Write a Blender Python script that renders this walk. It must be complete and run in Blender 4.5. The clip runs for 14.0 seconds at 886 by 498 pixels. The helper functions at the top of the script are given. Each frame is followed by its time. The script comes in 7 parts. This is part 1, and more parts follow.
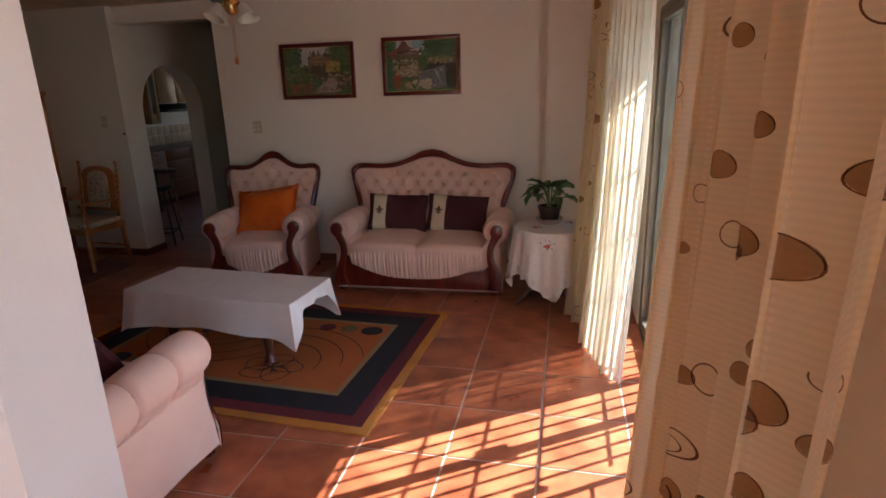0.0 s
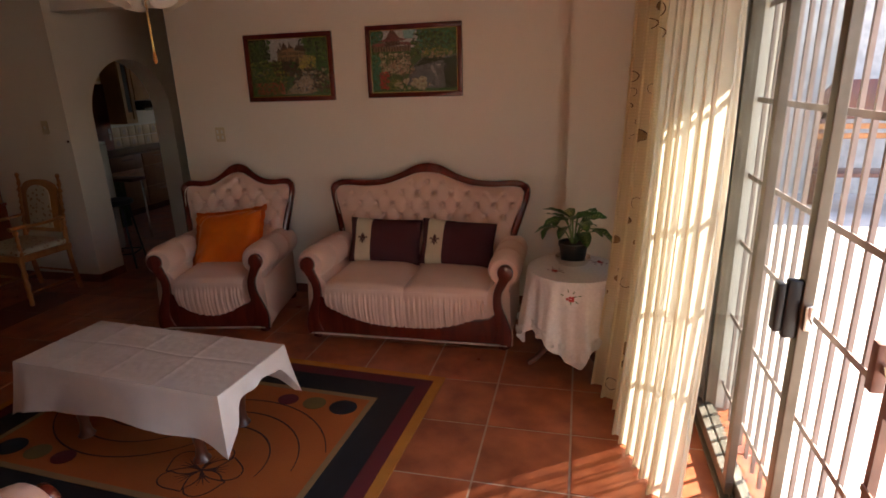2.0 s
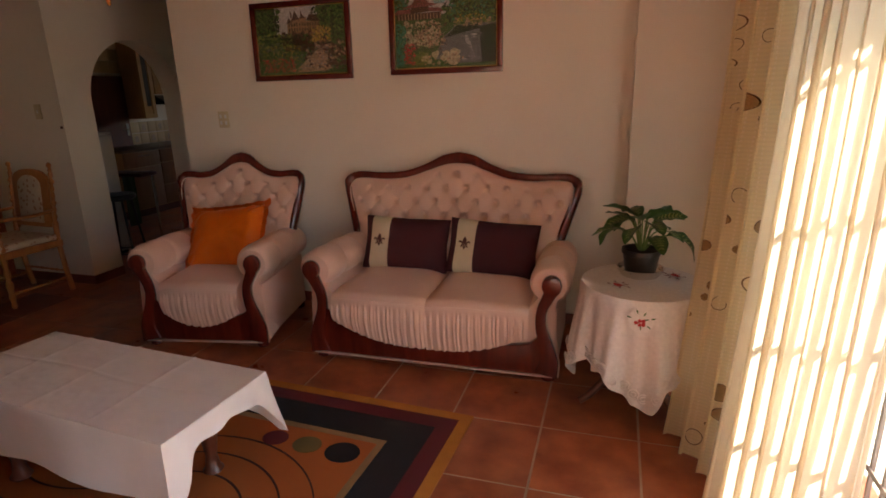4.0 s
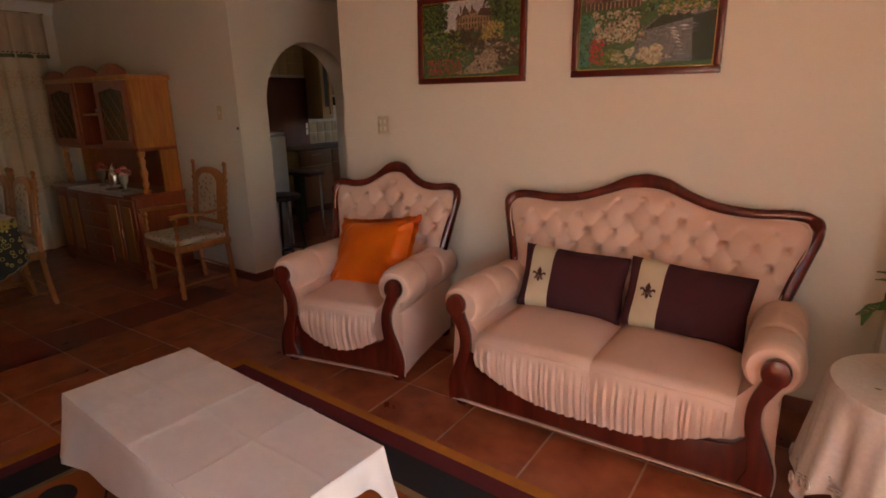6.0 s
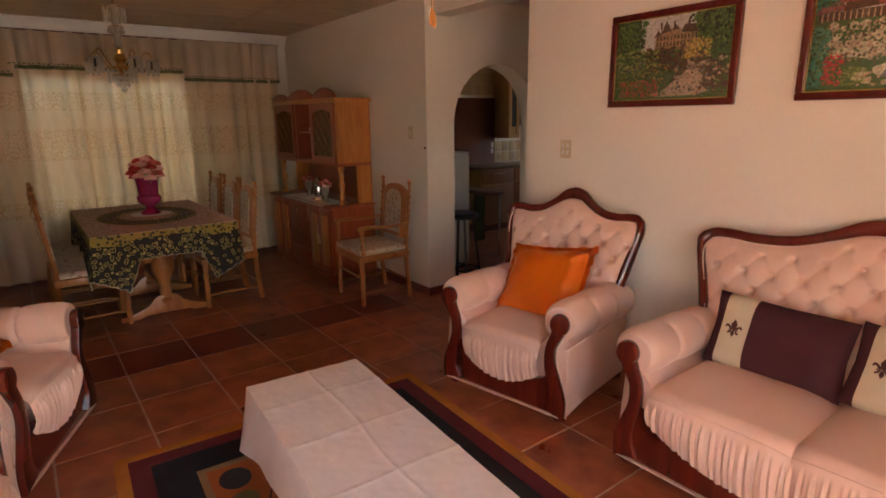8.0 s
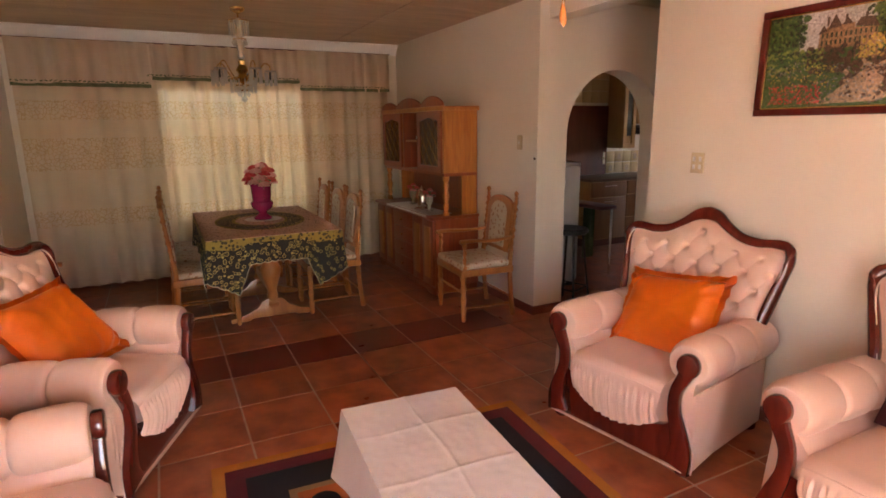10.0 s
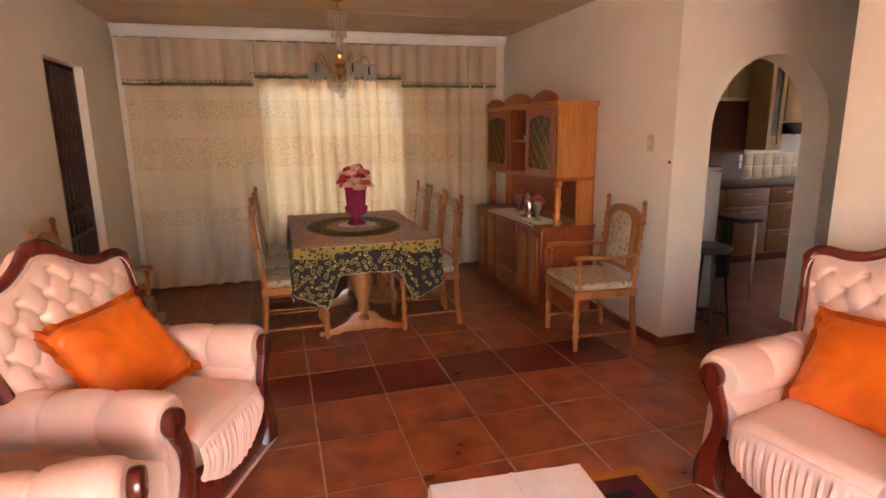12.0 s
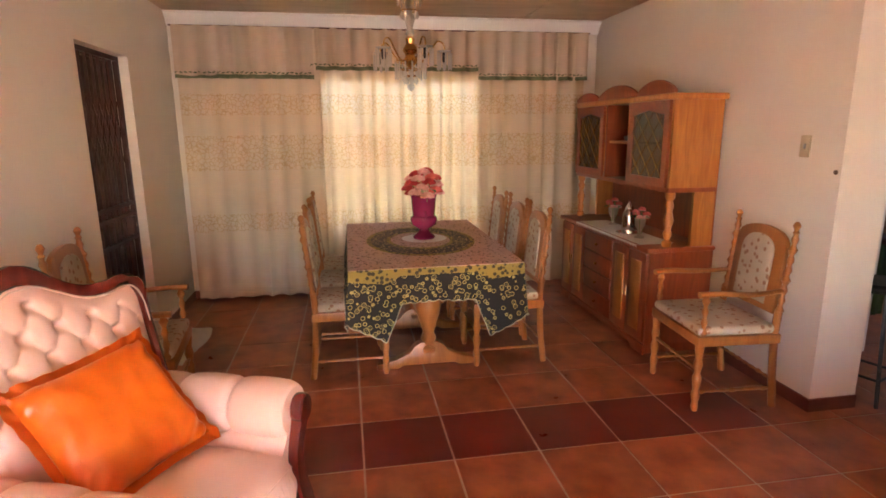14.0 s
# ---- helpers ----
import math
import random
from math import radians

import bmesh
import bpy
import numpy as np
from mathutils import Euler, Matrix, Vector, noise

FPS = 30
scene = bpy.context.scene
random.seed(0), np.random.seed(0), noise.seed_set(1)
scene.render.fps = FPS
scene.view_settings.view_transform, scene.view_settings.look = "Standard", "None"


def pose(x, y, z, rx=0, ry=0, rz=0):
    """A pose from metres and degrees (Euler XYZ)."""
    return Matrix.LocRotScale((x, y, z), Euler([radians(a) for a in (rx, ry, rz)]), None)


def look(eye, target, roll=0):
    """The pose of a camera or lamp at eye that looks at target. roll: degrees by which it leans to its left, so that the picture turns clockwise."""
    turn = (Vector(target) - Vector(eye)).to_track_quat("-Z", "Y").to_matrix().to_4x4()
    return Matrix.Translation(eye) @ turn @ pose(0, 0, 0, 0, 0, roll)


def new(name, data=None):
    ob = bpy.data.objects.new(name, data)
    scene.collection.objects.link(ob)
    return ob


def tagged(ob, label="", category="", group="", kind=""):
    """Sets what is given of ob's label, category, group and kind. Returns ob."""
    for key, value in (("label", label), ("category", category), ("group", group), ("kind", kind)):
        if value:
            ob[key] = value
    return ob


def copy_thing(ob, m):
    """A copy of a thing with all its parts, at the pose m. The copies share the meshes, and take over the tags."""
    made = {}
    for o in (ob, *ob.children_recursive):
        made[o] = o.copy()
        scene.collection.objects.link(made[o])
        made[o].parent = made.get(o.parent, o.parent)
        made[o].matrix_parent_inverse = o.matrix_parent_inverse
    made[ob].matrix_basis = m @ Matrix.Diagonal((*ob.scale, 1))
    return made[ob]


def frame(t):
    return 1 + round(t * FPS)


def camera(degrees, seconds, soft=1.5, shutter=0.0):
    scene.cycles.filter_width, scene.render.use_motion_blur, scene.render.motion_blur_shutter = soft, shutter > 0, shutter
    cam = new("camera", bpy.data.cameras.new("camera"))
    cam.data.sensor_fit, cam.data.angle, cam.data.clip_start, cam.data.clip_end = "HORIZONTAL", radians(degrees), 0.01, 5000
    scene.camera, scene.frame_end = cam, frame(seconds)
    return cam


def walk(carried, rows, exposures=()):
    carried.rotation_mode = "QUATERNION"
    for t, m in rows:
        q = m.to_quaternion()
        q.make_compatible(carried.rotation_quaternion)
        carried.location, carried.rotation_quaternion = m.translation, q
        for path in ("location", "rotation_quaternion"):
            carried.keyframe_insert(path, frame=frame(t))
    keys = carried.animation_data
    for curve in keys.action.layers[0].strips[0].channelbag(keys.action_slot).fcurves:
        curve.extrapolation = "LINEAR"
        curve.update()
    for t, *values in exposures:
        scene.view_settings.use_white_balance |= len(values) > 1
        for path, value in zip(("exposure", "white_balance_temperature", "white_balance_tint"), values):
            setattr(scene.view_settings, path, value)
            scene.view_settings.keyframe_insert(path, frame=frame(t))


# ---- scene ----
cam = camera(77.1, 14.0, soft=1.7)
PATH = [
    (0, (0.868, 0.611, 1.617), (0.449, 2.489, 1.071), -1.7),
    (0.5, (0.858, 0.866, 1.634), (0.434, 2.739, 1.078), -1.7),
    (1, (0.838, 1.116, 1.67), (0.405, 2.985, 1.104), -1.7),
    (1.5, (0.806, 1.353, 1.672), (0.362, 3.217, 1.099), -1.6),
    (2, (0.776, 1.581, 1.697), (0.314, 3.438, 1.117), -1.9),
    (2.2, (0.749, 1.625, 1.686), (0.296, 3.488, 1.119), -1.9),
    (4.3, (0.612, 2.321, 1.47), (-0.031, 4.135, 0.929), -1.4),
    (4.5, (0.597, 2.404, 1.484), (-0.099, 4.197, 0.935), -1.3),
    (5, (0.538, 2.562, 1.496), (-0.274, 4.304, 0.943), -1.3),
    (5.5, (0.445, 2.631, 1.495), (-0.475, 4.32, 0.95), -1.3),
    (6, (0.391, 2.707, 1.504), (-0.695, 4.302, 0.977), -1.1),
    (6.5, (0.371, 2.764, 1.528), (-0.872, 4.241, 1.008), -1.1),
    (7, (0.326, 2.786, 1.527), (-1.044, 4.155, 1.031), -0.9),
    (7.5, (0.329, 2.813, 1.531), (-1.141, 4.081, 1.052), -0.8),
    (8, (0.334, 2.83, 1.538), (-1.22, 4.002, 1.078), -0.8),
    (8.2, (0.323, 2.814, 1.538), (-1.252, 3.96, 1.082), -0.7),
    (10.5, (0.024, 2.948, 1.55), (-1.763, 3.738, 1.124), -0.8),
    (11, (-0.103, 2.975, 1.543), (-1.925, 3.682, 1.118), -0.9),
    (11.5, (-0.221, 3.005, 1.531), (-2.069, 3.64, 1.107), -0.8),
    (12, (-0.391, 3.069, 1.526), (-2.266, 3.623, 1.105), -0.8),
    (12.5, (-0.546, 3.132, 1.535), (-2.443, 3.6, 1.112), -0.8),
    (13, (-0.718, 3.162, 1.509), (-2.635, 3.553, 1.092), -0.8),
    (13.5, (-0.921, 3.16, 1.521), (-2.845, 3.512, 1.101), -0.6),
    (14, (-1.103, 3.154, 1.521), (-3.03, 3.484, 1.099), -0.5),
]
EXPOSURES = [(0.0, 2.4, 5550, 8), (1.0, 2.5, 6050, 10), (2.0, 2.3, 6550, 13), (5.0, 3.03, 7000, 15), (8.0, 3.83, 7120, 19), (10.5, 4.68, 6950, 20), (12.0, 5.10, 6880, 22), (14.0, 5.45, 6680, 22)]
walk(cam, [(t, look(eye, target, roll)) for t, eye, target, roll in PATH], EXPOSURES)

# ---- daylight ----
SUN_DIR = Vector((0.84, 0.55, 1.02)).normalized()
world = bpy.data.worlds.new("daylight")
scene.world = world
world.use_nodes = True
wn = world.node_tree
sky = wn.nodes.new("ShaderNodeTexSky")
sky.sky_type = "NISHITA"
sky.sun_disc = False
sky.sun_elevation = math.asin(SUN_DIR.z)
sky.sun_rotation = math.atan2(SUN_DIR.x, SUN_DIR.y)
wn.links.new(sky.outputs[0], wn.nodes["Background"].inputs[0])
wn.nodes["Background"].inputs[1].default_value = 0.15
sun = new("sun", bpy.data.lights.new("sun", "SUN"))
sun.data.energy, sun.data.angle, sun.data.color = 5.0, radians(0.5), (1.0, 0.93, 0.82)
sun.matrix_basis = look((6, 6, 8), Vector((6, 6, 8)) - SUN_DIR)


# ---- materials ----
def material(name, colour, colour2=None, rough=0.5, metal=0.0, scale=8.0, detail=6.0, fine=120.0, bump=0.1, mix=0.6,
             per_object=0.0, sheen=0.0, coat=0.0, spec=0.5):
    """A surface with variation at two scales: broad mottling between two colours, and fine relief."""
    m = bpy.data.materials.new(name)
    m.use_nodes = True
    nt = m.node_tree
    b = nt.nodes["Principled BSDF"]
    tc = nt.nodes.new("ShaderNodeTexCoord")
    n1 = nt.nodes.new("ShaderNodeTexNoise")
    n1.inputs["Scale"].default_value, n1.inputs["Detail"].default_value = scale, detail
    n2 = nt.nodes.new("ShaderNodeTexNoise")
    n2.inputs["Scale"].default_value, n2.inputs["Detail"].default_value = fine, 3
    for n in (n1, n2):
        nt.links.new(tc.outputs["Object"], n.inputs["Vector"])
    ramp = nt.nodes.new("ShaderNodeValToRGB")
    c2 = colour2 or [c * 0.82 for c in colour]
    ramp.color_ramp.elements[0].position, ramp.color_ramp.elements[1].position = 0.5 - mix / 3, 0.5 + mix / 3
    ramp.color_ramp.elements[0].color, ramp.color_ramp.elements[1].color = (*c2, 1), (*colour, 1)
    nt.links.new(n1.outputs["Fac"], ramp.inputs["Fac"])
    out = ramp.outputs["Color"]
    if per_object:
        oi = nt.nodes.new("ShaderNodeObjectInfo")
        mr = nt.nodes.new("ShaderNodeMapRange")
        mr.inputs["To Min"].default_value, mr.inputs["To Max"].default_value = 1 - per_object, 1 + per_object
        nt.links.new(oi.outputs["Random"], mr.inputs["Value"])
        hs = nt.nodes.new("ShaderNodeHueSaturation")
        nt.links.new(mr.outputs["Result"], hs.inputs["Value"])
        nt.links.new(out, hs.inputs["Color"])
        out = hs.outputs["Color"]
        ad = nt.nodes.new("ShaderNodeVectorMath")
        ad.operation = "MULTIPLY_ADD"
        cb = nt.nodes.new("ShaderNodeCombineXYZ")
        for k in range(3):
            nt.links.new(oi.outputs["Random"], cb.inputs[k])
        ad.inputs[1].default_value = (37, 53, 71)
        nt.links.new(cb.outputs[0], ad.inputs[0])
        nt.links.new(tc.outputs["Object"], ad.inputs[2])
        nt.links.new(ad.outputs[0], n1.inputs["Vector"])
    nt.links.new(out, b.inputs["Base Color"])
    rr = nt.nodes.new("ShaderNodeMapRange")
    rr.inputs["To Min"].default_value, rr.inputs["To Max"].default_value = rough * 0.8, min(1, rough * 1.2)
    nt.links.new(n1.outputs["Fac"], rr.inputs["Value"])
    nt.links.new(rr.outputs["Result"], b.inputs["Roughness"])
    b.inputs["Metallic"].default_value = metal
    b.inputs["Specular IOR Level"].default_value = spec
    b.inputs["Sheen Weight"].default_value = sheen
    b.inputs["Coat Weight"].default_value = coat
    if bump:
        bp = nt.nodes.new("ShaderNodeBump")
        bp.inputs["Strength"].default_value, bp.inputs["Distance"].default_value = bump, 0.004
        nt.links.new(n2.outputs["Fac"], bp.inputs["Height"])
        nt.links.new(bp.outputs["Normal"], b.inputs["Normal"])
    return m


def wood(name, light, dark, scale=6.0, rough=0.35, stretch=(1, 1, 0.12), coat=0.3):
    m = material(name, light, dark, rough=rough, scale=scale, fine=60, bump=0.08, mix=0.9, coat=coat)
    nt = m.node_tree
    tc = next(n for n in nt.nodes if n.type == "TEX_COORD")
    mp = nt.nodes.new("ShaderNodeMapping")
    mp.inputs["Scale"].default_value = stretch
    nt.links.new(tc.outputs["Object"], mp.inputs["Vector"])
    for n in nt.nodes:
        if n.type == "TEX_NOISE":
            nt.links.new(mp.outputs["Vector"], n.inputs["Vector"])
            n.inputs["Distortion"].default_value = 1.2
    n1 = [n for n in nt.nodes if n.type == "TEX_NOISE"][0]
    n1.inputs["Scale"].default_value = scale * 3
    return m


def cloth(name, colour, through_colour, weight=0.45, clear=0.0, colour2=None, fold=0.0):
    """Thin curtain cloth: lets light through, and with clear > 0 can be looked through."""
    m = material(name, colour, colour2, rough=0.9, scale=3, fine=500, bump=0.15, spec=0.2)
    nt = m.node_tree
    b = nt.nodes["Principled BSDF"]
    tr = nt.nodes.new("ShaderNodeBsdfTranslucent")
    tr.inputs["Color"].default_value = (*through_colour, 1)
    mx = nt.nodes.new("ShaderNodeMixShader")
    mx.inputs[0].default_value = weight
    nt.links.new(b.outputs[0], mx.inputs[1])
    nt.links.new(tr.outputs[0], mx.inputs[2])
    last = mx.outputs[0]
    if clear:
        tp = nt.nodes.new("ShaderNodeBsdfTransparent")
        m2 = nt.nodes.new("ShaderNodeMixShader")
        m2.inputs[0].default_value = clear
        nt.links.new(last, m2.inputs[1])
        nt.links.new(tp.outputs[0], m2.inputs[2])
        last = m2.outputs[0]
    nt.links.new(last, nt.nodes["Material Output"].inputs["Surface"])
    return m


M = {}
M["wall"] = material("wall_paint", (0.80, 0.745, 0.645), (0.765, 0.705, 0.60), rough=0.75, scale=1.6, fine=70, bump=0.25)
M["white"] = material("white_plaster", (0.82, 0.80, 0.77), (0.77, 0.75, 0.72), rough=0.7, scale=3, fine=90, bump=0.15)
M["outside_wall"] = material("roughcast_plaster", (0.56, 0.53, 0.50), (0.40, 0.38, 0.36), rough=0.95, scale=9, fine=28, bump=1.0)
M["ceiling"] = wood("printed_ceiling_board", (0.72, 0.56, 0.40), (0.50, 0.37, 0.25), scale=3.2, rough=0.7, stretch=(1, 0.16, 1), coat=0.0)
M["tile"] = material("terracotta_tile", (0.46, 0.140, 0.058), (0.23, 0.056, 0.024), rough=0.30, scale=6, detail=5, fine=60, bump=0.06, mix=0.55, per_object=0.10)
M["tile_dark"] = material("maroon_tile", (0.21, 0.036, 0.022), (0.15, 0.024, 0.016), rough=0.3, scale=5, fine=60, bump=0.05, per_object=0.12)
M["grout"] = material("pale_grout", (0.52, 0.40, 0.32), (0.40, 0.30, 0.24), rough=0.9, scale=20, fine=200, bump=0.3)
M["skirting"] = material("red_brown_skirting_tile", (0.22, 0.07, 0.04), (0.15, 0.045, 0.025), rough=0.4, scale=7, fine=80, bump=0.05)
M["pink"] = material("peach_pink_upholstery", (0.77, 0.530, 0.425), (0.72, 0.480, 0.38), rough=0.52, scale=5, fine=420, bump=0.12, sheen=0.15)
M["seam"] = material("brown_pink_seam_thread", (0.36, 0.20, 0.14), rough=0.8, scale=40, fine=300)
M["piping"] = material("pale_piping", (0.72, 0.55, 0.45), rough=0.5, scale=30, fine=300)
M["mahogany"] = wood("mahogany_lacquer", (0.15, 0.019, 0.010), (0.06, 0.008, 0.005), scale=5, rough=0.22, coat=0.6)
M["pine"] = wood("honey_pine", (0.47, 0.185, 0.045), (0.30, 0.098, 0.021), scale=6, rough=0.36)
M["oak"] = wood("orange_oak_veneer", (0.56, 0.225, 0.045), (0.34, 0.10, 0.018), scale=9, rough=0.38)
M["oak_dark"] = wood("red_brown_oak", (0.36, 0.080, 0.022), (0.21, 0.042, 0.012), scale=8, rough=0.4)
M["dark_wood"] = wood("dark_stained_wood", (0.14, 0.036, 0.016), (0.07, 0.017, 0.009), scale=6, rough=0.4)
M["brown_metal"] = material("brown_painted_steel", (0.09, 0.035, 0.025), (0.06, 0.024, 0.018), rough=0.45, scale=12, fine=150, bump=0.08)
M["rust_metal"] = material("red_oxide_gate_steel", (0.30, 0.14, 0.09), (0.20, 0.09, 0.06), rough=0.55, scale=14, fine=150, bump=0.1)
M["aluminium"] = material("bronze_aluminium", (0.24, 0.21, 0.17), (0.18, 0.155, 0.12), rough=0.42, metal=0.7, scale=10, fine=200, bump=0.04)
M["black"] = material("black_plastic", (0.016, 0.015, 0.015), (0.01, 0.01, 0.01), rough=0.35, scale=20, fine=200, bump=0.05)
M["chrome"] = material("polished_steel", (0.75, 0.72, 0.68), (0.66, 0.63, 0.6), rough=0.14, metal=1.0, scale=10, fine=100, bump=0.02)
M["brass"] = material("polished_brass", (0.78, 0.53, 0.20), (0.66, 0.42, 0.14), rough=0.2, metal=1.0, scale=14, fine=120, bump=0.03)
M["bars"] = material("white_painted_bars", (0.78, 0.76, 0.72), (0.68, 0.65, 0.6), rough=0.5, scale=15, fine=150, bump=0.06)
M["cream_cloth"] = material("white_damask_cloth", (0.78, 0.735, 0.695), (0.72, 0.68, 0.64), rough=0.7, scale=9, fine=260, bump=0.2, sheen=0.1)
M["lace"] = material("white_lace", (0.80, 0.77, 0.75), (0.70, 0.67, 0.65), rough=0.85, scale=60, fine=420, bump=0.4)
M["peach_cloth"] = material("peach_under_cloth", (0.62, 0.44, 0.35), (0.55, 0.38, 0.30), rough=0.8, scale=9, fine=350, bump=0.15)
M["orange"] = material("orange_satin", (0.80, 0.165, 0.007), (0.70, 0.120, 0.004), rough=0.34, scale=5, fine=90, bump=0.1)
M["maroon"] = material("aubergine_cushion_cloth", (0.062, 0.008, 0.013), (0.045, 0.006, 0.010), rough=0.85, scale=10, fine=450, bump=0.2)
M["cream"] = material("cream_cushion_cloth", (0.62, 0.54, 0.38), (0.56, 0.48, 0.33), rough=0.85, scale=10, fine=450, bump=0.2)
M["sheer"] = cloth("white_sheer_voile", (0.82, 0.76, 0.64), (0.88, 0.80, 0.63), 0.45, 0.10)
M["drape"] = cloth("beige_patterned_drape", (0.82, 0.74, 0.56), (0.93, 0.81, 0.54), 0.60, 0.0, (0.77, 0.69, 0.51))


def woven_ribs(m, pitch, low):
    """Fine level ribs across a cloth, in its colour, its glow and its relief."""
    nt = m.node_tree
    b = nt.nodes["Principled BSDF"]
    tr = next(n for n in nt.nodes if n.type == "BSDF_TRANSLUCENT")
    tc = nt.nodes.new("ShaderNodeTexCoord")
    wv = nt.nodes.new("ShaderNodeTexWave")
    wv.bands_direction = "Z"
    wv.inputs["Scale"].default_value = 0.314 / pitch
    wv.inputs["Distortion"].default_value = 0.6
    wv.inputs["Detail Scale"].default_value = 6.0
    nt.links.new(tc.outputs["Object"], wv.inputs["Vector"])
    mr = nt.nodes.new("ShaderNodeMapRange")
    mr.inputs["To Min"].default_value = low
    nt.links.new(wv.outputs["Fac"], mr.inputs["Value"])
    for target in (b.inputs["Base Color"], tr.inputs["Color"]):
        mx = nt.nodes.new("ShaderNodeMix")
        mx.data_type, mx.blend_type = "RGBA", "MULTIPLY"
        mx.inputs["Factor"].default_value = 1.0
        if target.links:
            nt.links.new(target.links[0].from_socket, mx.inputs["A"])
        else:
            mx.inputs["A"].default_value = target.default_value
        nt.links.new(mr.outputs["Result"], mx.inputs["B"])
        nt.links.new(mx.outputs["Result"], target)


woven_ribs(M["drape"], 0.015, 0.94)


def woven_stitches(m, rows, pitch):
    """Pale stitches in paired rows down a cloth that carries the attribute 'across'."""
    nt = m.node_tree
    b = nt.nodes["Principled BSDF"]
    tr = next(n for n in nt.nodes if n.type == "BSDF_TRANSLUCENT")
    at = nt.nodes.new("ShaderNodeAttribute")
    at.attribute_name = "across"
    tc = nt.nodes.new("ShaderNodeTexCoord")
    sp = nt.nodes.new("ShaderNodeSeparateXYZ")
    nt.links.new(tc.outputs["Object"], sp.inputs[0])

    def op(kind, a, c):
        n = nt.nodes.new("ShaderNodeMath")
        n.operation = kind
        for k, v in enumerate((a, c)):
            if isinstance(v, (int, float)):
                n.inputs[k].default_value = v
            else:
                nt.links.new(v, n.inputs[k])
        return n.outputs[0]
    col = op("FRACT", op("MULTIPLY", at.outputs["Fac"], rows), 0)
    strip = op("MAXIMUM", op("LESS_THAN", op("ABSOLUTE", op("SUBTRACT", col, 0.25), 0), 0.017), op("LESS_THAN", op("ABSOLUTE", op("SUBTRACT", col, 0.45), 0), 0.017))
    dash = op("LESS_THAN", op("FRACT", op("MULTIPLY", sp.outputs[2], 1 / pitch), 0), 0.5)
    mask = op("MULTIPLY", strip, dash)
    for target, c in ((b.inputs["Base Color"], (0.84, 0.76, 0.62)), (tr.inputs["Color"], (0.98, 0.86, 0.66))):
        mx = nt.nodes.new("ShaderNodeMix")
        mx.data_type = "RGBA"
        nt.links.new(mask, mx.inputs["Factor"])
        nt.links.new(target.links[0].from_socket, mx.inputs["A"])
        mx.inputs["B"].default_value = (*c, 1)
        nt.links.new(mx.outputs["Result"], target)


woven_stitches(M["drape"], 9, 0.016)


def dye(name, tint, body, weight):
    """Print on thin cloth: filters the light that passes and that comes back."""
    m = material(name, body, rough=0.9, scale=40, fine=300, bump=0.1)
    nt = m.node_tree
    tp = nt.nodes.new("ShaderNodeBsdfTransparent")
    tp.inputs["Color"].default_value = (*tint, 1)
    mx = nt.nodes.new("ShaderNodeMixShader")
    mx.inputs[0].default_value = weight
    nt.links.new(tp.outputs[0], mx.inputs[1])
    nt.links.new(nt.nodes["Principled BSDF"].outputs[0], mx.inputs[2])
    nt.links.new(mx.outputs[0], nt.nodes["Material Output"].inputs["Surface"])
    return m


M["motif"] = dye("brown_printed_motif", (0.34, 0.20, 0.11), (0.14, 0.07, 0.03), 0.35)
M["motif_pale"] = dye("tan_printed_motif", (0.66, 0.50, 0.36), (0.28, 0.17, 0.08), 0.28)
M["emblem"] = material("brown_embroidery", (0.075, 0.02, 0.015), rough=0.8, scale=60, fine=300)
M["leaf"] = material("green_leaf", (0.055, 0.16, 0.035), (0.03, 0.09, 0.02), rough=0.42, scale=30, fine=120, bump=0.1)
M["leaf_pale"] = material("pale_leaf_marking", (0.36, 0.44, 0.17), (0.25, 0.34, 0.12), rough=0.45, scale=60, fine=120, bump=0.1)
M["stem"] = material("green_stem", (0.14, 0.24, 0.07), rough=0.5, scale=30)
M["soil"] = material("potting_soil", (0.05, 0.03, 0.02), rough=0.95, scale=40, fine=150, bump=0.8)
M["gold"] = material("gold_rug_pile", (0.52, 0.21, 0.03), (0.42, 0.16, 0.022), rough=0.95, scale=9, fine=350, bump=0.6)
M["rug_red"] = material("wine_red_rug_pile", (0.13, 0.012, 0.018), (0.10, 0.009, 0.014), rough=0.95, scale=9, fine=350, bump=0.6)
M["rug_black"] = material("black_rug_pile", (0.014, 0.013, 0.017), (0.009, 0.009, 0.012), rough=0.95, scale=9, fine=350, bump=0.6)
M["rug_tan"] = material("tan_rug_pile", (0.30, 0.19, 0.085), (0.25, 0.155, 0.07), rough=0.95, scale=9, fine=350, bump=0.6)
M["rug_orange"] = material("orange_rug_pile", (0.44, 0.125, 0.022), (0.36, 0.09, 0.016), rough=0.95, scale=4, fine=350, bump=0.6, mix=0.9)
M["rug_olive"] = material("olive_rug_pile", (0.17, 0.12, 0.035), (0.14, 0.10, 0.03), rough=0.95, scale=9, fine=350, bump=0.6)
M["rug_line"] = material("dark_brown_rug_pile", (0.07, 0.02, 0.012), (0.05, 0.014, 0.009), rough=0.95, scale=9, fine=350, bump=0.5)
M["fridge"] = material("white_enamel", (0.72, 0.72, 0.70), (0.66, 0.66, 0.64), rough=0.3, scale=3, fine=60, bump=0.02)
M["kitchen_wood"] = wood("pale_kitchen_wood", (0.50, 0.30, 0.12), (0.40, 0.22, 0.085), scale=5, rough=0.4)
M["worktop"] = material("brown_worktop", (0.22, 0.14, 0.09), (0.15, 0.09, 0.06), rough=0.35, scale=30, fine=120, bump=0.05)
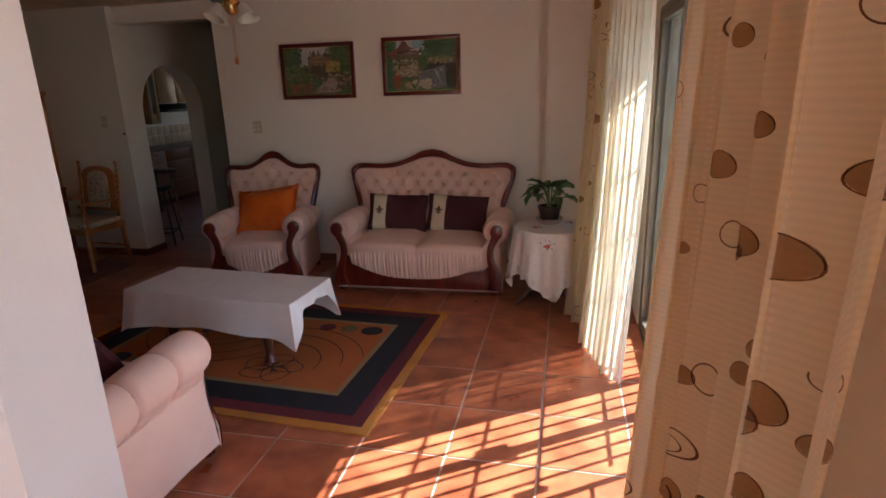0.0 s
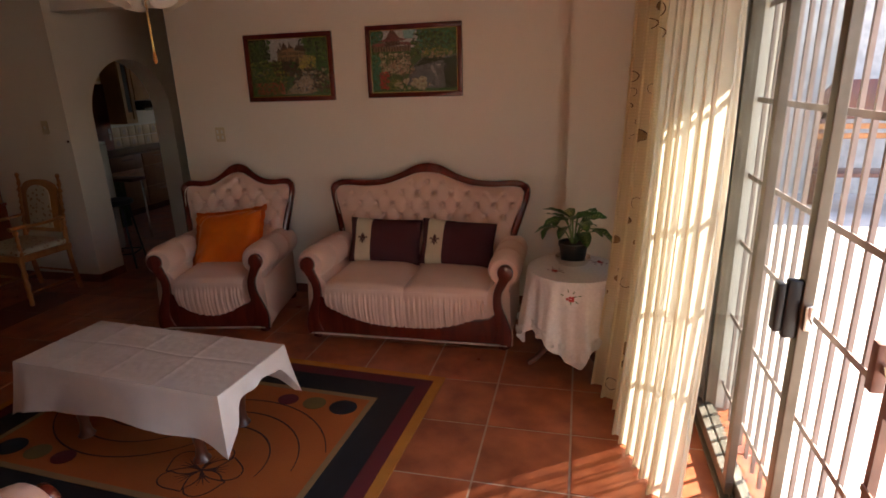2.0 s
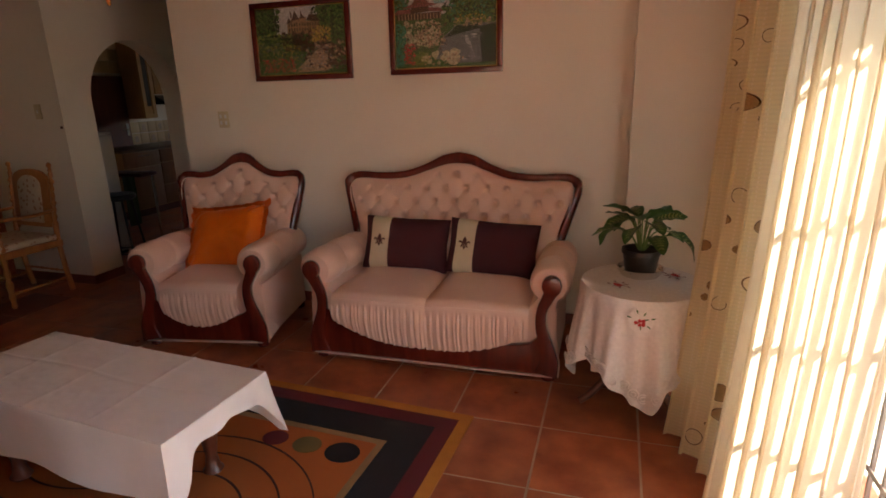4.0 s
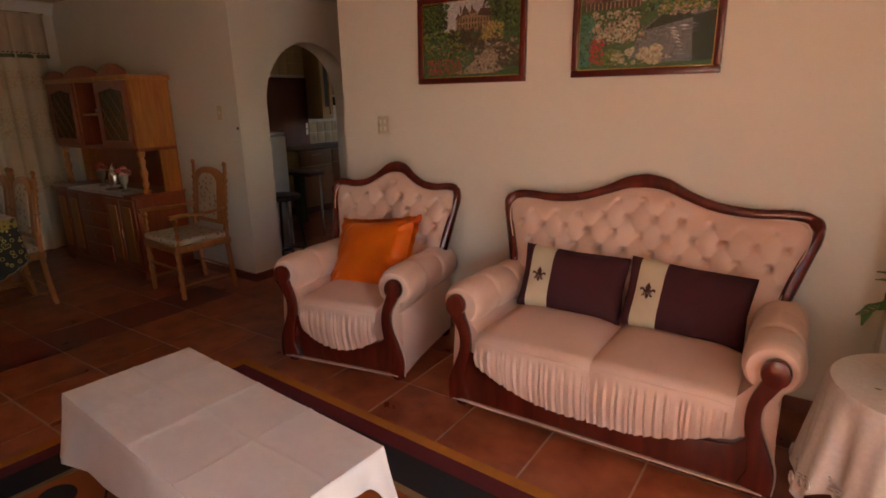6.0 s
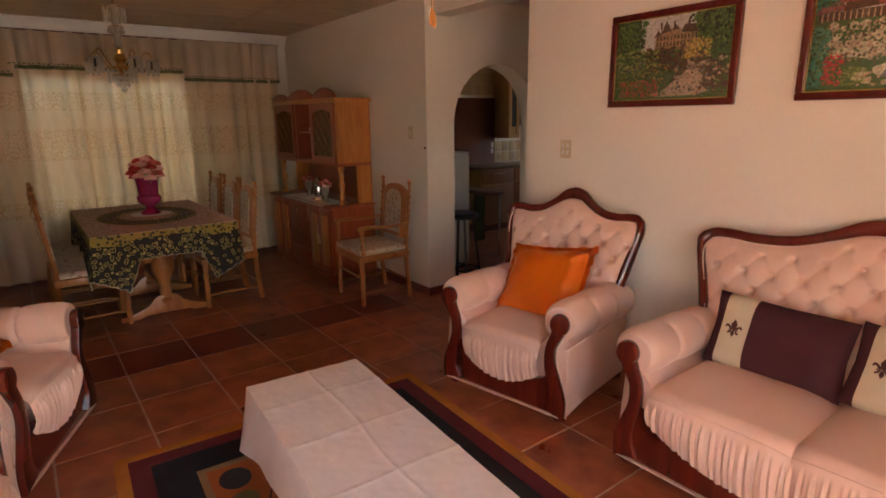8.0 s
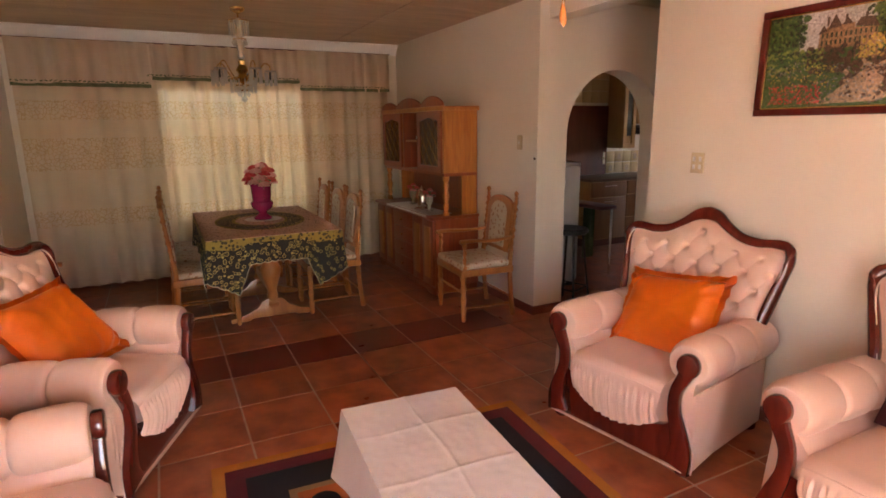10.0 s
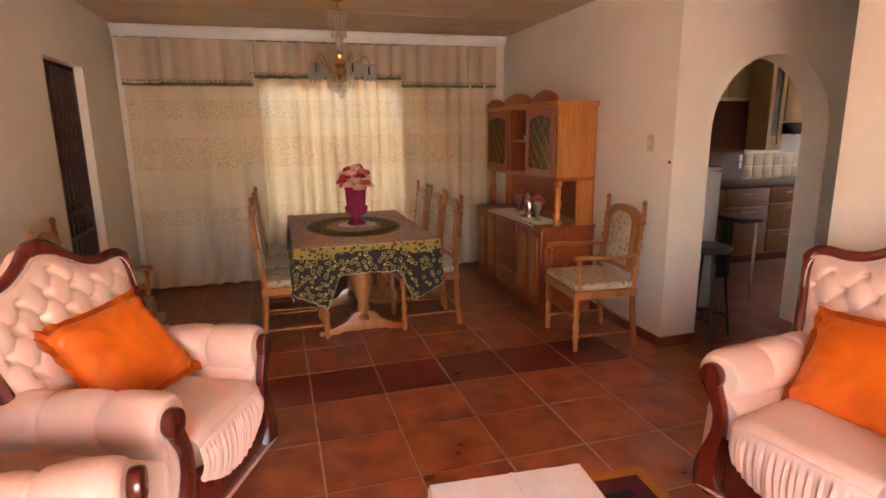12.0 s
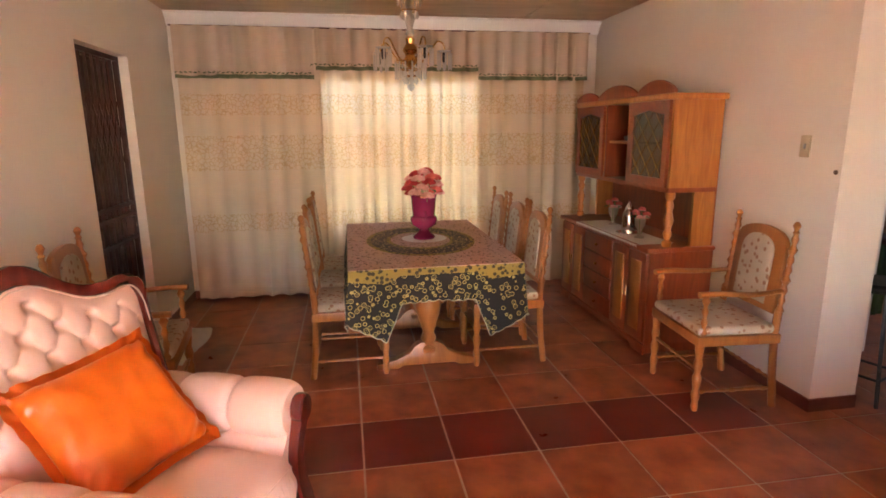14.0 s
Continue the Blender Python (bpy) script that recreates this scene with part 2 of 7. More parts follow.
M["wall_tile"] = material("cream_wall_tile", (0.64, 0.47, 0.26), (0.57, 0.41, 0.22), rough=0.55, scale=6, fine=60, bump=0.03, per_object=0.06)
M["plastic_switch"] = material("cream_switch_plastic", (0.62, 0.52, 0.33), (0.56, 0.47, 0.30), rough=0.4, scale=10, fine=100, bump=0.02)
M["paving"] = material("pale_patio_paving", (0.58, 0.53, 0.47), (0.48, 0.43, 0.38), rough=0.9, scale=4, fine=70, bump=0.4)
M["ground"] = material("dry_earth", (0.30, 0.22, 0.15), (0.22, 0.17, 0.10), rough=0.95, scale=0.6, fine=20, bump=0.5)
M["purple"] = material("magenta_glazed_ceramic", (0.30, 0.022, 0.09), (0.22, 0.015, 0.07), rough=0.2, scale=6, fine=60, bump=0.02, coat=0.4)
M["rose"] = material("deep_red_petal", (0.50, 0.025, 0.025), (0.38, 0.015, 0.02), rough=0.7, scale=30, fine=150, bump=0.15)
M["rose_pink"] = material("pale_pink_petal", (0.72, 0.38, 0.34), (0.62, 0.28, 0.26), rough=0.7, scale=30, fine=150, bump=0.15)
M["rose_coral"] = material("coral_petal", (0.66, 0.13, 0.10), (0.55, 0.09, 0.07), rough=0.7, scale=30, fine=150, bump=0.15)
M["mat"] = material("white_floor_mat", (0.66, 0.62, 0.57), (0.58, 0.54, 0.5), rough=0.95, scale=12, fine=200, bump=0.6)
M["wine"] = material("wine_velvet", (0.16, 0.014, 0.016), rough=0.8, scale=8, fine=300)


def glass_material(name, tint=(1, 1, 1), rough=0.0, weight=0.12):
    m = bpy.data.materials.new(name)
    m.use_nodes = True
    nt = m.node_tree
    gl = nt.nodes.new("ShaderNodeBsdfGlossy")
    gl.inputs["Roughness"].default_value = rough
    tp = nt.nodes.new("ShaderNodeBsdfTransparent")
    tp.inputs["Color"].default_value = (*tint, 1)
    mx = nt.nodes.new("ShaderNodeMixShader")
    mx.inputs[0].default_value = weight
    nt.links.new(tp.outputs[0], mx.inputs[1])
    nt.links.new(gl.outputs[0], mx.inputs[2])
    nt.links.new(mx.outputs[0], nt.nodes["Material Output"].inputs["Surface"])
    return m


M["pane"] = glass_material("window_glass", (0.93, 0.95, 0.94), 0.0, 0.08)
M["picture_glass"] = glass_material("picture_glass", (0.98, 0.98, 0.98), 0.05, 0.02)
M["smoked"] = glass_material("leaded_cabinet_glass", (0.60, 0.55, 0.45), 0.25, 0.12)


def lace_curtain_material():
    """Cream voile with three embroidered bands at fixed heights."""
    m = cloth("embroidered_lace_voile", (0.72, 0.60, 0.44), (0.82, 0.58, 0.26), 0.064, 0.010, (0.66, 0.54, 0.39))
    nt = m.node_tree
    b = nt.nodes["Principled BSDF"]
    tr = next(n for n in nt.nodes if n.type == "BSDF_TRANSLUCENT")
    tc = nt.nodes.new("ShaderNodeTexCoord")
    sp = nt.nodes.new("ShaderNodeSeparateXYZ")
    nt.links.new(tc.outputs["Object"], sp.inputs[0])
    vo = nt.nodes.new("ShaderNodeTexVoronoi")
    vo.feature = "DISTANCE_TO_EDGE"
    vo.inputs["Scale"].default_value = 27
    nt.links.new(tc.outputs["Object"], vo.inputs["Vector"])
    vo2 = nt.nodes.new("ShaderNodeTexVoronoi")
    vo2.inputs["Scale"].default_value = 44
    nt.links.new(tc.outputs["Object"], vo2.inputs["Vector"])

    def op(kind, a, c=None, d=None):
        n = nt.nodes.new("ShaderNodeMath")
        n.operation = kind
        for k, v in enumerate((a, c, d)):
            if v is None:
                continue
            if isinstance(v, (int, float)):
                n.inputs[k].default_value = v
            else:
                nt.links.new(v, n.inputs[k])
        return n.outputs[0]
    # fold shading painted into the glow as brighter and dimmer noise strips down the cloth
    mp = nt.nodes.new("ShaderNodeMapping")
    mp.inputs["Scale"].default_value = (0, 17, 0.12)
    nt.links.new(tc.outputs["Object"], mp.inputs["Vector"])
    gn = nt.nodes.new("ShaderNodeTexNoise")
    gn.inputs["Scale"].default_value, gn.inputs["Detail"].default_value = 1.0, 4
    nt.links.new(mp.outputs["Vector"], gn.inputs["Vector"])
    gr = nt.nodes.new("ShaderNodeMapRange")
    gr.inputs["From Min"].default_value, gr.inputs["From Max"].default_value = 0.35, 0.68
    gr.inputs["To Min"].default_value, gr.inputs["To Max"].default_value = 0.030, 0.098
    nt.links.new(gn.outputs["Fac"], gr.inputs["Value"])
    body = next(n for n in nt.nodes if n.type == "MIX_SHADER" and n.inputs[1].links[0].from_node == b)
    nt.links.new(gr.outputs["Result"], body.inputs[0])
    zz = sp.outputs[2]
    bands = None
    for centre, half in ((1.74, 0.09), (1.33, 0.15), (0.72, 0.08)):
        k = op("COMPARE", zz, centre, half)
        bands = k if bands is None else op("MAXIMUM", bands, k)
    line = op("LESS_THAN", vo.outputs["Distance"], 0.06)
    dots = op("LESS_THAN", vo2.outputs["Distance"], 0.22)
    stitch = op("MULTIPLY", bands, op("MAXIMUM", line, op("MULTIPLY", dots, 0.6)))
    for target, col in ((b.inputs["Base Color"], (0.60, 0.44, 0.26)), (tr.inputs["Color"], (0.56, 0.35, 0.13))):
        mx = nt.nodes.new("ShaderNodeMix")
        mx.data_type = "RGBA"
        nt.links.new(stitch, mx.inputs["Factor"])
        if target.links:
            nt.links.new(target.links[0].from_socket, mx.inputs["A"])
        else:
            mx.inputs["A"].default_value = target.default_value
        mx.inputs["B"].default_value = (*col, 1)
        nt.links.new(mx.outputs["Result"], target)
    return m


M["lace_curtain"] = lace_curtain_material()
M["crystal"] = cloth("cut_crystal", (0.85, 0.82, 0.76), (0.92, 0.87, 0.76), 0.5, 0.5)
M["crystal"].node_tree.nodes["Principled BSDF"].inputs["Specular IOR Level"].default_value = 0.8


def printed_cloth(name, ground, print_colour, scale, thick, outlined=False):
    m = material(name, ground, rough=0.8, scale=8, fine=350, bump=0.15)
    nt = m.node_tree
    b = nt.nodes["Principled BSDF"]
    base = b.inputs["Base Color"].links[0].from_socket
    tc = next(n for n in nt.nodes if n.type == "TEX_COORD")
    vo = nt.nodes.new("ShaderNodeTexVoronoi")
    vo.inputs["Scale"].default_value = scale
    nt.links.new(tc.outputs["Object"], vo.inputs["Vector"])
    no = nt.nodes.new("ShaderNodeTexNoise")
    no.inputs["Scale"].default_value = scale * 0.8
    nt.links.new(tc.outputs["Object"], no.inputs["Vector"])
    r = nt.nodes.new("ShaderNodeValToRGB")
    r.color_ramp.elements[0].position, r.color_ramp.elements[1].position = thick, thick + 0.06
    r.color_ramp.elements[0].color, r.color_ramp.elements[1].color = (1, 1, 1, 1), (0, 0, 0, 1)
    if outlined:
        # round leaves: a pale heart, a dark ring and a bright outline
        r.color_ramp.elements[0].color, r.color_ramp.elements[0].position = (0.45, 0.45, 0.45, 1), 0.10
        r.color_ramp.elements[1].color, r.color_ramp.elements[1].position = (0, 0, 0, 1), 0.16
        for p, v in ((0.30, 0), (0.33, 1), (0.40, 1), (0.43, 0)):
            e = r.color_ramp.elements.new(p)
            e.color = (v, v, v, 1)
    nt.links.new(vo.outputs["Distance"], r.inputs["Fac"])
    mx = nt.nodes.new("ShaderNodeMix")
    mx.data_type = "RGBA"
    nt.links.new(r.outputs["Color"], mx.inputs["Factor"])
    nt.links.new(base, mx.inputs["A"])
    mx.inputs["B"].default_value = (*print_colour, 1)
    nt.links.new(mx.outputs["Result"], b.inputs["Base Color"])
    return m


M["floral"] = printed_cloth("cream_floral_tapestry", (0.60, 0.50, 0.36), (0.36, 0.20, 0.12), 24, 0.26)
M["paisley"] = printed_cloth("black_gold_leaf_print", (0.014, 0.013, 0.009), (0.40, 0.32, 0.10), 30, 0.27, True)
M["print_brown"] = printed_cloth("brown_field_print", (0.56, 0.37, 0.29), (0.16, 0.085, 0.055), 34, 0.26)
M["print_gold"] = printed_cloth("ochre_scroll_print", (0.30, 0.22, 0.045), (0.05, 0.04, 0.018), 34, 0.36)
M["print_dark"] = printed_cloth("dark_medallion_print", (0.06, 0.046, 0.03), (0.34, 0.25, 0.12), 48, 0.34)
M["paint_foliage"] = printed_cloth("painted_foliage", (0.045, 0.085, 0.04), (0.14, 0.19, 0.05), 55, 0.34)


# ---- builders ----
def part(name, bm, mat, parent=None, label="", smooth=True):
    """Links a bmesh as one mesh object, under parent if there is one."""
    bmesh.ops.recalc_face_normals(bm, faces=bm.faces)
    me = bpy.data.meshes.new(name)
    bm.to_mesh(me)
    bm.free()
    me.materials.append(mat if not isinstance(mat, str) else M[mat])
    if smooth:
        me.shade_smooth()
        me.set_sharp_from_angle(angle=radians(38))
    ob = new(name, me)
    if parent is not None:
        ob.parent = parent
    if label:
        tagged(ob, label)
    return ob


def again(name, src, parent, m):
    """Another object on the mesh of src, posed by m under parent."""
    ob = new(name, src.data)
    ob.parent = parent
    ob.matrix_basis = m
    return ob


def thing(name, label, category, m=None, group="", kind=""):
    ob = new(name)
    ob.empty_display_size = 0.1
    if m is not None:
        ob.matrix_basis = m
    return tagged(ob, label, category, group, kind)


def box(x0, x1, y0, y1, z0, z1, bevel=0.0, seg=2, bm=None):
    own = bm is None
    b = bmesh.new()
    bmesh.ops.create_cube(b, size=1)
    bmesh.ops.scale(b, verts=b.verts, vec=(x1 - x0, y1 - y0, z1 - z0))
    bmesh.ops.translate(b, verts=b.verts, vec=((x0 + x1) / 2, (y0 + y1) / 2, (z0 + z1) / 2))
    if bevel:
        bmesh.ops.bevel(b, geom=b.edges[:], offset=bevel, segments=seg, affect="EDGES", profile=0.5)
    if own:
        return b
    return merge(bm, b)


def merge(a, b, m=None):
    """Adds the bmesh b, moved by m, to a."""
    if m is not None:
        bmesh.ops.transform(b, matrix=m, verts=b.verts)
    me = bpy.data.meshes.new("scratch")
    b.to_mesh(me)
    b.free()
    a.from_mesh(me)
    bpy.data.meshes.remove(me)
    return a


def sheet(f, nu, nv, wrap=False, bm=None):
    """A surface f(u, v) with u, v from 0 to 1."""
    bm = bm or bmesh.new()
    rows = []
    for j in range(nv + 1):
        rows.append([bm.verts.new(f(i / nu, j / nv)) for i in range(nu + (0 if wrap else 1))])
    for j in range(nv):
        for i in range(nu):
            a, b = i, (i + 1) % len(rows[0])
            bm.faces.new((rows[j][a], rows[j][b], rows[j + 1][b], rows[j + 1][a]))
    return bm


def lathe(profile, n=24, bm=None, centre=(0, 0, 0)):
    """Turns (radius, height) pairs about z."""
    bm = bm or bmesh.new()
    rings = []
    cx, cy, cz = centre
    for r, z in profile:
        rings.append([bm.verts.new((cx + max(r, 1e-4) * math.cos(2 * math.pi * k / n), cy + max(r, 1e-4) * math.sin(2 * math.pi * k / n), cz + z)) for k in range(n)])
    for a, b in zip(rings, rings[1:]):
        for k in range(n):
            bm.faces.new((a[k], a[(k + 1) % n], b[(k + 1) % n], b[k]))
    bm.faces.new(rings[0][::-1])
    bm.faces.new(rings[-1])
    return bm


def tube(points, r, n=8, closed=False, bm=None, flat=1.0):
    """A round bar along points; r is a radius or a function of 0..1."""
    bm = bm or bmesh.new()
    pts = [Vector(p) for p in points]
    rings = []
    up = Vector((0, 0, 1))
    for k, p in enumerate(pts):
        a = pts[k - 1] if (k or closed) else p
        b = pts[(k + 1) % len(pts)] if (k < len(pts) - 1 or closed) else p
        d = (b - a).normalized()
        s = d.cross(up if abs(d.z) < 0.95 else Vector((1, 0, 0))).normalized()
        t = s.cross(d)
        rad = r(k / max(1, len(pts) - 1)) if callable(r) else r
        rings.append([bm.verts.new(p + rad * (s * math.cos(2 * math.pi * i / n) + flat * t * math.sin(2 * math.pi * i / n))) for i in range(n)])
    pairs = list(zip(rings, rings[1:])) + ([(rings[-1], rings[0])] if closed else [])
    for a, b in pairs:
        for i in range(n):
            bm.faces.new((a[i], a[(i + 1) % n], b[(i + 1) % n], b[i]))
    if not closed:
        bm.faces.new(rings[0][::-1])
        bm.faces.new(rings[-1])
    return bm


def prism(poly, d0, d1, axis="y", bevel=0.0, bm=None):
    """A flat outline, given in the two other axes, made thick along axis from d0 to d1."""
    b = bmesh.new()

    def at(p, d):
        return {"x": (d, p[0], p[1]), "y": (p[0], d, p[1]), "z": (p[0], p[1], d)}[axis]
    lo = [b.verts.new(at(p, d0)) for p in poly]
    hi = [b.verts.new(at(p, d1)) for p in poly]
    n = len(poly)
    b.faces.new(lo)
    b.faces.new(hi[::-1])
    for k in range(n):
        b.faces.new((lo[k], lo[(k + 1) % n], hi[(k + 1) % n], hi[k]))
    bmesh.ops.recalc_face_normals(b, faces=b.faces)
    if bevel:
        caps = [f for f in b.faces if len(f.verts) == n]
        edges = {e for f in caps for e in f.edges}
        bmesh.ops.bevel(b, geom=list(edges), offset=bevel, segments=2, affect="EDGES", profile=0.5)
    bmesh.ops.triangulate(b, faces=[f for f in b.faces if len(f.verts) > 4])
    return b if bm is None else merge(bm, b)


def smoothstep(a, b, x):
    t = min(1, max(0, (x - a) / (b - a)))
    return t * t * (3 - 2 * t)


def curve_points(keys, n):
    """A smooth line through keys (Catmull-Rom), n points to a span."""
    k = [Vector(p) for p in keys]
    out = []
    for i in range(len(k) - 1):
        p0, p1, p2, p3 = k[max(0, i - 1)], k[i], k[i + 1], k[min(len(k) - 1, i + 2)]
        for j in range(n):
            t = j / n
            out.append(0.5 * (2 * p1 + (p2 - p0) * t + (2 * p0 - 5 * p1 + 4 * p2 - p3) * t * t + (3 * p1 - p0 - 3 * p2 + p3) * t ** 3))
    return out + [k[-1]]


# ---- the house ----
CEIL = 2.50
NORTH, DINING_NORTH, EAST, WEST, SOUTH = 5.64, 5.57, 1.40, -6.38, 1.72


def wall(name, bm, label, mat="wall"):
    return tagged(part(name, bm, mat, smooth=False), label, "wall", kind="structure")


LIVE_W, LIVE_E = -2.42, 0.70
wall("wall_north", box(LIVE_W, LIVE_E + 0.02, NORTH, NORTH + 0.2, 0, CEIL), "cream painted plaster wall behind the sofa")
wall("wall_nib", box(LIVE_E, EAST + 0.2, 5.50, NORTH + 0.2, 0, CEIL), "cream painted wall nib beside the curtains")
wall("wall_lintel", box(-3.52, LIVE_W - 0.001, NORTH + 0.01, NORTH + 0.19, 2.34, CEIL), "cream painted lintel over the passage")
wall("wall_dining_north", box(WEST - 0.2, -3.5, DINING_NORTH, DINING_NORTH + 0.2, 0, CEIL), "cream painted wall behind the dresser")


def arch_wall():
    """The wall on the far side of the passage, with a round-headed opening."""
    y0, y1, a, b, spring = DINING_NORTH + 0.2, 8.4, 5.86, 6.88, 1.48
    x0, x1 = -3.72, -3.502
    bm = box(x0, x1, y0, a, 0, CEIL)
    box(x0, x1, b, y1, 0, CEIL, bm=bm)
    r, c = (b - a) / 2, (a + b) / 2
    head = [(a, CEIL), (a, spring)] + [(c - r * math.cos(math.pi * k / 28), spring + r * math.sin(math.pi * k / 28)) for k in range(1, 28)] + [(b, spring), (b, CEIL)]
    prism(head, x0, x1, "x", bm=bm)
    return bm


wall("wall_arch", arch_wall(), "cream plaster wall with a round-headed arch into the kitchen")
wall("wall_passage_end", box(-3.5, -2.2, 8.4, 8.6, 0, CEIL), "plain wall closing the passage")
wall("wall_passage_east", box(-2.42, -2.22, NORTH + 0.2, 8.4, 0, CEIL), "plain wall along the passage")

# sliding-door wall
DOOR_Y0, DOOR_Y1, DOOR_TOP = 2.50, 4.40, 2.06
bm = box(EAST, EAST + 0.2, 0.35, DOOR_Y0, 0, CEIL)
box(EAST, EAST + 0.2, -2.4, -2.1, 0, CEIL, bm=bm)
box(EAST, EAST + 0.2, -2.1, 0.35, 2.2, CEIL, bm=bm)
box(EAST, EAST + 0.2, DOOR_Y1, 5.50, 0, CEIL, bm=bm)
box(EAST, EAST + 0.2, DOOR_Y0, DOOR_Y1, DOOR_TOP, CEIL, bm=bm)
wall("wall_east", bm, "cream painted wall with a wide sliding door")

# window wall of the dining end
WIN = (2.92, 4.46, 0.62, 2.00)
bm = box(WEST - 0.2, WEST, SOUTH, WIN[0], 0, CEIL)
box(WEST - 0.2, WEST, WIN[1], DINING_NORTH, 0, CEIL, bm=bm)
box(WEST - 0.2, WEST, WIN[0], WIN[1], 0, WIN[2], bm=bm)
box(WEST - 0.2, WEST, WIN[0], WIN[1], WIN[3], CEIL, bm=bm)
wall("wall_west", bm, "painted wall with the curtained dining window")

# south wall with the gated door
GD = (-5.38, -4.60, 2.02)
bm = box(WEST - 0.2, GD[0], SOUTH - 0.2, SOUTH, 0, CEIL)
box(GD[1], -3.2, SOUTH - 0.2, SOUTH, 0, CEIL, bm=bm)
box(GD[0], GD[1], SOUTH - 0.2, SOUTH, GD[2], CEIL, bm=bm)
wall("wall_south", bm, "cream painted wall with the gated side door")
wall("wall_living_south", box(-3.2, -0.055, 1.27, 1.47, 0, CEIL), "white painted wall end beside the entrance", "white")
wall("wall_step", box(-3.4, -3.2, 1.27, SOUTH - 0.2, 0, CEIL), "plain return of the south wall")

# the room behind, plain
wall("wall_back", box(-3.4, EAST + 0.2, -2.6, -2.4, 0, CEIL), "plain wall of the entrance room")
wall("wall_back_west", box(-3.4, -3.2, -2.4, 1.27, 0, CEIL), "plain side wall of the entrance room")
wall("wall_hall", box(WEST - 0.2, -3.4, 0.3, 0.5, 0, CEIL), "plain wall beyond the gated door")
wall("wall_hall_west", box(WEST - 0.2, WEST, 0.5, SOUTH - 0.2, 0, CEIL), "plain wall beyond the gated door")

# kitchen shell
wall("wall_kitchen_west", box(-6.05, -5.85, 5.77, 11.4, 0, CEIL), "painted kitchen wall")
# opening out of view, added only to let daylight into the kitchen
bm = box(-6.05, -4.8, 11.4, 11.6, 0, CEIL)
box(-4.1, -3.5, 11.4, 11.6, 0, CEIL, bm=bm)
box(-4.8, -4.1, 11.4, 11.6, 0, 1.2, bm=bm)
box(-4.8, -4.1, 11.4, 11.6, 1.95, CEIL, bm=bm)
wall("wall_kitchen_north", bm, "painted kitchen wall with an unseen opening added for light")
wall("wall_kitchen_east", box(-3.72, -3.502, 8.4, 11.4, 0, CEIL), "painted kitchen wall")


def ceiling():
    bm = box(-7.9, EAST + 0.2, -2.6, 11.6, CEIL + 0.006, CEIL + 0.12)
    w, l = 1.19, 2.39
    x = -6.6
    while x < 1.4:
        y = -2.4
        while y < 11.4:
            box(x + 0.004, x + w - 0.004, y + 0.004, y + l - 0.004, CEIL, CEIL + 0.008, bm=bm)
            y += l + 0.01
        x += w + 0.01
    return bm


tagged(part("ceiling", ceiling(), "ceiling", smooth=False), "brown mottled printed ceiling boards with narrow joints", "ceiling", kind="structure")

# coved cornices
COVE = [(0, 0), (0.085, 0), (0.085, -0.016), (0.07, -0.022), (0.045, -0.05), (0.026, -0.082), (0.02, -0.10), (0.014, -0.112), (0, -0.112)]


def cornice(a, b, inward):
    """A moulding along the line a-b under the ceiling, standing out towards inward."""
    a, b, n = Vector(a), Vector(b), Vector(inward)
    bm = bmesh.new()
    ends = [[bm.verts.new(p + n * (o + 0.001) + Vector((0, 0, CEIL - 0.002 + z))) for o, z in COVE] for p in (a, b)]
    k = len(COVE)
    for i in range(k):
        bm.faces.new((ends[0][i], ends[0][(i + 1) % k], ends[1][(i + 1) % k], ends[1][i]))
    bm.faces.new(ends[0])
    bm.faces.new(ends[1][::-1])
    return bm


trim = cornice((WEST, SOUTH, 0), (WEST, DINING_NORTH, 0), (1, 0, 0))
tagged(part("cornice_west", trim, "white", smooth=False), "white moulded cornice above the window curtains", "cornice", kind="structure")

# skirting
def skirting(name, *args):
    tagged(part(name, box(*args, bevel=0.003), "skirting", smooth=False), "red-brown tile skirting along the wall foot", "skirting", kind="structure")


skirting("baseboard_dining", WEST, -3.49, DINING_NORTH - 0.012, DINING_NORTH - 0.001, 0, 0.075)
skirting("baseboard_arch", -3.5005, -3.488, DINING_NORTH - 0.012, 5.86, 0, 0.075)
skirting("baseboard_arch_far", -3.5005, -3.488, 6.88, 8.39, 0, 0.075)
skirting("baseboard_west", WEST + 0.001, WEST + 0.012, SOUTH, DINING_NORTH - 0.013, 0, 0.075)
skirting("baseboard_south", -4.60, -3.2, SOUTH + 0.001, SOUTH + 0.012, 0, 0.075)
skirting("baseboard_south_far", WEST + 0.013, -5.38, SOUTH + 0.001, SOUTH + 0.012, 0, 0.075)
skirting("baseboard_north", LIVE_W, LIVE_E - 0.001, NORTH - 0.012, NORTH - 0.001, 0, 0.075)
skirting("baseboard_nib", LIVE_E, EAST - 0.001, 5.488, 5.499, 0, 0.075)

# ---- outdoors ----
tagged(part("ground", box(-400, 400, -400, 400, -0.30, -0.10), "ground", smooth=False), "dry earth ground reaching the horizon", "ground", kind="structure")
tagged(part("pavement_patio", box(EAST + 0.2, 14.0, -3, 10.5, -0.1, -0.03), "paving", smooth=False), "pale sunlit patio paving outside the door", "patio", kind="structure")
bm = box(EAST + 0.2, 22, 10.5, 10.75, -0.1, 3.6)
tagged(part("wall_yard", bm, "outside_wall", smooth=False), "grey roughcast yard wall in daylight", "wall", kind="structure")


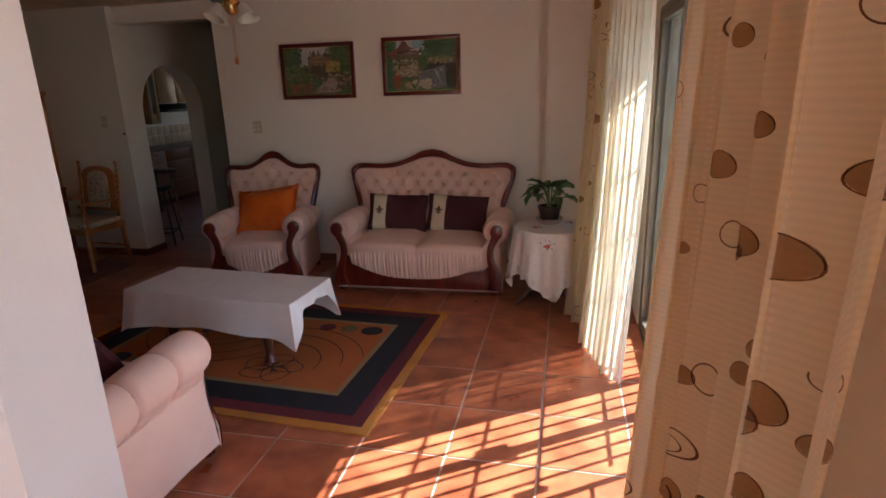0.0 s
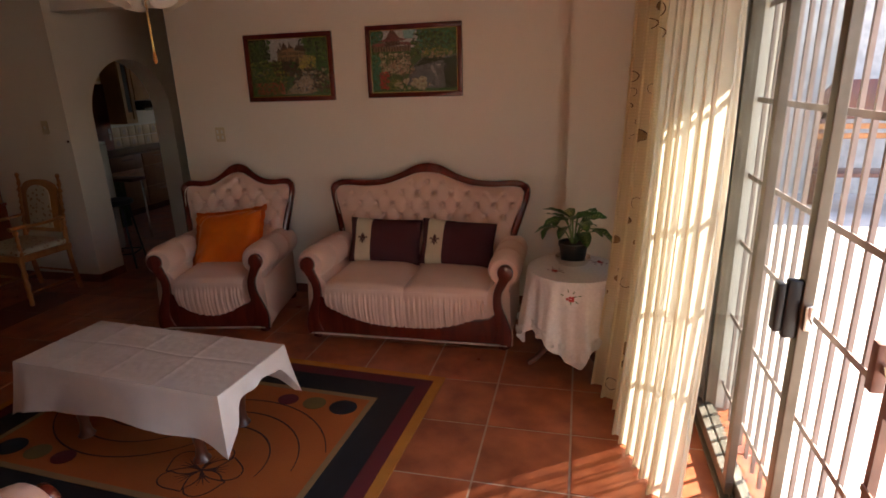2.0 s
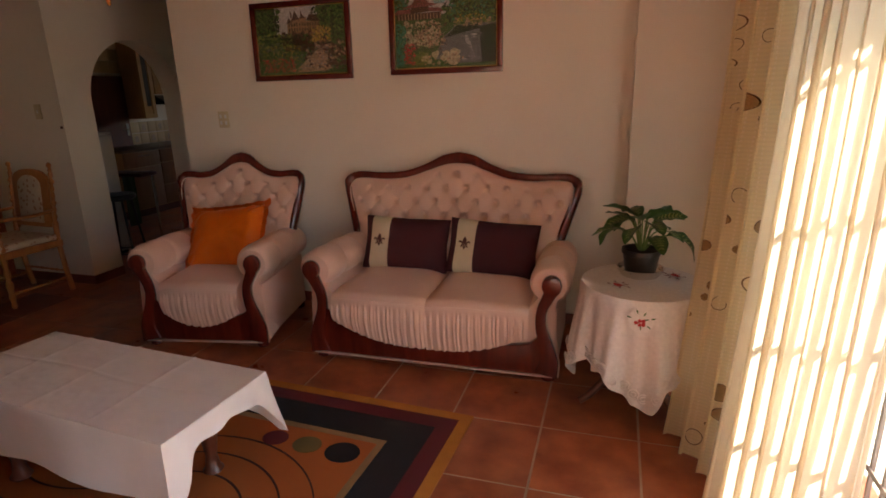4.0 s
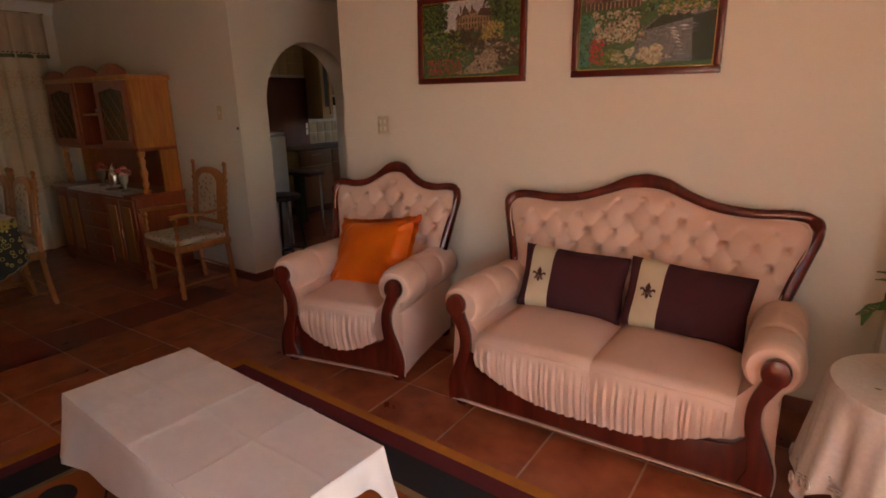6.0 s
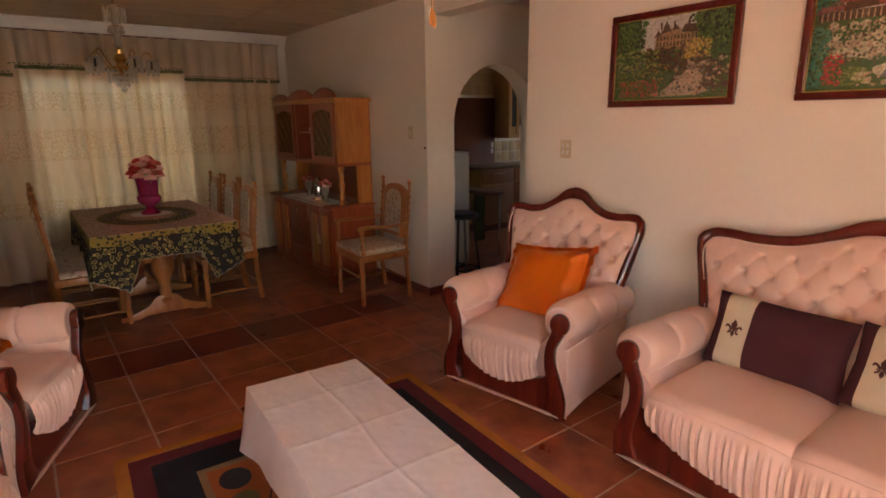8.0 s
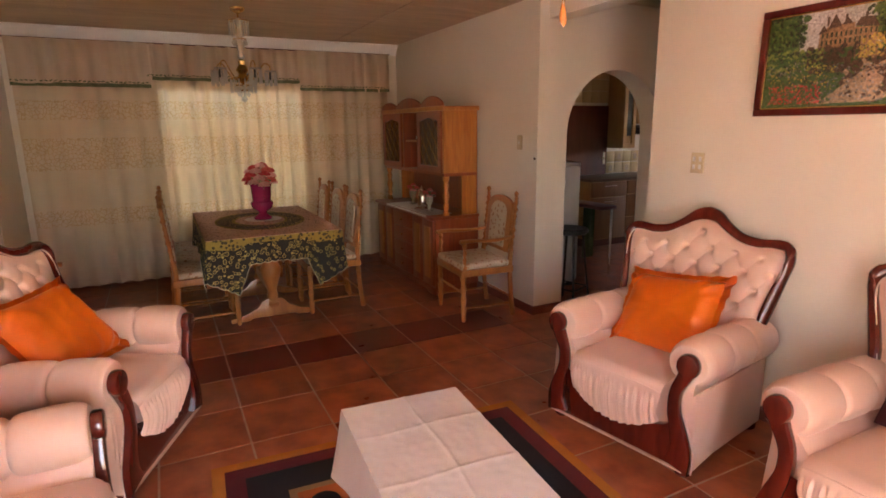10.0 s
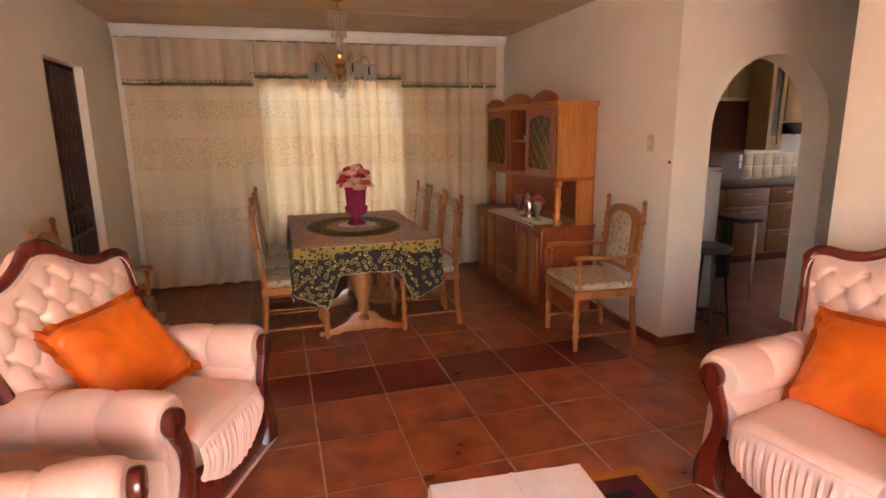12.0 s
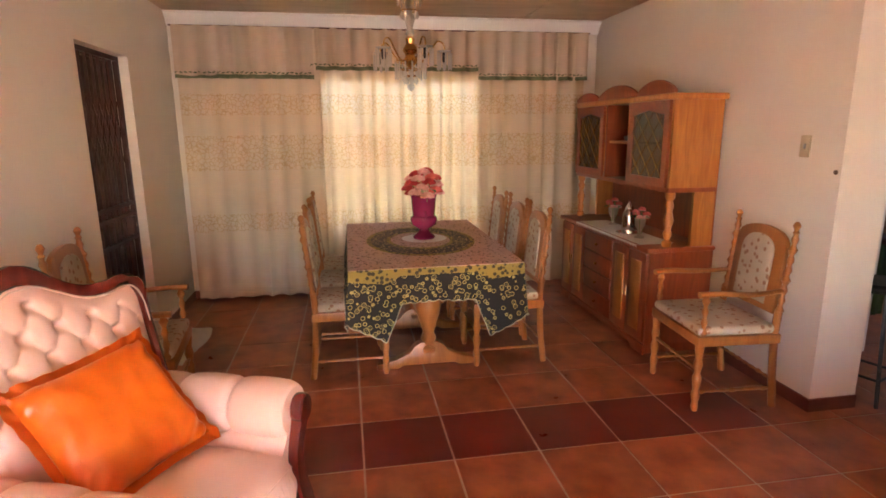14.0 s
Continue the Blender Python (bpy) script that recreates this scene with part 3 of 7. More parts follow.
# ---- lounge suite ----
BACK_KEYS = [(0, 1.075), (0.09, 1.062), (0.20, 1.015), (0.33, 0.975), (0.48, 0.962), (0.60, 0.968), (0.675, 0.962), (0.715, 0.925), (0.712, 0.86), (0.672, 0.74), (0.632, 0.60), (0.612, 0.44)]


def seat_set(name, label, w, seats, m, group="lounge suite"):
    """An upholstered sofa or armchair with a carved show-wood frame; front towards -y, origin on the floor under its middle."""
    half = w / 2
    root = thing(name, label, "sofa" if seats > 1 else "armchair", m, group)
    k = half / 0.72
    outline = [Vector((x * k, z, 0)) for x, z in BACK_KEYS]
    line = curve_points(outline, 6)
    top = [(p.x, p.y) for p in line if p.y > 0.955]
    side = [(p.y, p.x) for p in line if p.y <= 0.9]
    side.sort()

    def lean(z):
        return 0.16 + 0.36 * (z - 0.42)

    def top_z(x):
        x = abs(x)
        for (a, za), (b, zb) in zip(top, top[1:]):
            if a <= x <= b:
                return za + (zb - za) * (x - a) / max(1e-6, b - a)
        return 0.955

    def side_x(z):
        for (za, a), (zb, b) in zip(side, side[1:]):
            if za <= z <= zb:
                return a + (b - a) * (z - za) / max(1e-6, zb - za)
        return side[-1][1] if z > side[-1][0] else side[0][1]

    sx, sz, z0 = 0.128, 0.082, 0.655

    def back(u, v):
        s = 2 * u - 1
        x = s * (side_x(0.42 + v * 0.50) - 0.012)
        z = 0.40 + v * (top_z(x) - 0.415)
        edge = (1 - abs(s) ** 10) * (1 - v ** 14)
        a, b = x / sx + (z - z0) / (2 * sz), x / sx - (z - z0) / (2 * sz)
        fold = abs(math.sin(math.pi * a) * math.sin(math.pi * b)) ** 0.6
        pleat = abs(math.sin(math.pi * x / sx)) ** 0.5
        t = smoothstep(0.60, 0.66, z) * (1 - smoothstep(top_z(x) - 0.09, top_z(x) - 0.045, z))
        dent = 0.0
        for q in (0, 1):
            iz = round(((z - z0) / sz - q) / 2) * 2 + q
            ix = round(x / sx - 0.5 * (iz % 2)) + 0.5 * (iz % 2)
            dent = max(dent, math.exp(-(((x - ix * sx) ** 2 + (z - z0 - iz * sz) ** 2) / 0.00024)))
        relief = -0.045 * dent * t + 0.014 * (fold * t + (1 - t) * (0.55 + 0.35 * pleat * (1 - smoothstep(0.6, 0.7, z))))
        return Vector((x, lean(z) - 0.035 * edge - relief * edge, z))

    rest = part("backrest", sheet(back, int(190 * k) + 30, 110), "pink", root, "deep-buttoned peach pink upholstery")
    button = None
    for row in range(4):
        z = z0 + row * sz
        n = int(half / sx) + 1
        for i in range(-n, n + 1):
            x = (i + 0.5 * (row % 2)) * sx
            if abs(x) > side_x(z) - 0.05 or z > top_z(x) - 0.07:
                continue
            pos = Matrix.Translation((x, lean(z) + 0.004, z))
            if button is None:
                bm = lathe([(0.0, -0.004), (0.008, -0.003), (0.0095, 0.0), (0.007, 0.004), (0.0, 0.006)], 10)
                bmesh.ops.rotate(bm, verts=bm.verts, matrix=Matrix.Rotation(radians(90), 3, "X"))
                button = part("button", bm, "pink", rest)
                button.matrix_basis = pos
            else:
                again("button", button, rest, pos)
    # back panel and carved rim
    ring = [(p.x, p.y) for p in line]
    poly = [(-x, z) for x, z in ring[::-1]][:-1] + ring
    bm = bmesh.new()
    lo = [bm.verts.new((x * 0.985, lean(z) + 0.012, z - 0.008)) for x, z in poly]
    hi = [bm.verts.new((x * 0.985, lean(z) + 0.075, z - 0.008)) for x, z in poly]
    for a in range(len(poly) - 1):
        bm.faces.new((lo[a], lo[a + 1], hi[a + 1], hi[a]))
    bm.faces.new(hi)
    bmesh.ops.triangulate(bm, faces=[f for f in bm.faces if len(f.verts) > 4])
    part("back_panel", bm, "pink", root)
    rim = [(x, lean(z) - 0.002, z) for x, z in poly if z > 0.47]
    n_r = len(rim)
    part("back_frame", tube(rim, lambda t: 0.019 + 0.011 * math.exp(-((t - 0.5) / 0.07) ** 2) + 0.005 * abs(math.sin(9 * math.pi * t)) * (1 if abs(t - 0.5) > 0.3 else 0), 10, flat=1.35), "mahogany", root, "carved dark mahogany crest rail")
    pipe = [(x * 0.965, lean(z) - 0.032, z - 0.018 - 0.02 * max(0, 1 - abs(x) / (0.2 * k))) for x, z in poly if z > 0.52]
    part("piping", tube(pipe, 0.0035, 6), "piping", root)

    # arms
    def arm(sgn):
        cx, cz, r0 = half - 0.092, 0.535, 0.098
        prof = [("p", half - 0.035, 0.05), ("p", half - 0.045, 0.16), ("p", half - 0.066, 0.28), ("p", half - 0.07, 0.37)]
        prof += [("c", a, 0) for a in range(-62, 236, 14)]
        prof += [("p", half - 0.195, 0.40), ("p", half - 0.195, 0.30)]
        n = 110
        bm = bmesh.new()
        rings = []
        for j in range(n + 1):
            t = j / n
            y = -0.365 + t * 0.66
            crease = math.exp(-abs((t - 0.34) / 0.017) ** 1.4) + math.exp(-abs((t - 0.68) / 0.017) ** 1.4)
            puff = 1 + 0.085 * abs(math.sin(math.pi * t / 0.34)) ** 0.6 - 0.17 * crease
            if t < 0.06:
                puff *= 0.86 + 0.14 * math.sqrt(t / 0.06)
            drop = -0.03 * t * t
            ring_v = []
            for kind, a, b in prof:
                if kind == "c":
                    pk = puff + 0.006 * crease * math.sin(1.9 * a)
                    p = (cx + r0 * pk * math.cos(radians(a)), cz + drop + r0 * pk * math.sin(radians(a)))
                else:
                    p = (a - (0.05 * t if b < 0.3 else 0.01 * t), b)
                ring_v.append(bm.verts.new((sgn * p[0], y, p[1])))
            rings.append(ring_v)
        for a, b in zip(rings, rings[1:]):
            for i in range(len(a) - 1):
                bm.faces.new((a[i], a[i + 1], b[i + 1], b[i]))
        for r in (rings[0], rings[-1]):
            bm.faces.new(r)
        bmesh.ops.triangulate(bm, faces=[f for f in bm.faces if len(f.verts) > 4])
        a = part("arm", bm, "pink", root, "rolled channelled arm in peach pink cloth")
        for tc in (0.34, 0.68):
            rs = r0 * 0.835
            arc = [(sgn * (cx + rs * math.cos(radians(q))), -0.365 + 0.66 * tc, cz - 0.03 * tc * tc + rs * math.sin(radians(q))) for q in range(-58, 231, 12)]
            part("seam", tube(arc, 0.0022, 5), "seam", a)
        # carved scroll on the arm front
        mid = curve_points([(half - 0.078, 0.52, 0), (half - 0.098, 0.475, 0), (half - 0.128, 0.40, 0), (half - 0.128, 0.31, 0), (half - 0.10, 0.21, 0), (half - 0.085, 0.13, 0), (half - 0.10, 0.05, 0)], 5)
        wid = curve_points([(0.036, 0, 0), (0.030, 0, 0), (0.026, 0, 0), (0.028, 0, 0), (0.036, 0, 0), (0.046, 0, 0), (0.06, 0, 0)], 5)
        left, right = [], []
        for i, p in enumerate(mid):
            d = (mid[min(i + 1, len(mid) - 1)] - mid[max(i - 1, 0)]).normalized()
            nrm = Vector((d.y, -d.x, 0))
            left.append(p + nrm * wid[i].x)
            right.append(p - nrm * wid[i].x)
        poly2 = [(sgn * p.x, p.y) for p in left] + [(sgn * p.x, p.y) for p in right[::-1]]
        bm = prism(poly2, -0.402, -0.362, "y", 0.008)
        disc = [(sgn * (half - 0.08) + 0.05 * math.cos(2 * math.pi * i / 24), 0.54 + 0.056 * math.sin(2 * math.pi * i / 24)) for i in range(24)]
        prism(disc, -0.408, -0.364, "y", 0.012, bm=bm)
        part("arm_scroll", bm, "mahogany", root, "carved mahogany scroll on the arm front")
        ed = [(sgn * (p.x + 0.004), -0.371, p.y) for p in (left if left[5].x > right[5].x else right)]
        part("arm_piping", tube(ed, 0.004, 6), "piping", root)
    arm(1)
    arm(-1)

    # apron
    e = half - 0.11
    upper = curve_points([(-e, 0.34, 0), (-e + 0.05, 0.24, 0), (-e + 0.16, 0.20, 0), (0, 0.17, 0), (e - 0.16, 0.20, 0), (e - 0.05, 0.24, 0), (e, 0.34, 0)], 6)
    poly3 = [(p.x, p.y) for p in upper] + [(e + 0.03, 0.05), (-e - 0.03, 0.05)]
    part("front_frame", prism(poly3, -0.388, -0.345, "y", 0.006), "mahogany", root, "dark carved mahogany front rail")
    part("base", box(-half + 0.05, half - 0.05, -0.35, 0.33, 0.045, 0.40, 0.01), "pink", root)
    # pale piping colour stands in for the shine of the chrome strip
    part("bottom_trim", box(-half + 0.065, half - 0.065, -0.401, -0.388, 0.043, 0.050), "piping", root, "thin bright edging strip")
    foot = None
    for x in (-half + 0.09, half - 0.09):
        for y in (-0.34, 0.30):
            if foot is None:
                foot = part("foot", lathe([(0.026, 0), (0.034, 0.008), (0.036, 0.03), (0.03, 0.05)], 14), "mahogany", root)
                foot.location = (x, y, 0)
            else:
                again("foot", foot, root, Matrix.Translation((x, y, 0)))

    # seat cushions with a gathered skirt
    cw = (w - 0.385) / seats
    for s in range(seats):
        cx = -(w - 0.385) / 2 + cw * (s + 0.5)

        def seat(u, v, cx=cx, s=s):
            q = 2 * u - 1
            x = cx + q * cw / 2
            swell = (1 - abs(q) ** 5)
            if v < 0.55:
                t = v / 0.55
                y = 0.20 - t * 0.545 - 0.02 * t * swell
                z = 0.398 + 0.056 * swell * math.sin(math.pi * min(1, 0.25 + 0.62 * t)) + 0.012 * t
                return Vector((x, y, z))
            if v < 0.67:
                t = (v - 0.55) / 0.12
                a = t * math.pi / 2
                z1 = 0.398 + 0.056 * swell * math.sin(math.pi * 0.87) + 0.012
                return Vector((x, -0.345 - 0.02 * swell - 0.055 * math.sin(a), z1 - 0.055 * (1 - math.cos(a))))
            t = (v - 0.67) / 0.33
            z1 = 0.398 + 0.056 * swell * math.sin(math.pi * 0.87) - 0.043
            out = u if s == seats - 1 and seats > 1 else (1 - u)
            if seats == 1:
                drop = 0.115 + 0.115 * (1 - q * q) ** 0.8
            else:
                drop = 0.11 + 0.135 * (1 - out ** 2.4) * (1 - 0.12 * (1 - out) ** 6)
            fold = 0.0065 * (math.sin(x * 205 + 1.9 * math.sin(x * 31 + s)) + 0.5 * math.sin(x * 331 + 2 * s)) * smoothstep(0.0, 0.25, t) * (1 - 0.45 * t)
            belly = 0.018 * math.sin(math.pi * t)
            return Vector((x + 0.004 * math.sin(x * 90) * t, -0.40 - 0.02 * swell - belly - fold + 0.012 * t, z1 - drop * t * (1 + 0.012 * math.sin(x * 130))))
        part("seat_cushion", sheet(seat, int(150 * cw / 0.5), 60), "pink", root, "puffed seat cushion with gathered skirt")
        seam = [seat(i / 40, 0.645) + Vector((0, -0.002, 0.002)) for i in range(41)]
        part("seat_piping", tube(seam, 0.003, 5), "pink", root)
    return root


def pillow_point(w, h, t, u, v, side):
    a, b = 2 * u - 1, 2 * v - 1
    th = t * ((1 - a ** 4) * (1 - b ** 4)) ** 0.55
    pinch = 1 - 0.05 * (1 - abs(b)) * abs(a) ** 3
    pinch2 = 1 - 0.05 * (1 - abs(a)) * abs(b) ** 3
    return Vector((a * w / 2 * pinch, side * th / 2 + 0.006 * noise.noise(Vector((a * 2.3, b * 2.3, side + w))), b * h / 2 * pinch2))


def orange_pillow(m):
    root = thing("throw_pillow", "shiny orange satin throw pillow with ruffled corners", "pillow", m, "orange throw pillows")
    bm = bmesh.new()
    for side in (-1, 1):
        def f(u, v, side=side):
            p = pillow_point(0.50, 0.44, 0.16, u, v, side)
            a, b = 2 * u - 1, 2 * v - 1
            c = max(0, abs(a) * abs(b) - 0.35)
            p.y += 0.02 * c * math.sin(18 * (a - b)) * side
            edge = max(abs(a), abs(b))
            rays = math.sin(9 * math.atan2(b, a) + 3 * noise.noise(Vector((a * 2, b * 2, 4))))
            p.y += side * (0.006 * rays * edge ** 2 * (1 - edge ** 6) + 0.010 * noise.noise(Vector((a * 3.1, b * 1.7, side * 2))))
            return p
        sheet(f, 60, 60, bm=bm)
    bmesh.ops.remove_doubles(bm, verts=bm.verts, dist=0.0005)
    part("cover", bm, "orange", root)
    # flange
    per = []
    for i in range(160):
        q = i / 160 * 4
        s, t = int(q), q - int(q)
        a, b = [(2 * t - 1, -1), (1, 2 * t - 1), (1 - 2 * t, 1), (-1, 1 - 2 * t)][s]
        per.append((a, b))
    bm = bmesh.new()
    rows = [[], []]
    for i, (a, b) in enumerate(per):
        corner = (abs(a) * abs(b)) ** 2
        base = Vector((a * 0.240, 0, b * 0.212))
        out = Vector((a * (0.270 + 0.020 * corner), 0.010 * math.sin(i * 1.15) * (0.3 + corner), b * (0.240 + 0.020 * corner)))
        rows[0].append(bm.verts.new(base))
        rows[1].append(bm.verts.new(out))
    for i in range(160):
        j = (i + 1) % 160
        bm.faces.new((rows[0][i], rows[0][j], rows[1][j], rows[1][i]))
    bmesh.ops.solidify(bm, geom=bm.faces[:], thickness=0.003)
    part("ruffle", bm, "orange", root, "gathered satin edge")
    return root


def fleur():
    """A small three-petalled lily emblem, flat in xz."""
    bm = bmesh.new()
    prism([(0, 0.034), (0.009, 0.016), (0.007, 0.002), (0.004, -0.005), (-0.004, -0.005), (-0.007, 0.002), (-0.009, 0.016)], -0.001, 0.001, "y", bm=bm)
    prism([(-0.014, -0.0055), (0.014, -0.0055), (0.014, -0.0095), (-0.014, -0.0095)], -0.001, 0.001, "y", bm=bm)
    prism([(-0.003, -0.010), (0.003, -0.010), (0.006, -0.020), (0, -0.032), (-0.006, -0.020)], -0.001, 0.001, "y", bm=bm)
    for s in (-1, 1):
        petal = [(0.005, -0.005), (0.008, 0.004), (0.016, 0.012), (0.023, 0.011), (0.026, 0.004), (0.023, -0.001), (0.020, 0.003), (0.0175, 0.004), (0.013, -0.001), (0.010, -0.005)]
        tail = [(0.004, -0.010), (0.009, -0.010), (0.017, -0.016), (0.016, -0.022), (0.010, -0.019)]
        for shape in (petal, tail):
            prism([(s * x, z) for x, z in shape], -0.001, 0.001, "y", bm=bm)
    return bm


def band_cushion(m):
    root = thing("scatter_cushion", "aubergine scatter cushion with a cream band and lily emblem", "cushion", m, "banded sofa cushions")
    w, h, t = 0.54, 0.33, 0.13
    bm = bmesh.new()
    for side in (-1, 1):
        sheet(lambda u, v, side=side: pillow_point(w, h, t, u, v, side), 40, 28, bm=bm)
    bmesh.ops.remove_doubles(bm, verts=bm.verts, dist=0.0005)
    part("cover", bm, "maroon", root)
    part("band", sheet(lambda u, v: pillow_point(w, h, t, 0.10 + 0.225 * u, v, -1) + Vector((0, -0.003, 0)), 10, 28), "cream", root, "cream woven band")
    p = pillow_point(w, h, t, 0.212, 0.53, -1)
    em = part("emblem", fleur(), "emblem", root, "brown embroidered lily emblem")
    em.matrix_basis = Matrix.Translation(p + Vector((0, -0.007, 0))) @ Matrix.Rotation(radians(-4), 4, "Z") @ Matrix.Diagonal((1.4, 1, 1.2, 1))
    return root


SOFA_N = pose(-0.312, 5.205, 0, 0, 0, 1.0)
CHAIR_N = pose(-1.80, 5.14, 0, 0, 0, 11)
SOFA_S = pose(-1.365, 2.235, 0, 0, 0, 180)
CHAIR_S = pose(-2.84, 2.455, 0, 0, 0, 156)
seat_set("sofa", "peach pink buttoned two-seat sofa with carved mahogany frame against the wall", 1.49, 2, SOFA_N)
seat_set("armchair", "peach pink buttoned armchair with carved mahogany frame near the passage", 0.88, 1, CHAIR_N)
seat_set("sofa", "peach pink buttoned two-seat sofa with its back to the entrance wall", 1.44, 2, SOFA_S)
seat_set("armchair", "peach pink buttoned armchair beside the dining area", 0.88, 1, CHAIR_S)
orange_pillow(CHAIR_N @ pose(0.02, 0.0, 0.60, -34, -7, -6) @ Matrix.Diagonal((1.04, 1.0, 0.94, 1)))
orange_pillow(CHAIR_S @ pose(0.0, 0.06, 0.635, -42, -4, -10) @ Matrix.Diagonal((0.86, 1.0, 0.94, 1)))
band_cushion(SOFA_N @ pose(-0.265, 0.085, 0.585, -20, 2, 2))
band_cushion(SOFA_N @ pose(0.275, 0.070, 0.585, -22, 3, -2))
orange_pillow(SOFA_S @ pose(-0.19, 0.055, 0.615, -28, 3, 6) @ Matrix.Diagonal((0.98, 1.0, 0.92, 1)))
band_cushion(SOFA_S @ pose(-0.21, -0.115, 0.57, -30, 2, -4))


# ---- rug ----
def frame_band(x0, x1, y0, y1, w, z0, z1, bm=None):
    bm = bm or bmesh.new()
    for a in ((x0, x1, y0, y0 + w), (x0, x1, y1 - w, y1), (x0, x0 + w, y0 + w, y1 - w), (x1 - w, x1, y0 + w, y1 - w)):
        box(*a, z0, z1, bm=bm)
    return bm


def rug():
    root = thing("rug", "rectangular rug with gold, wine and black borders round an orange field", "rug", pose(-1.177, 3.70, 0, 0, 0, -3.3))
    X, Y = 1.19, 0.797
    edges = [("gold_border", 0.055, "gold", 0.011), ("wine_border", 0.085, "rug_red", 0.0115), ("black_border", 0.165, "rug_black", 0.011), ("tan_border", 0.032, "rug_tan", 0.0125)]
    off = 0.0
    for nm, w, mt, z in edges:
        part(nm, frame_band(-X + off, X - off, -Y + off, Y - off, w, 0.002, z), mt, root, smooth=False)
        off += w
    fx, fy = X - off, Y - off
    part("field", box(-fx, fx, -fy, fy, 0.002, 0.011), "rug_orange", root, smooth=False)

    def disc(nm, x, y, r, mt):
        p = part(nm, lathe([(r, 0.011), (r, 0.0128), (r - 0.004, 0.0135)], 40), mt, root)
        p.location = (x, y, 0)
        p.scale = (1.0, 0.86, 1)
    for sgn in (1, -1):
        disc("black_spot", sgn * (fx - 0.115), sgn * (fy - 0.10), 0.078, "rug_black")
        disc("olive_spot", sgn * (fx - 0.29), sgn * (fy - 0.10), 0.066, "rug_olive")
        disc("wine_spot", sgn * (fx - 0.455), sgn * (fy - 0.10), 0.060, "rug_red")
        for k, r in enumerate((0.30, 0.44, 0.57)):
            pts = [(sgn * (0.30 + r * math.cos(a)), sgn * (-0.20 + 0.9 * r * math.sin(a)), 0.0112) for a in np.linspace(radians(-10 + 14 * k), radians(150), 40)]
            pts = [p for p in pts if abs(p[1]) < fy - 0.02 and abs(p[0]) < fx - 0.02]
            part("swirl_line", tube(pts, lambda t: 0.0045 * (1 - 0.6 * abs(2 * t - 1)) + 0.001, 6, flat=0.35), "rug_line", root)
        # flower
        cx, cy = sgn * 0.33, sgn * -0.27
        bm = bmesh.new()
        for q in range(5):
            a0 = radians(72 * q + 20)
            pts = []
            for t in np.linspace(0, 1, 26):
                a = a0 + 0.62 * math.sin(math.pi * (2 * t - 1) * 0.98)
                r = 0.19 * math.sin(math.pi * t) ** 0.6 * (1 + 0.07 * math.sin(18 * t))
                pts.append((cx + r * math.cos(a), cy + 0.85 * r * math.sin(a), 0.0114))
            tube(pts, 0.0038, 6, bm=bm, flat=0.35)
            for j in (-0.3, 0, 0.3):
                tube([(cx + r * math.cos(a0 + j * r / 0.15), cy + 0.85 * r * math.sin(a0 + j * r / 0.15), 0.0114) for r in np.linspace(0.02, 0.125, 7)], lambda t: 0.0045 * (1 - t) + 0.001, 6, bm=bm, flat=0.35)
        part("flower_outline", bm, "rug_line", root)
    return root


rug()


# ---- coffee table and its cloth ----
def coffee_table():
    root = thing("coffee_table", "low dark wooden coffee table under a white cloth", "table", pose(-1.246, 3.65, 0, 0, 0, -4.6))
    part("tabletop", box(-0.59, 0.59, -0.238, 0.238, 0.405, 0.435, 0.008), "dark_wood", root)
    part("apron", frame_band(-0.50, 0.50, -0.21, 0.21, 0.02, 0.335, 0.405), "dark_wood", root, smooth=False)
    leg = None
    for x in (-0.36, 0.36):
        for y in (-0.15, 0.15):
            if leg is None:
                leg = part("leg", lathe([(0.03, 0), (0.042, 0.012), (0.03, 0.03), (0.022, 0.08), (0.035, 0.17), (0.045, 0.22), (0.03, 0.27), (0.04, 0.30), (0.04, 0.336)], 16), "dark_wood", root)
                leg.location = (x, y, 0.012)
            else:
                again("leg", leg, root, Matrix.Translation((x, y, 0.012)))


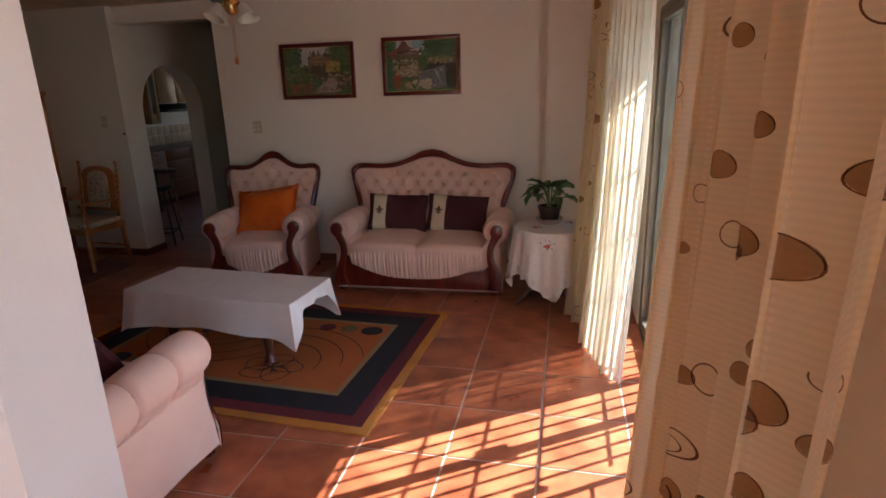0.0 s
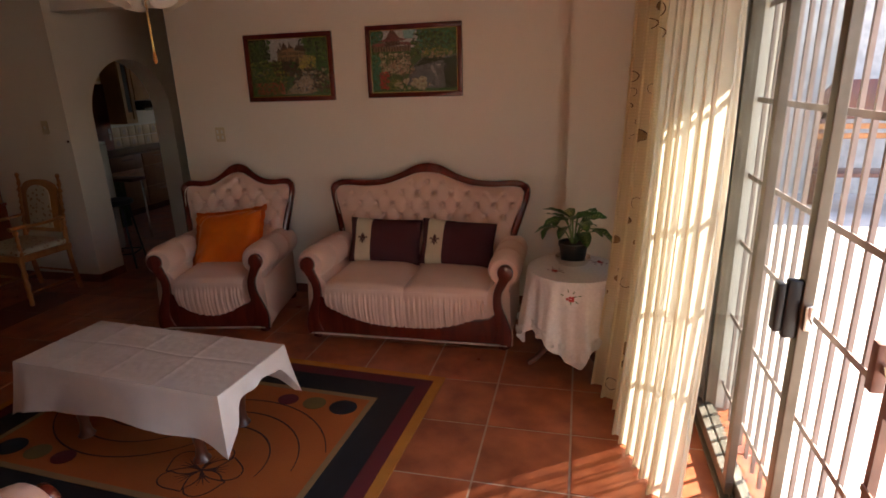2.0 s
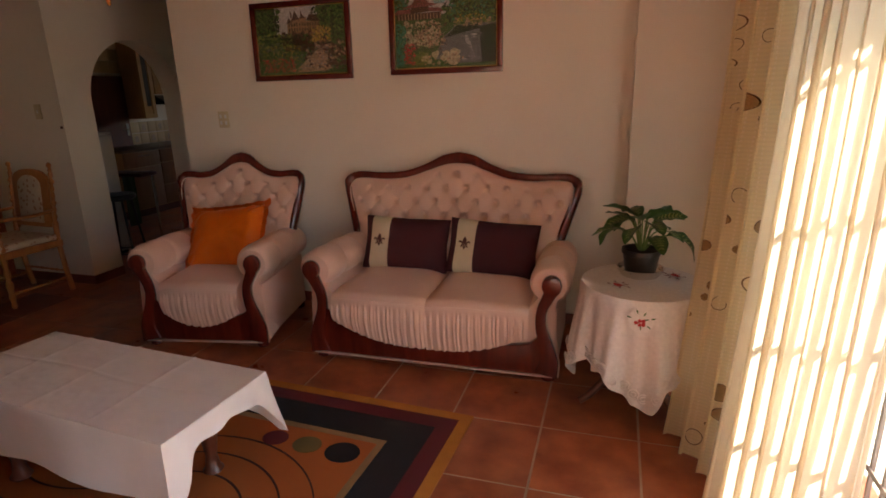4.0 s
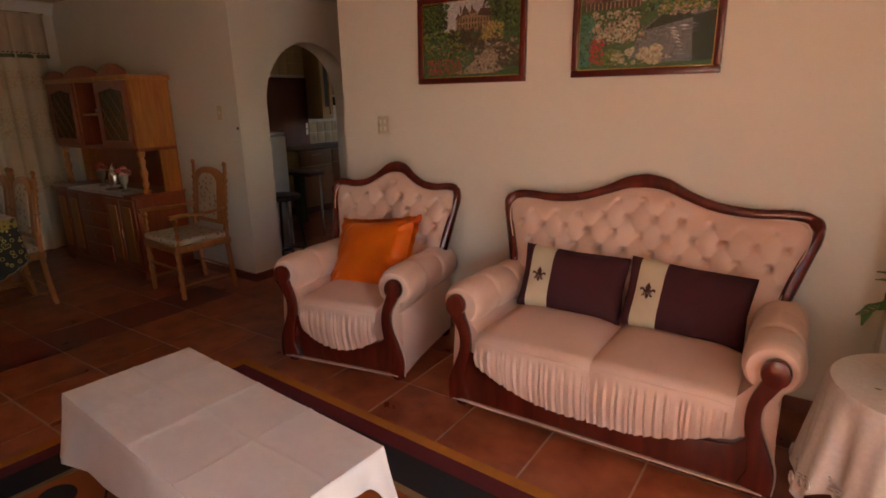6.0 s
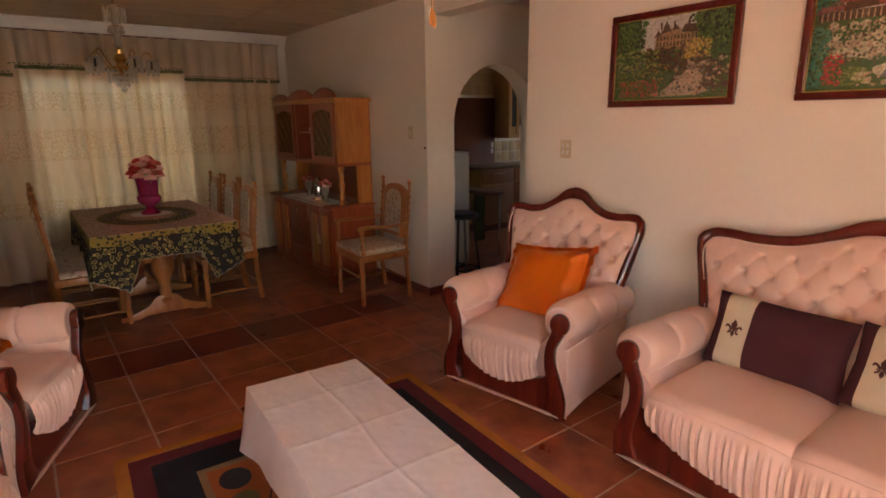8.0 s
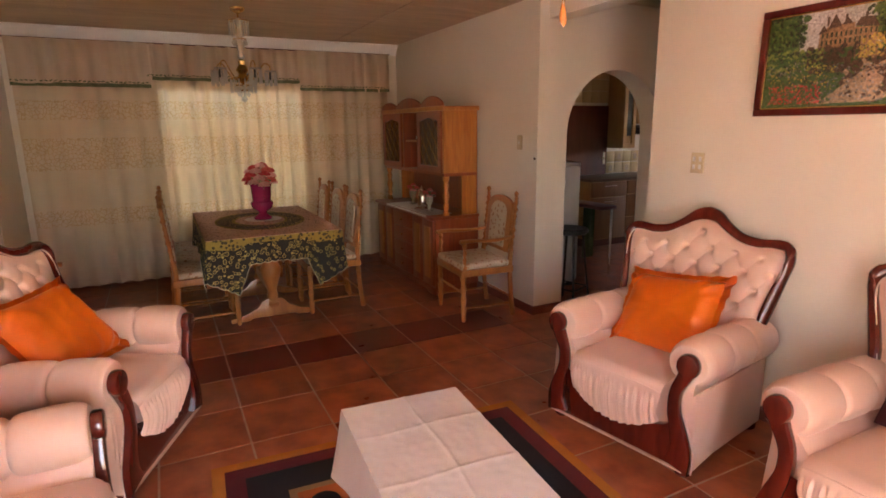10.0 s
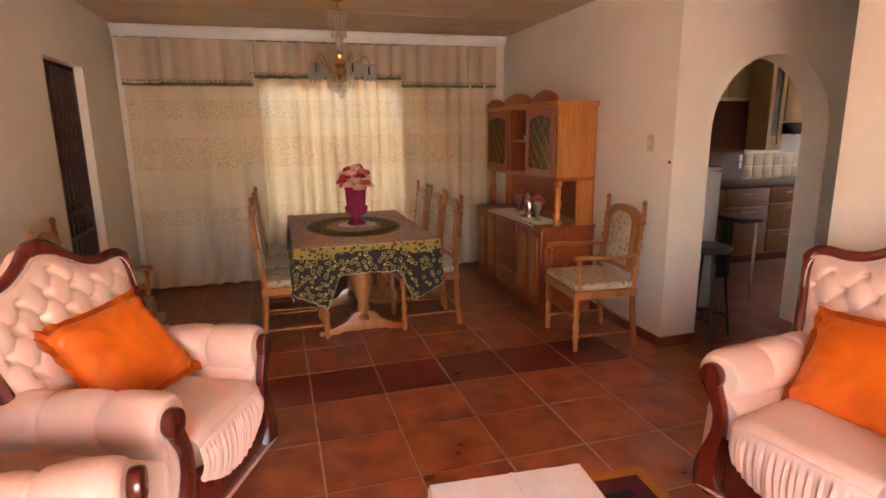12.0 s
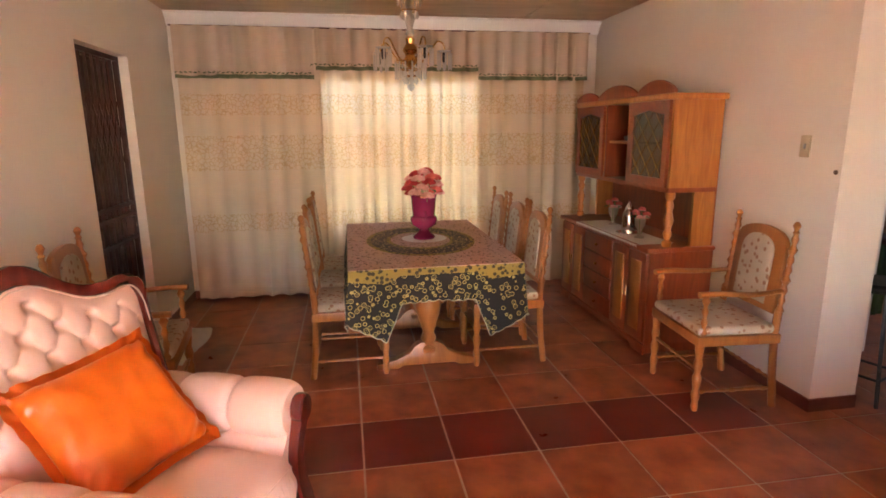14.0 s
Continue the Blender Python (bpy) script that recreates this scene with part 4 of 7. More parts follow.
def coffee_cloth():
    root = thing("tablecloth", "white damask tablecloth draped over the coffee table", "tablecloth", pose(-1.246, 3.65, 0, 0, 0, -4.6))
    X, Y, Z = 0.602, 0.248, 0.4535

    def top(u, v):
        x, y = (2 * u - 1) * X, (2 * v - 1) * Y
        crease = sum(0.0045 * math.exp(-abs((x - q + 0.008 * math.sin(11 * y)) / 0.009)) for q in (-0.36, -0.06, 0.25)) + 0.004 * math.exp(-abs((y - 0.02 + 0.01 * math.sin(9 * x)) / 0.008))
        emb = 0.0025 * abs(noise.noise(Vector((x * 5, y * 6, 1)))) + 0.0008 * max(0, noise.noise(Vector((x * 26, y * 26, 1))))
        return Vector((x, y, Z + crease + emb + 0.0012 * noise.noise(Vector((x * 30, y * 30, 5)))))
    N = 240
    per = []
    for i in range(N):
        q = i / N * 2 * (X + Y) * 2
        lengths = [2 * X, 2 * Y, 2 * X, 2 * Y]
        s = 0
        while q > lengths[s]:
            q -= lengths[s]
            s += 1
        t = q / lengths[s]
        p, n = [((2 * t - 1) * X, -Y, (0, -1)), (X, (2 * t - 1) * Y, (1, 0)), ((1 - 2 * t) * X, Y, (0, 1)), (-X, (1 - 2 * t) * Y, (-1, 0))][s][:2], [(0, -1), (1, 0), (0, 1), (-1, 0)][s]
        per.append((p[0], p[1], n, s, t))
    bm = sheet(top, 220, 90)
    rows = []
    K = 14
    for j in range(K + 1):
        d = j / K
        row = []
        for i, (x, y, n, s, t) in enumerate(per):
            c = abs(2 * t - 1)
            if s in (0, 2):
                hang = 0.205 + 0.075 * c ** 10 + 0.012 * math.sin(9 * t + s)
                flare = 0.030 + 0.02 * math.sin(11 * t + 2 * s) + 0.05 * c ** 14
            else:
                hang = 0.065 + 0.215 * c ** 5
                flare = 0.025 + 0.045 * c ** 6
            nx, ny = n
            # round the corner normals
            if c > 0.86:
                sx_, sy_ = (1 if x > 0 else -1), (1 if y > 0 else -1)
                w = (c - 0.86) / 0.14 * 0.5
                nx, ny = nx * (1 - w) + (sx_ if s in (0, 2) else 0) * w, ny * (1 - w) + (sy_ if s in (1, 3) else 0) * w
            fold = (0.016 * math.sin(15 * t + 3 * s + 2 * math.sin(5 * t)) if s in (0, 2) else 0.01 * math.sin(20 * t)) * d
            o = 0.004 * min(1, j) + (flare + fold) * d ** 1.2
            row.append(bm.verts.new((x + nx * o, y + ny * o, top((x / X + 1) / 2, (y / Y + 1) / 2).z - 0.0004 - hang * d)))
        rows.append(row)
    for a, b in zip(rows, rows[1:]):
        for i in range(N):
            j = (i + 1) % N
            bm.faces.new((a[i], a[j], b[j], b[i]))
    part("drape", bm, "cream_cloth", root)
    return root


coffee_table()
coffee_cloth()


# ---- side table, lace cloth and plant ----
def side_table():
    m = pose(0.775, 4.77, 0)
    root = thing("side_table", "small round wooden side table under two cloths", "table", m)
    part("tabletop", lathe([(0.0, 0.585), (0.25, 0.585), (0.26, 0.592), (0.26, 0.602), (0.25, 0.608), (0, 0.608)], 40), "dark_wood", root)
    part("column", lathe([(0.03, 0.10), (0.05, 0.16), (0.03, 0.25), (0.025, 0.45), (0.05, 0.56), (0.09, 0.585)], 18), "dark_wood", root)
    for k in range(3):
        a = radians(200 + 120 * k)
        pts = curve_points([(0.02 * math.cos(a), 0.02 * math.sin(a), 0.20), (0.13 * math.cos(a), 0.13 * math.sin(a), 0.14), (0.22 * math.cos(a), 0.22 * math.sin(a), 0.05), (0.27 * math.cos(a), 0.27 * math.sin(a), 0.018)], 6)
        part("leg", tube(pts, lambda t: 0.022 - 0.006 * t, 10), "dark_wood", root)

    def skirt(hang, r, z, waves, amp, spread, ph, n=150, rows=16):
        bm = bmesh.new()
        vr = []
        for j in range(-6, rows + 1):
            row = []
            for i in range(n):
                a = 2 * math.pi * i / n
                if j <= 0:
                    rr, zz = r * (j + 6.001) / 6, z
                else:
                    d = j / rows
                    hh = hang(a)
                    rr = r + 0.006 + (spread + amp * math.sin(waves * a + ph) + 0.5 * amp * math.sin(2.3 * waves * a)) * d ** 0.9 * min(1, hh / 0.3)
                    zz = z - hh * d - 0.004
                row.append(bm.verts.new((rr * math.cos(a), rr * math.sin(a), zz)))
            vr.append(row)
        for p, q in zip(vr, vr[1:]):
            for i in range(n):
                j = (i + 1) % n
                bm.faces.new((p[i], p[j], q[j], q[i]))
        bmesh.ops.contextual_create(bm, geom=vr[0])
        return bm
    under = thing("tablecloth", "peach under-cloth hanging from the round side table", "tablecloth", m)
    part("drape", skirt(lambda a: 0.36 + 0.03 * math.cos(4 * a + 0.6), 0.262, 0.6135, 7, 0.005, -0.012, 0.4), "peach_cloth", under)

    def square(a):
        c = max(abs(math.cos(a + 0.75)), abs(math.sin(a + 0.75)))
        return min(0.56 / c, 0.70) - 0.225 + 0.012 * math.sin(16 * a)
    lace = thing("lace_cloth", "white lace-edged tablecloth with rose appliques on the side table", "tablecloth", m)
    part("drape", skirt(square, 0.268, 0.6185, 9, 0.026, 0.044, 1.0, 260, 24), "lace", lace)
    # lace rings round the hem
    for i in range(46):
        bm = bmesh.new()
        a = 2 * math.pi * i / 46
        hh = square(a)
        d = 0.88
        rr = 0.274 + (0.044 + 0.026 * math.sin(9 * a + 1.0) + 0.013 * math.sin(2.3 * 9 * a)) * d ** 0.9 + 0.004
        ring = [Vector((0.002, 0.021 * math.cos(t), 0.021 * math.sin(t))) for t in np.linspace(0, 2 * math.pi, 15)[:-1]]
        mm = Matrix.Translation((rr * math.cos(a), rr * math.sin(a), 0.6145 - hh * d)) @ Matrix.Rotation(a, 4, "Z")
        tube([mm @ p for p in ring], 0.0042, 5, True, bm=bm)
        ring2 = [Vector((0.002, 0.010 * math.cos(t), 0.010 * math.sin(t))) for t in np.linspace(0, 2 * math.pi, 11)[:-1]]
        tube([mm @ p for p in ring2], 0.003, 5, True, bm=bm)
        part("lace_ring", bm, "lace", lace)
    # roses
    for a, z, rr, tilt in ((-92, 0.545, 0.296, 78), (-140, 0.6215, 0.13, 0), (35, 0.6215, 0.17, 0)):
        mm = Matrix.Translation((rr * math.cos(radians(a)), rr * math.sin(radians(a)), z)) @ Matrix.Rotation(radians(a + 90), 4, "Z") @ Matrix.Rotation(radians(tilt), 4, "X")
        if tilt:
            bm = lathe([(0.052, 0), (0.052, 0.0015), (0.0, 0.002)], 18)
            part("patch", bm, "lace", lace).matrix_basis = mm
        bm = bmesh.new()
        random.seed(int(a * 7 + 900))
        for q in range(6):
            t = q * 1.05
            merge(bm, lathe([(0.008, 0), (0.007, 0.002), (0, 0.003)], 9), Matrix.Translation((0.010 * math.cos(t) * (1 + q % 2), 0.009 * math.sin(t) - 0.010, 0.002)))
        part("rose_flower", bm, "rose", lace).matrix_basis = mm
        bm = bmesh.new()
        for q in range(15 if not tilt else 8):
            t = q * 0.9 + 0.2
            r = 0.022 + 0.009 * (q % 4)
            merge(bm, lathe([(0.008, 0), (0.0, 0.002)], 6), Matrix.Translation((r * math.cos(t), r * math.sin(t), 0.002)) @ Matrix.Rotation(t, 4, "Z") @ Matrix.Diagonal((1.3, 0.4, 1, 1)))
        part("rose_leaves", bm, "leaf" if tilt else "wine", lace).matrix_basis = mm


side_table()


def plant():
    m = pose(0.765, 4.83, 0.6205)
    bowl = thing("metal_bowl", "polished steel bowl under the plant pot on the lace cloth", "bowl", m)
    part("body", lathe([(0.055, 0.0), (0.085, 0.012), (0.102, 0.035), (0.105, 0.05), (0.100, 0.05), (0.09, 0.03), (0.05, 0.012), (0.0, 0.010)], 32), "chrome", bowl)
    root = thing("potted_plant", "variegated dumb cane plant in a black plastic pot", "plant", m @ pose(0, 0, 0.016))
    pot = part("pot", lathe([(0.062, 0), (0.068, 0.004), (0.082, 0.10), (0.088, 0.102), (0.088, 0.122), (0.081, 0.122), (0.078, 0.105), (0.0, 0.104)], 32), "black", root)
    part("soil", lathe([(0.077, 0.103), (0.06, 0.112), (0.0, 0.114)], 20), "soil", root)
    random.seed(5)
    for k in range(19):
        az = k * 2.399963 + random.uniform(-0.3, 0.3)
        tier = k / 18
        elev = radians(20 + 62 * tier)
        base = Vector((0.012 * math.cos(az), 0.012 * math.sin(az), 0.11))
        reach = 0.065 + 0.035 * (1 - tier)
        knee = base + Vector((reach * math.cos(elev) * math.cos(az), reach * math.cos(elev) * math.sin(az), 0.03 + (reach + 0.03) * math.sin(elev) + 0.03 * tier))
        part("stem", tube(curve_points([base, base.lerp(knee, 0.5) + Vector((0, 0, 0.025)), knee], 4), 0.0035, 6), "stem", root)
        L, W = random.uniform(0.14, 0.18), random.uniform(0.042, 0.053)
        droop = random.uniform(0.5, 1.15) * (1.1 - 0.5 * tier)
        out = Vector((math.cos(az), math.sin(az), 0))
        sidev = Vector((-math.sin(az), math.cos(az), 0))
        tw = random.uniform(-0.5, 0.5)

        def leaf(u, v, L=L, W=W, droop=droop, out=out, sidev=sidev, knee=knee, elev=elev, tw=tw, lift=0.0):
            t, s = v, 2 * u - 1
            ang = elev * 0.45 - droop * t * 1.5
            c = knee + out * (L * t * math.cos(elev * 0.45 - droop * t * 0.75)) + Vector((0, 0, L * t * math.sin(elev * 0.45 - droop * t * 0.75)))
            w = W * (math.sin(math.pi * min(1, t * 0.96 + 0.02)) ** 0.75) * (1 - 0.25 * t)
            up = Vector((0, 0, 1)) * math.cos(ang) - out * math.sin(ang)
            sv = (sidev * math.cos(tw) + up * math.sin(tw))
            return c + sv * (w * s) + up * (0.25 * w * abs(s) + lift + 0.003 * math.sin(20 * t) * abs(s))
        lf = part("leaf", sheet(leaf, 6, 12), "leaf", root)
        bm = bmesh.new()
        for s0 in (-1, 1):
            for q in range(7):
                t0 = 0.14 + 0.105 * q
                ln = 0.62 - 0.04 * abs(q - 2)

                def streak(u, v, s0=s0, t0=t0, ln=ln, leaf=leaf):
                    s = s0 * (0.06 + ln * v)
                    t = t0 + 0.07 * v + (u - 0.5) * 0.055 * (1 - 0.85 * v)
                    return leaf((s + 1) / 2, min(0.99, t), lift=0.0009)
                sheet(streak, 2, 4, bm=bm)
        part("leaf_marking", bm, "leaf_pale", lf, "pale yellow-green leaf streaks")


plant()


# ---- dining suite ----
def turned(h, r, n=14):
    """A bobbin-turned spindle of height h."""
    prof = [(r * 0.7, 0)]
    k = max(3, int(h / 0.055))
    for i in range(k):
        z = h * (i + 0.5) / k
        prof += [(r * 0.62, z - 0.42 * h / k), (r * (1.0 if i % 3 else 1.25), z), (r * 0.62, z + 0.42 * h / k)]
    return lathe(prof + [(r * 0.7, h)], n)


def horizontal(bm, a, b):
    """Lays a spindle made along z between two points."""
    d = Vector(b) - Vector(a)
    bmesh.ops.transform(bm, matrix=Matrix.Translation(a) @ d.to_track_quat("Z", "Y").to_matrix().to_4x4(), verts=bm.verts)
    return bm


def dining_chair(name, label, m, arms=False, group="dining chairs"):
    root = thing(name, label, "chair", m, group)
    w, d = (0.53, 0.47) if arms else (0.44, 0.47)
    hw, hd = w / 2 - 0.025, d / 2 - 0.025
    for sx in (-1, 1):
        x = sx * hw
        bm = lathe([(0.014, 0), (0.02, 0.02), (0.016, 0.05), (0.024, 0.09), (0.017, 0.13), (0.024, 0.17), (0.024, 0.20), (0.015, 0.22), (0.025, 0.27), (0.017, 0.31), (0.024, 0.36), (0.024, 0.42)], 14)
        part("leg", bm, "pine", root).location = (x, -hd, 0)
        # back leg and post in one rake
        pts = [(x, hd + 0.035, 0), (x, hd + 0.012, 0.2), (x, hd, 0.42), (x, hd + 0.008, 0.55)]
        part("leg", tube(curve_points(pts, 3), 0.021, 8), "pine", root)
        post = turned(0.44, 0.019)
        bmesh.ops.transform(post, matrix=Matrix.Translation((x, hd + 0.008, 0.53)) @ Matrix.Rotation(radians(-6), 4, "X"), verts=post.verts)
        part("back_post", post, "pine", root)
        fin = lathe([(0.010, 0), (0.018, 0.012), (0.010, 0.024), (0.013, 0.032), (0.020, 0.048), (0.013, 0.064), (0.006, 0.07)], 12)
        part("finial", fin, "pine", root).matrix_basis = Matrix.Translation((x, hd + 0.053, 0.965))
        bm = horizontal(turned(2 * hd, 0.011, 8), (x, -hd, 0.11), (x, hd, 0.11))
        part("side_stretcher", bm, "pine", root)
    part("front_stretcher", horizontal(turned(2 * hw, 0.011, 8), (-hw, -hd, 0.24), (hw, -hd, 0.24)), "pine", root)
    part("back_stretcher", horizontal(turned(2 * hw, 0.011, 8), (-hw, hd, 0.17), (hw, hd, 0.17)), "pine", root)
    part("seat_frame", box(-w / 2, w / 2, -d / 2, d / 2, 0.375, 0.43, 0.008), "pine", root)
    cush = box(-w / 2 + 0.008, w / 2 - 0.008, -d / 2 + 0.004, d / 2 - 0.03, 0.43, 0.482, 0.022, 3)
    part("seat", cush, "floral", root, "cream floral tapestry seat")
    # arched upholstered back
    iw = hw - 0.035

    def arch(k, top, bottom):
        pts = [(-k, bottom), (k, bottom)]
        for i in range(13):
            a = math.pi * i / 12
            pts.append((k * math.cos(a), top - 0.10 + 0.10 * math.sin(a) ** 0.8))
        return pts
    tilt = Matrix.Translation((0, hd + 0.008, 0.53)) @ Matrix.Rotation(radians(-6), 4, "X")
    bm = prism(arch(iw, 0.455, -0.005), -0.014, 0.014, "y", 0.004)
    bmesh.ops.transform(bm, matrix=tilt, verts=bm.verts)
    part("back_frame", bm, "pine", root)
    for s in (-1, 1):
        bm = prism(arch(iw * 0.66, 0.405, 0.03), s * 0.012, s * 0.026, "y", 0.009)
        bmesh.ops.transform(bm, matrix=tilt, verts=bm.verts)
        part("back_pad", bm, "floral", root, "cream floral tapestry back pad")
    for z in (0.50, 0.62, 0.74, 0.86):
        for s in (-1, 1):
            part("back_tie", box(min(s * hw, s * iw), max(s * hw, s * iw), hd + 0.01 + (z - 0.53) * 0.1, hd + 0.025 + (z - 0.53) * 0.1, z, z + 0.03, 0.003), "pine", root)
    if arms:
        for s in (-1, 1):
            pts = curve_points([(s * hw, hd + 0.01, 0.665), (s * (hw + 0.015), 0.05, 0.655), (s * (hw + 0.012), -0.14, 0.665), (s * (hw + 0.005), -hd - 0.03, 0.66)], 6)
            part("armrest", tube(pts, lambda t: 0.018 + 0.006 * t, 10, flat=0.7), "pine", root)
            post = turned(0.235, 0.018)
            bmesh.ops.translate(post, verts=post.verts, vec=(s * (hw + 0.004), -hd + 0.01, 0.42))
            part("arm_post", post, "pine", root)
    return root


first = dining_chair("dining_chair", "pine dining chair with turned posts and cream floral pads", pose(-4.62, 4.15, 0))
for x, y, r in ((-5.10, 4.155, 1), (-5.60, 4.15, -1), (-4.62, 3.14, 180), (-5.10, 3.13, 179), (-5.58, 3.14, 181)):
    copy_thing(first, pose(x, y, 0, 0, 0, r))
dining_chair("carver_chair", "pine carver armchair with floral seat beside the dresser", pose(-3.85, 5.20, 0, 0, 0, -4), True, "carver chairs")
dining_chair("carver_chair", "pine carver armchair with floral seat near the gated door", pose(-4.06, 2.03, 0, 0, 0, 186), True, "carver chairs")


def dining_table():
    root = thing("dining_table", "pine trestle dining table under a printed cloth", "table", pose(-4.845, 3.635, 0))
    part("tabletop", box(-0.77, 0.77, -0.485, 0.485, 0.735, 0.768, 0.008), "pine", root)
    for sx in (-1, 1):
        x = sx * 0.34
        part("trestle_post", lathe([(0.05, 0.10), (0.055, 0.13), (0.04, 0.15), (0.05, 0.19), (0.035, 0.23), (0.075, 0.36), (0.085, 0.42), (0.05, 0.50), (0.035, 0.53), (0.055, 0.56), (0.055, 0.735)], 20), "pine", root).location = (x, 0, 0)
        pts = [(-0.34, 0), (-0.20, 0), (-0.17, 0.018), (0.17, 0.018), (0.20, 0), (0.34, 0), (0.34, 0.035), (0.22, 0.06), (0.13, 0.10), (0.09, 0.15), (0.05, 0.17), (-0.05, 0.17), (-0.09, 0.15), (-0.13, 0.10), (-0.22, 0.06), (-0.34, 0.035)]
        part("trestle_foot", prism(pts, x - 0.035, x + 0.035, "x", 0.006), "pine", root)
    part("stretcher", box(-0.34, 0.34, -0.03, 0.03, 0.22, 0.30, 0.006), "pine", root)


def dining_cloth():
    root = thing("tablecloth", "black, brown and gold printed cloth on the dining table", "tablecloth", pose(-4.845, 3.635, 0))
    X, Y, Z = 0.782, 0.497, 0.773
    part("centre", box(-X, X, -Y, Y, Z - 0.003, Z), "print_brown", root, smooth=False)
    part("brown_band", frame_band(-X, X, -Y, Y, 0.05, Z + 0.0002, Z + 0.0022), "print_brown", root, "brown patterned edge band", smooth=False)
    for nm, r0, mt in (("medallion_rim", 0.40, "print_gold"), ("medallion", 0.37, "print_dark"), ("medallion_ring", 0.25, "print_gold"), ("medallion_centre", 0.22, "print_brown")):
        p = part(nm, lathe([(r0, 0.0), (r0, 0.0012), (0, 0.0012)], 48), mt, root)
        p.location = (0, 0, Z + 0.0005 + (0.42 - r0) * 0.012)
        p.scale = (1.25, 0.92, 1)
    N, K = 480, 10
    lens = [2 * X, 2 * Y, 2 * X, 2 * Y]
    tot = sum(lens)
    bm = bmesh.new()
    rows = [[] for _ in range(K + 1)]
    hem = []
    for i in range(N):
        q = i / N * tot
        s = 0
        while q >= lens[s]:
            q -= lens[s]
            s += 1
        t = q / lens[s]
        x, y = [((2 * t - 1) * X, -Y), (X, (2 * t - 1) * Y), ((1 - 2 * t) * X, Y), (-X, (1 - 2 * t) * Y)][s]
        n = Vector([(0, -1, 0), (1, 0, 0), (0, 1, 0), (-1, 0, 0)][s])
        near = min(t, 1 - t) * lens[s]
        c = max(0, 1 - near / 0.26)
        flap = 0.11 + 0.12 * near / 0.20 if near < 0.20 else max(0, 0.23 * (0.29 - near) / 0.09)
        hang = 0.185 + flap + 0.010 * abs(math.sin(math.pi * q / 0.055))
        if c > 0.6:
            w = (c - 0.6) / 0.4 * 0.42
            n = (n * (1 - w) + Vector((math.copysign(1, x) * (s in (0, 2)), math.copysign(1, y) * (s in (1, 3)), 0)) * w)
        for j in range(K + 1):
            d = j / K
            o = 0.002 + (0.018 + 0.012 * math.sin(q * 21 + s) + 0.02 * c) * d
            rows[j].append(bm.verts.new((x + n.x * o, y + n.y * o, Z - 0.001 - hang * d)))
        hem.append(rows[K][-1].co.copy())
    gold_bm = bmesh.new()
    for j, (a, b) in enumerate(zip(rows, rows[1:])):
        for i in range(N):
            quad = (a[i], a[(i + 1) % N], b[(i + 1) % N], b[i])
            if j < 2:
                gold_bm.faces.new([gold_bm.verts.new(v.co) for v in quad])
            else:
                bm.faces.new(quad)
    bmesh.ops.delete(bm, geom=[v for v in bm.verts if not v.link_faces], context="VERTS")
    bmesh.ops.remove_doubles(gold_bm, verts=gold_bm.verts, dist=0.0001)
    part("scroll_border", gold_bm, "print_gold", root, "ochre scroll band at the table edge")
    part("border", bm, "paisley", root, "black border printed with gold leaves")
    part("hem", tube(hem, 0.003, 5, True), "cream", root, "pale scalloped hem stitching")


dining_table()
dining_cloth()


def bouquet(root, n, spread, z, size, mats, seed, dome=0.055):
    """Round artificial roses of overlapping petals."""
    random.seed(seed)
    heads = []
    for k in range(n):
        a, el = k * 2.4, math.asin(max(-0.35, 1 - 1.35 * (k + 0.3) / n))
        r = spread * math.cos(el) * random.uniform(0.86, 1.1)
        x, y = r * math.cos(a), r * math.sin(a)
        h = z + dome * math.sin(el) * random.uniform(0.9, 1.15)
        mt = random.choice(mats)
        bm = bmesh.new()
        for ring, cnt in ((0, 1), (1, 5), (2, 7)):
            for q in range(cnt):
                b = 2 * math.pi * q / cnt + ring
                s = size * (0.55 if ring == 0 else 0.62)
                pet = lathe([(s * 0.3, -s * 0.5), (s * 0.8, -s * 0.1), (s, s * 0.25), (s * 0.75, s * 0.5), (s * 0.55, s * 0.3), (0.0, s * 0.2)], 8)
                merge(bm, pet, Matrix.Translation((ring * size * 0.42 * math.cos(b), ring * size * 0.42 * math.sin(b), -ring * size * 0.22)) @ Matrix.Rotation(0.45 * ring, 4, Vector((-math.sin(b), math.cos(b), 0))))
        part("flower", bm, mt, root).location = (x, y, h)
        part("flower_stem", tube([(x * 0.3, y * 0.3, z - 0.14), (x * 0.8, y * 0.8, h - 0.06), (x, y, h - 0.015)], 0.002, 5), "stem", root)
    for k in range(max(4, n // 2)):
        a = k * 2.1 + 0.4
        r = spread * 0.95
        c = Vector((r * math.cos(a), r * math.sin(a), z - 0.01))
        o = Vector((math.cos(a), math.sin(a), -0.25))
        sv = Vector((-math.sin(a), math.cos(a), 0))
        part("flower_leaf", sheet(lambda u, v, c=c, o=o, sv=sv: c + o * (size * 1.4 * v) + sv * (size * 0.45 * (2 * u - 1) * math.sin(math.pi * min(0.98, v + 0.02))) + Vector((0, 0, size * 0.3 * abs(2 * u - 1))), 4, 6), "leaf", root)


